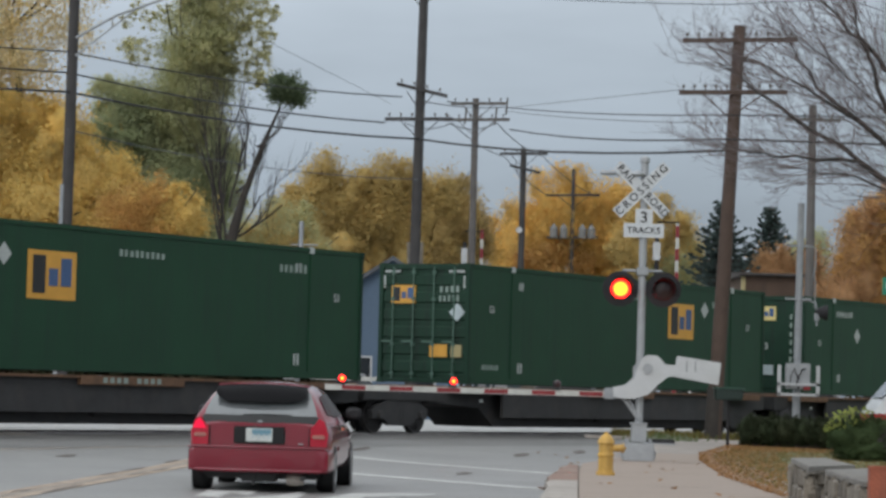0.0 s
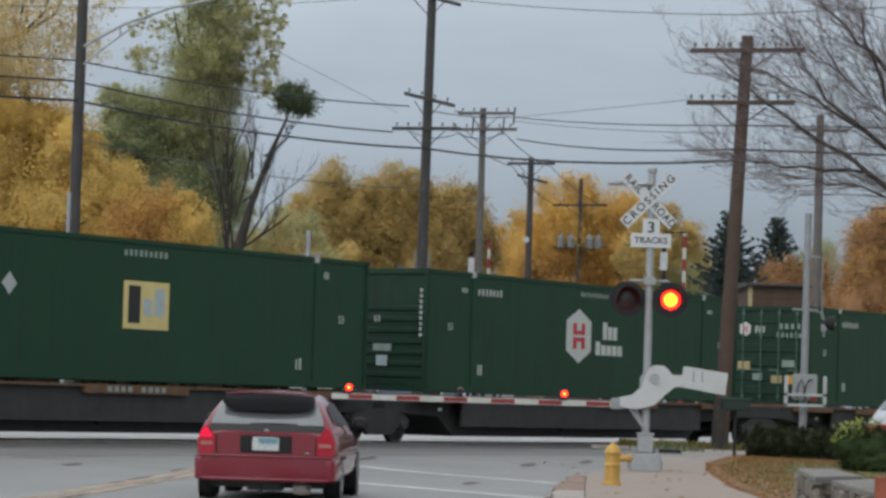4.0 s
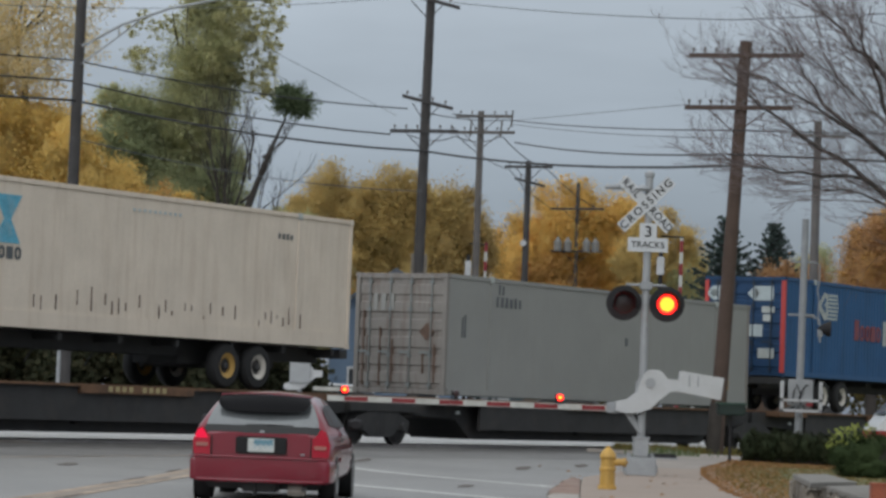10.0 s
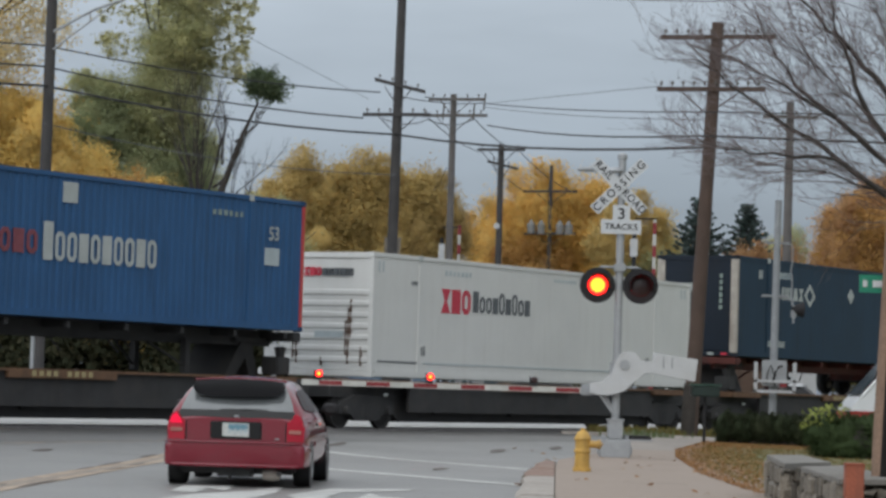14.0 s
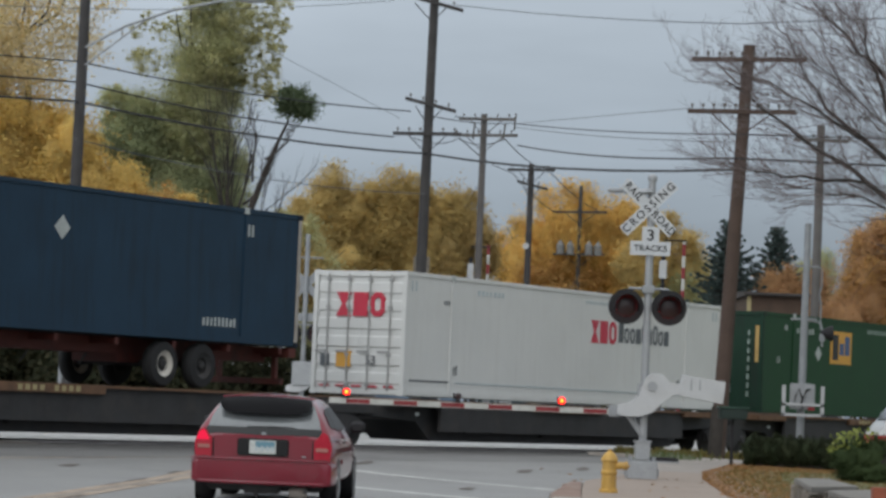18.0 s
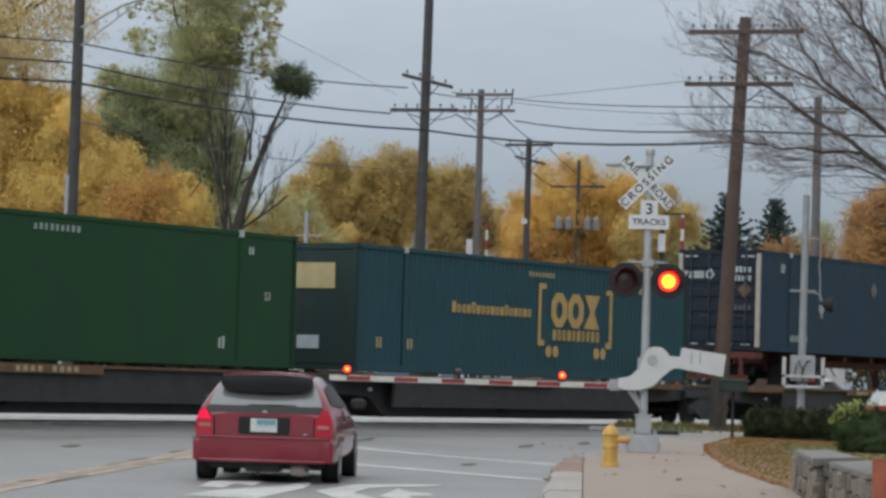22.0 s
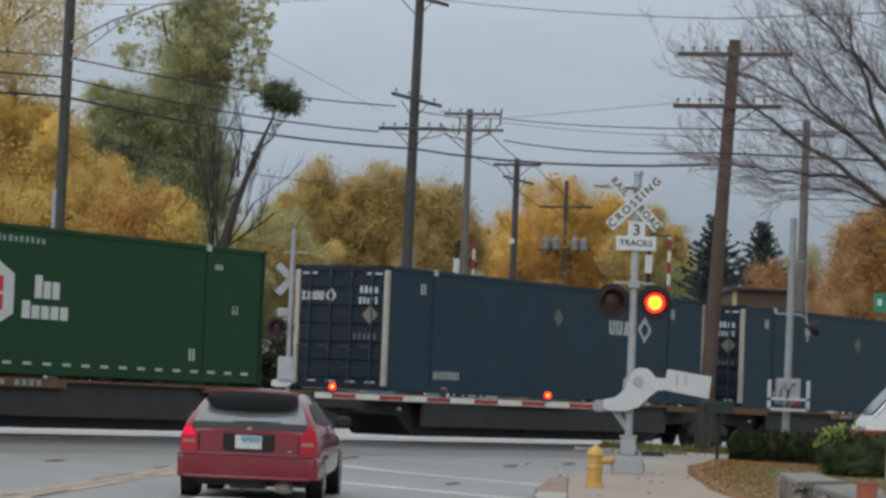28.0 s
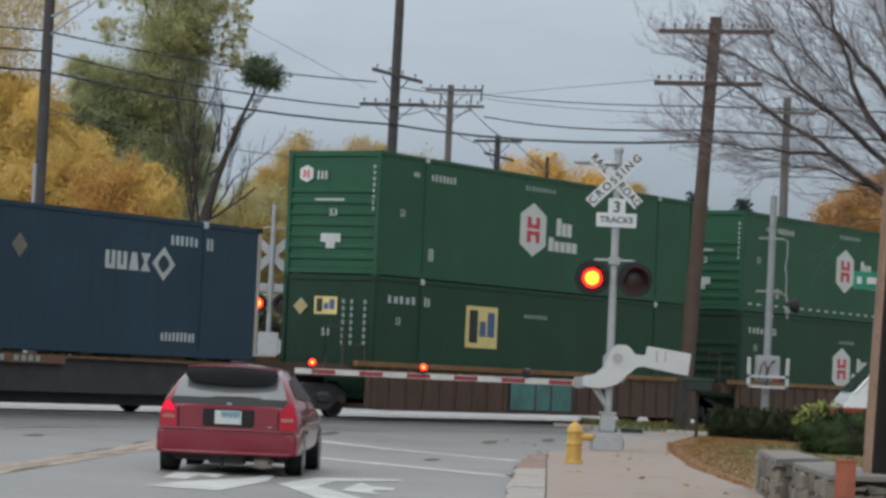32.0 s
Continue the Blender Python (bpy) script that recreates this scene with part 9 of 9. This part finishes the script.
def conifer(x, y, top, reach, seed):
    """A spruce: straight trunk, whorls of upswept boughs, needles hung along each bough."""
    ob = thing("conifer", "dark spruce with upswept boughs beyond the telegraph pole", "tree", pose(x, y, height(x, y)), group="dark conifers")
    part("trunk", Geo().tube((0, 0, -0.3), (0, 0, top), 0.16, 0.02, 8), "bark", ob)
    rr = random.Random(seed)
    boughs, sprays = Geo(), []
    z = 1.0
    while z < top - 0.1:
        u = (top - z) / top
        ln = reach * min(1.0, 0.1 + 1.9 * u) * rr.uniform(0.75, 1.1)
        for q in range(7):
            a = q * 2 * math.pi / 7 + rr.uniform(-0.35, 0.35) + z
            d = Vector((math.cos(a), math.sin(a), 0))
            rise = rr.uniform(0.12, 0.3) + 0.35 * max(0.0, 1 - u * 6)
            base = Vector((0, 0, z))
            tip = base + d * ln + Vector((0, 0, ln * rise))
            mid = base + d * ln * 0.55 + Vector((0, 0, ln * 0.02))
            boughs.path([base, mid, tip], [0.035, 0.025, 0.01], 4)
            for k in range(7):
                f = 0.2 + 0.8 * k / 6
                c = base.lerp(mid, f * 2) if f < 0.5 else mid.lerp(tip, f * 2 - 1)
                w = 0.05 + 0.09 * ln * (1 - 0.8 * f)
                sprays.append((tuple(c), (w, w, 0.06 + 0.1 * (1 - f)), w))
        z += 0.2 + 0.16 * u
    part("bough", boughs, "bark", ob)
    cloud_part("crown", sprays, 36000, 0.1, "leaf_conifer", ob, seed, clump=10, spread=0.5)
    return ob


conifer(13.1, 132, 9.95, 2.4, 71)
conifer(15.45, 134, 9.8, 2.4, 72)
conifer(13.5, 136, 8.8, 2.2, 73)

rows_b = []
for k in range(60):
    x = -40 + k * 1.5
    rows_b.append(((x, 172 + 6 * math.sin(k * 1.7), 2.5 + 1.4 * math.sin(k * 2.3) ** 2), (1.8, 2.0, 2.6 + math.sin(k * 0.9)), 1))
thick = cloud_part("far_thicket", rows_b, 46000, 0.3, "leaf_thicket", None, 81)
tagged(thick, "dark tangled thicket along the horizon", "thicket", kind="stuff")
# Low row added below the trees, their shade put into its leaf colour.
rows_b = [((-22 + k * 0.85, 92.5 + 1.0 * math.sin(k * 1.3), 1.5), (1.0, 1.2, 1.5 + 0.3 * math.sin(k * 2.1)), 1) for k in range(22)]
tagged(cloud_part("undergrowth", rows_b, 50000, 0.18, "leaf_dark", None, 82), "undergrowth coloured dark for the shade below the trees", "undergrowth", kind="stuff")

# Bare tree reaching in over the grass.
bare = thing("bare_tree", "leafless dark tree with spreading fine branches", "tree", pose(12.4, 62, 0))
part("trunk", Geo().path([(0, 0, -0.3), (0.05, 0, 1.5), (-0.05, 0, 3.0), (0.0, 0, 4.6)], [0.34, 0.28, 0.25, 0.2], 12), "bark_grey", bare)
r_ = random.Random(27)
LIMB_GUIDES = (((0, 4.0), (-2.8, 5.9), (-4.8, 7.2), (-6.4, 8.3)), ((0, 4.3), (-2.6, 6.5), (-4.3, 7.9), (-4.9, 8.8)), ((-3.6, 7.2), (-4.9, 8.0), (-5.9, 8.4)),
         ((0, 4.4), (-2.7, 7.1), (-3.3, 8.6), (-3.7, 9.8)), ((0, 4.6), (-2.6, 8.0), (-3.6, 9.1), (-4.4, 9.8)), ((0, 3.9), (-3.4, 6.3), (-5.2, 6.3), (-6.3, 6.55)), ((-1.5, 5.4), (-3.5, 5.95), (-4.9, 6.1)),
         ((0, 4.5), (-0.8, 7.5), (-1.6, 10.0)), ((0, 4.6), (1.5, 7.0), (2.2, 9.5)), ((-2.0, 6.4), (-3.2, 7.6), (-5.1, 9.2)), ((0, 4.6), (-1.0, 8.0), (-1.9, 9.8)), ((0, 4.2), (-2.2, 7.6), (-2.6, 10.3)), ((-1.0, 6.3), (-2.2, 8.2), (-3.0, 10.4)), ((0, 4.5), (0.2, 8.5), (-0.6, 10.6)))
for k, guide in enumerate(LIMB_GUIDES):
    g = Geo()
    pts = []
    for (x0, z0), (x1, z1) in zip(guide[:-1], guide[1:]):
        for q in range(4):
            pts.append(Vector((x0 + (x1 - x0) * q / 4 + r_.uniform(-0.05, 0.05), r_.uniform(-0.12, 0.12) + 0.25 * math.sin(k * 2.1) * len(pts) / 8, z0 + (z1 - z0) * q / 4 + r_.uniform(-0.06, 0.06))))
    pts.append(Vector((guide[-1][0], 0.2 * math.sin(k * 2.1), guide[-1][1])))
    thick = 0.042 if k in (2, 6, 9, 12) else 0.1 if k < 5 else 0.066
    n = len(pts)
    g.path(pts, [thick * (1 - 0.88 * (i / (n - 1)) ** 0.8) for i in range(n)], 7)
    part("limb", g, "bark", bare)
    g = Geo()
    for i in range(2, n):
        d = (pts[i] - pts[i - 1]).normalized()
        for _ in range(4):
            w = (d * 0.9 + Vector((r_.uniform(-1.0, 0.2), r_.uniform(-0.7, 0.7), r_.uniform(-0.6, 0.7)))).normalized()
            limb_tree(g, pts[i - 1].lerp(pts[i], r_.random()), w, r_.uniform(0.7, 1.7) * (1.2 - 0.4 * i / n), 0.01, 3, r_, 0.16, 2, 0.62, 0.05)
    part("twig", g, "twig", bare)


# ---- everything that moves ----
def motions():
    for ob, s, z in ROLLING:
        walk(ob, [(t, train_pose(s, z, t)) for t in TIMES])
    # Wheelsets roll without slipping; all in one place on their trucks share one set of keys.
    for sets in AXLES.values():
        first = sets[0]
        p = first.matrix_basis.translation.copy()
        rows = []
        for k in range(int(32 * 30) + 1):
            t = k / 30
            rows.append((t, pose(p.x, p.y, p.z, 0, -math.degrees(gone(t) / 0.42) % 360, 0)))
        walk(first, rows)
        for ob in sets[1:]:
            ob.rotation_mode = "QUATERNION"
            keys = ob.animation_data_create()
            keys.action = first.animation_data.action
            keys.action_slot = first.animation_data.action_slot
    # Flashing lamps: the lit face turns forward for about half of every 1.188 s, with a short dark moment at each change.
    for side, lamps in LAMPS.items():
        for lamp in lamps:
            on_gate = lamp.matrix_basis.translation.z < 2
            angle = 0.0 if side == "left" else 180.0
            rows = [(0.0, angle)]
            for k in range(54):
                to_lit = angle % 360 == 180
                f0 = round((0.184 + 0.594 * k - (0.06 if on_gate else 0.02 if to_lit else 0.1)) * 30)
                if f0 > 955:
                    break
                for j, part_turn in enumerate((0, 89, 178, 180) if to_lit or on_gate else (0, 2, 91, 180)):
                    rows.append(((f0 + j) / 30, angle + part_turn))
                angle += 180.0
            rows.append((32.0, angle))
            p = lamp.matrix_basis.translation.copy()
            walk(lamp, [(t, pose(p.x, p.y, p.z, 0, 0, a)) for t, a in rows])


motions()
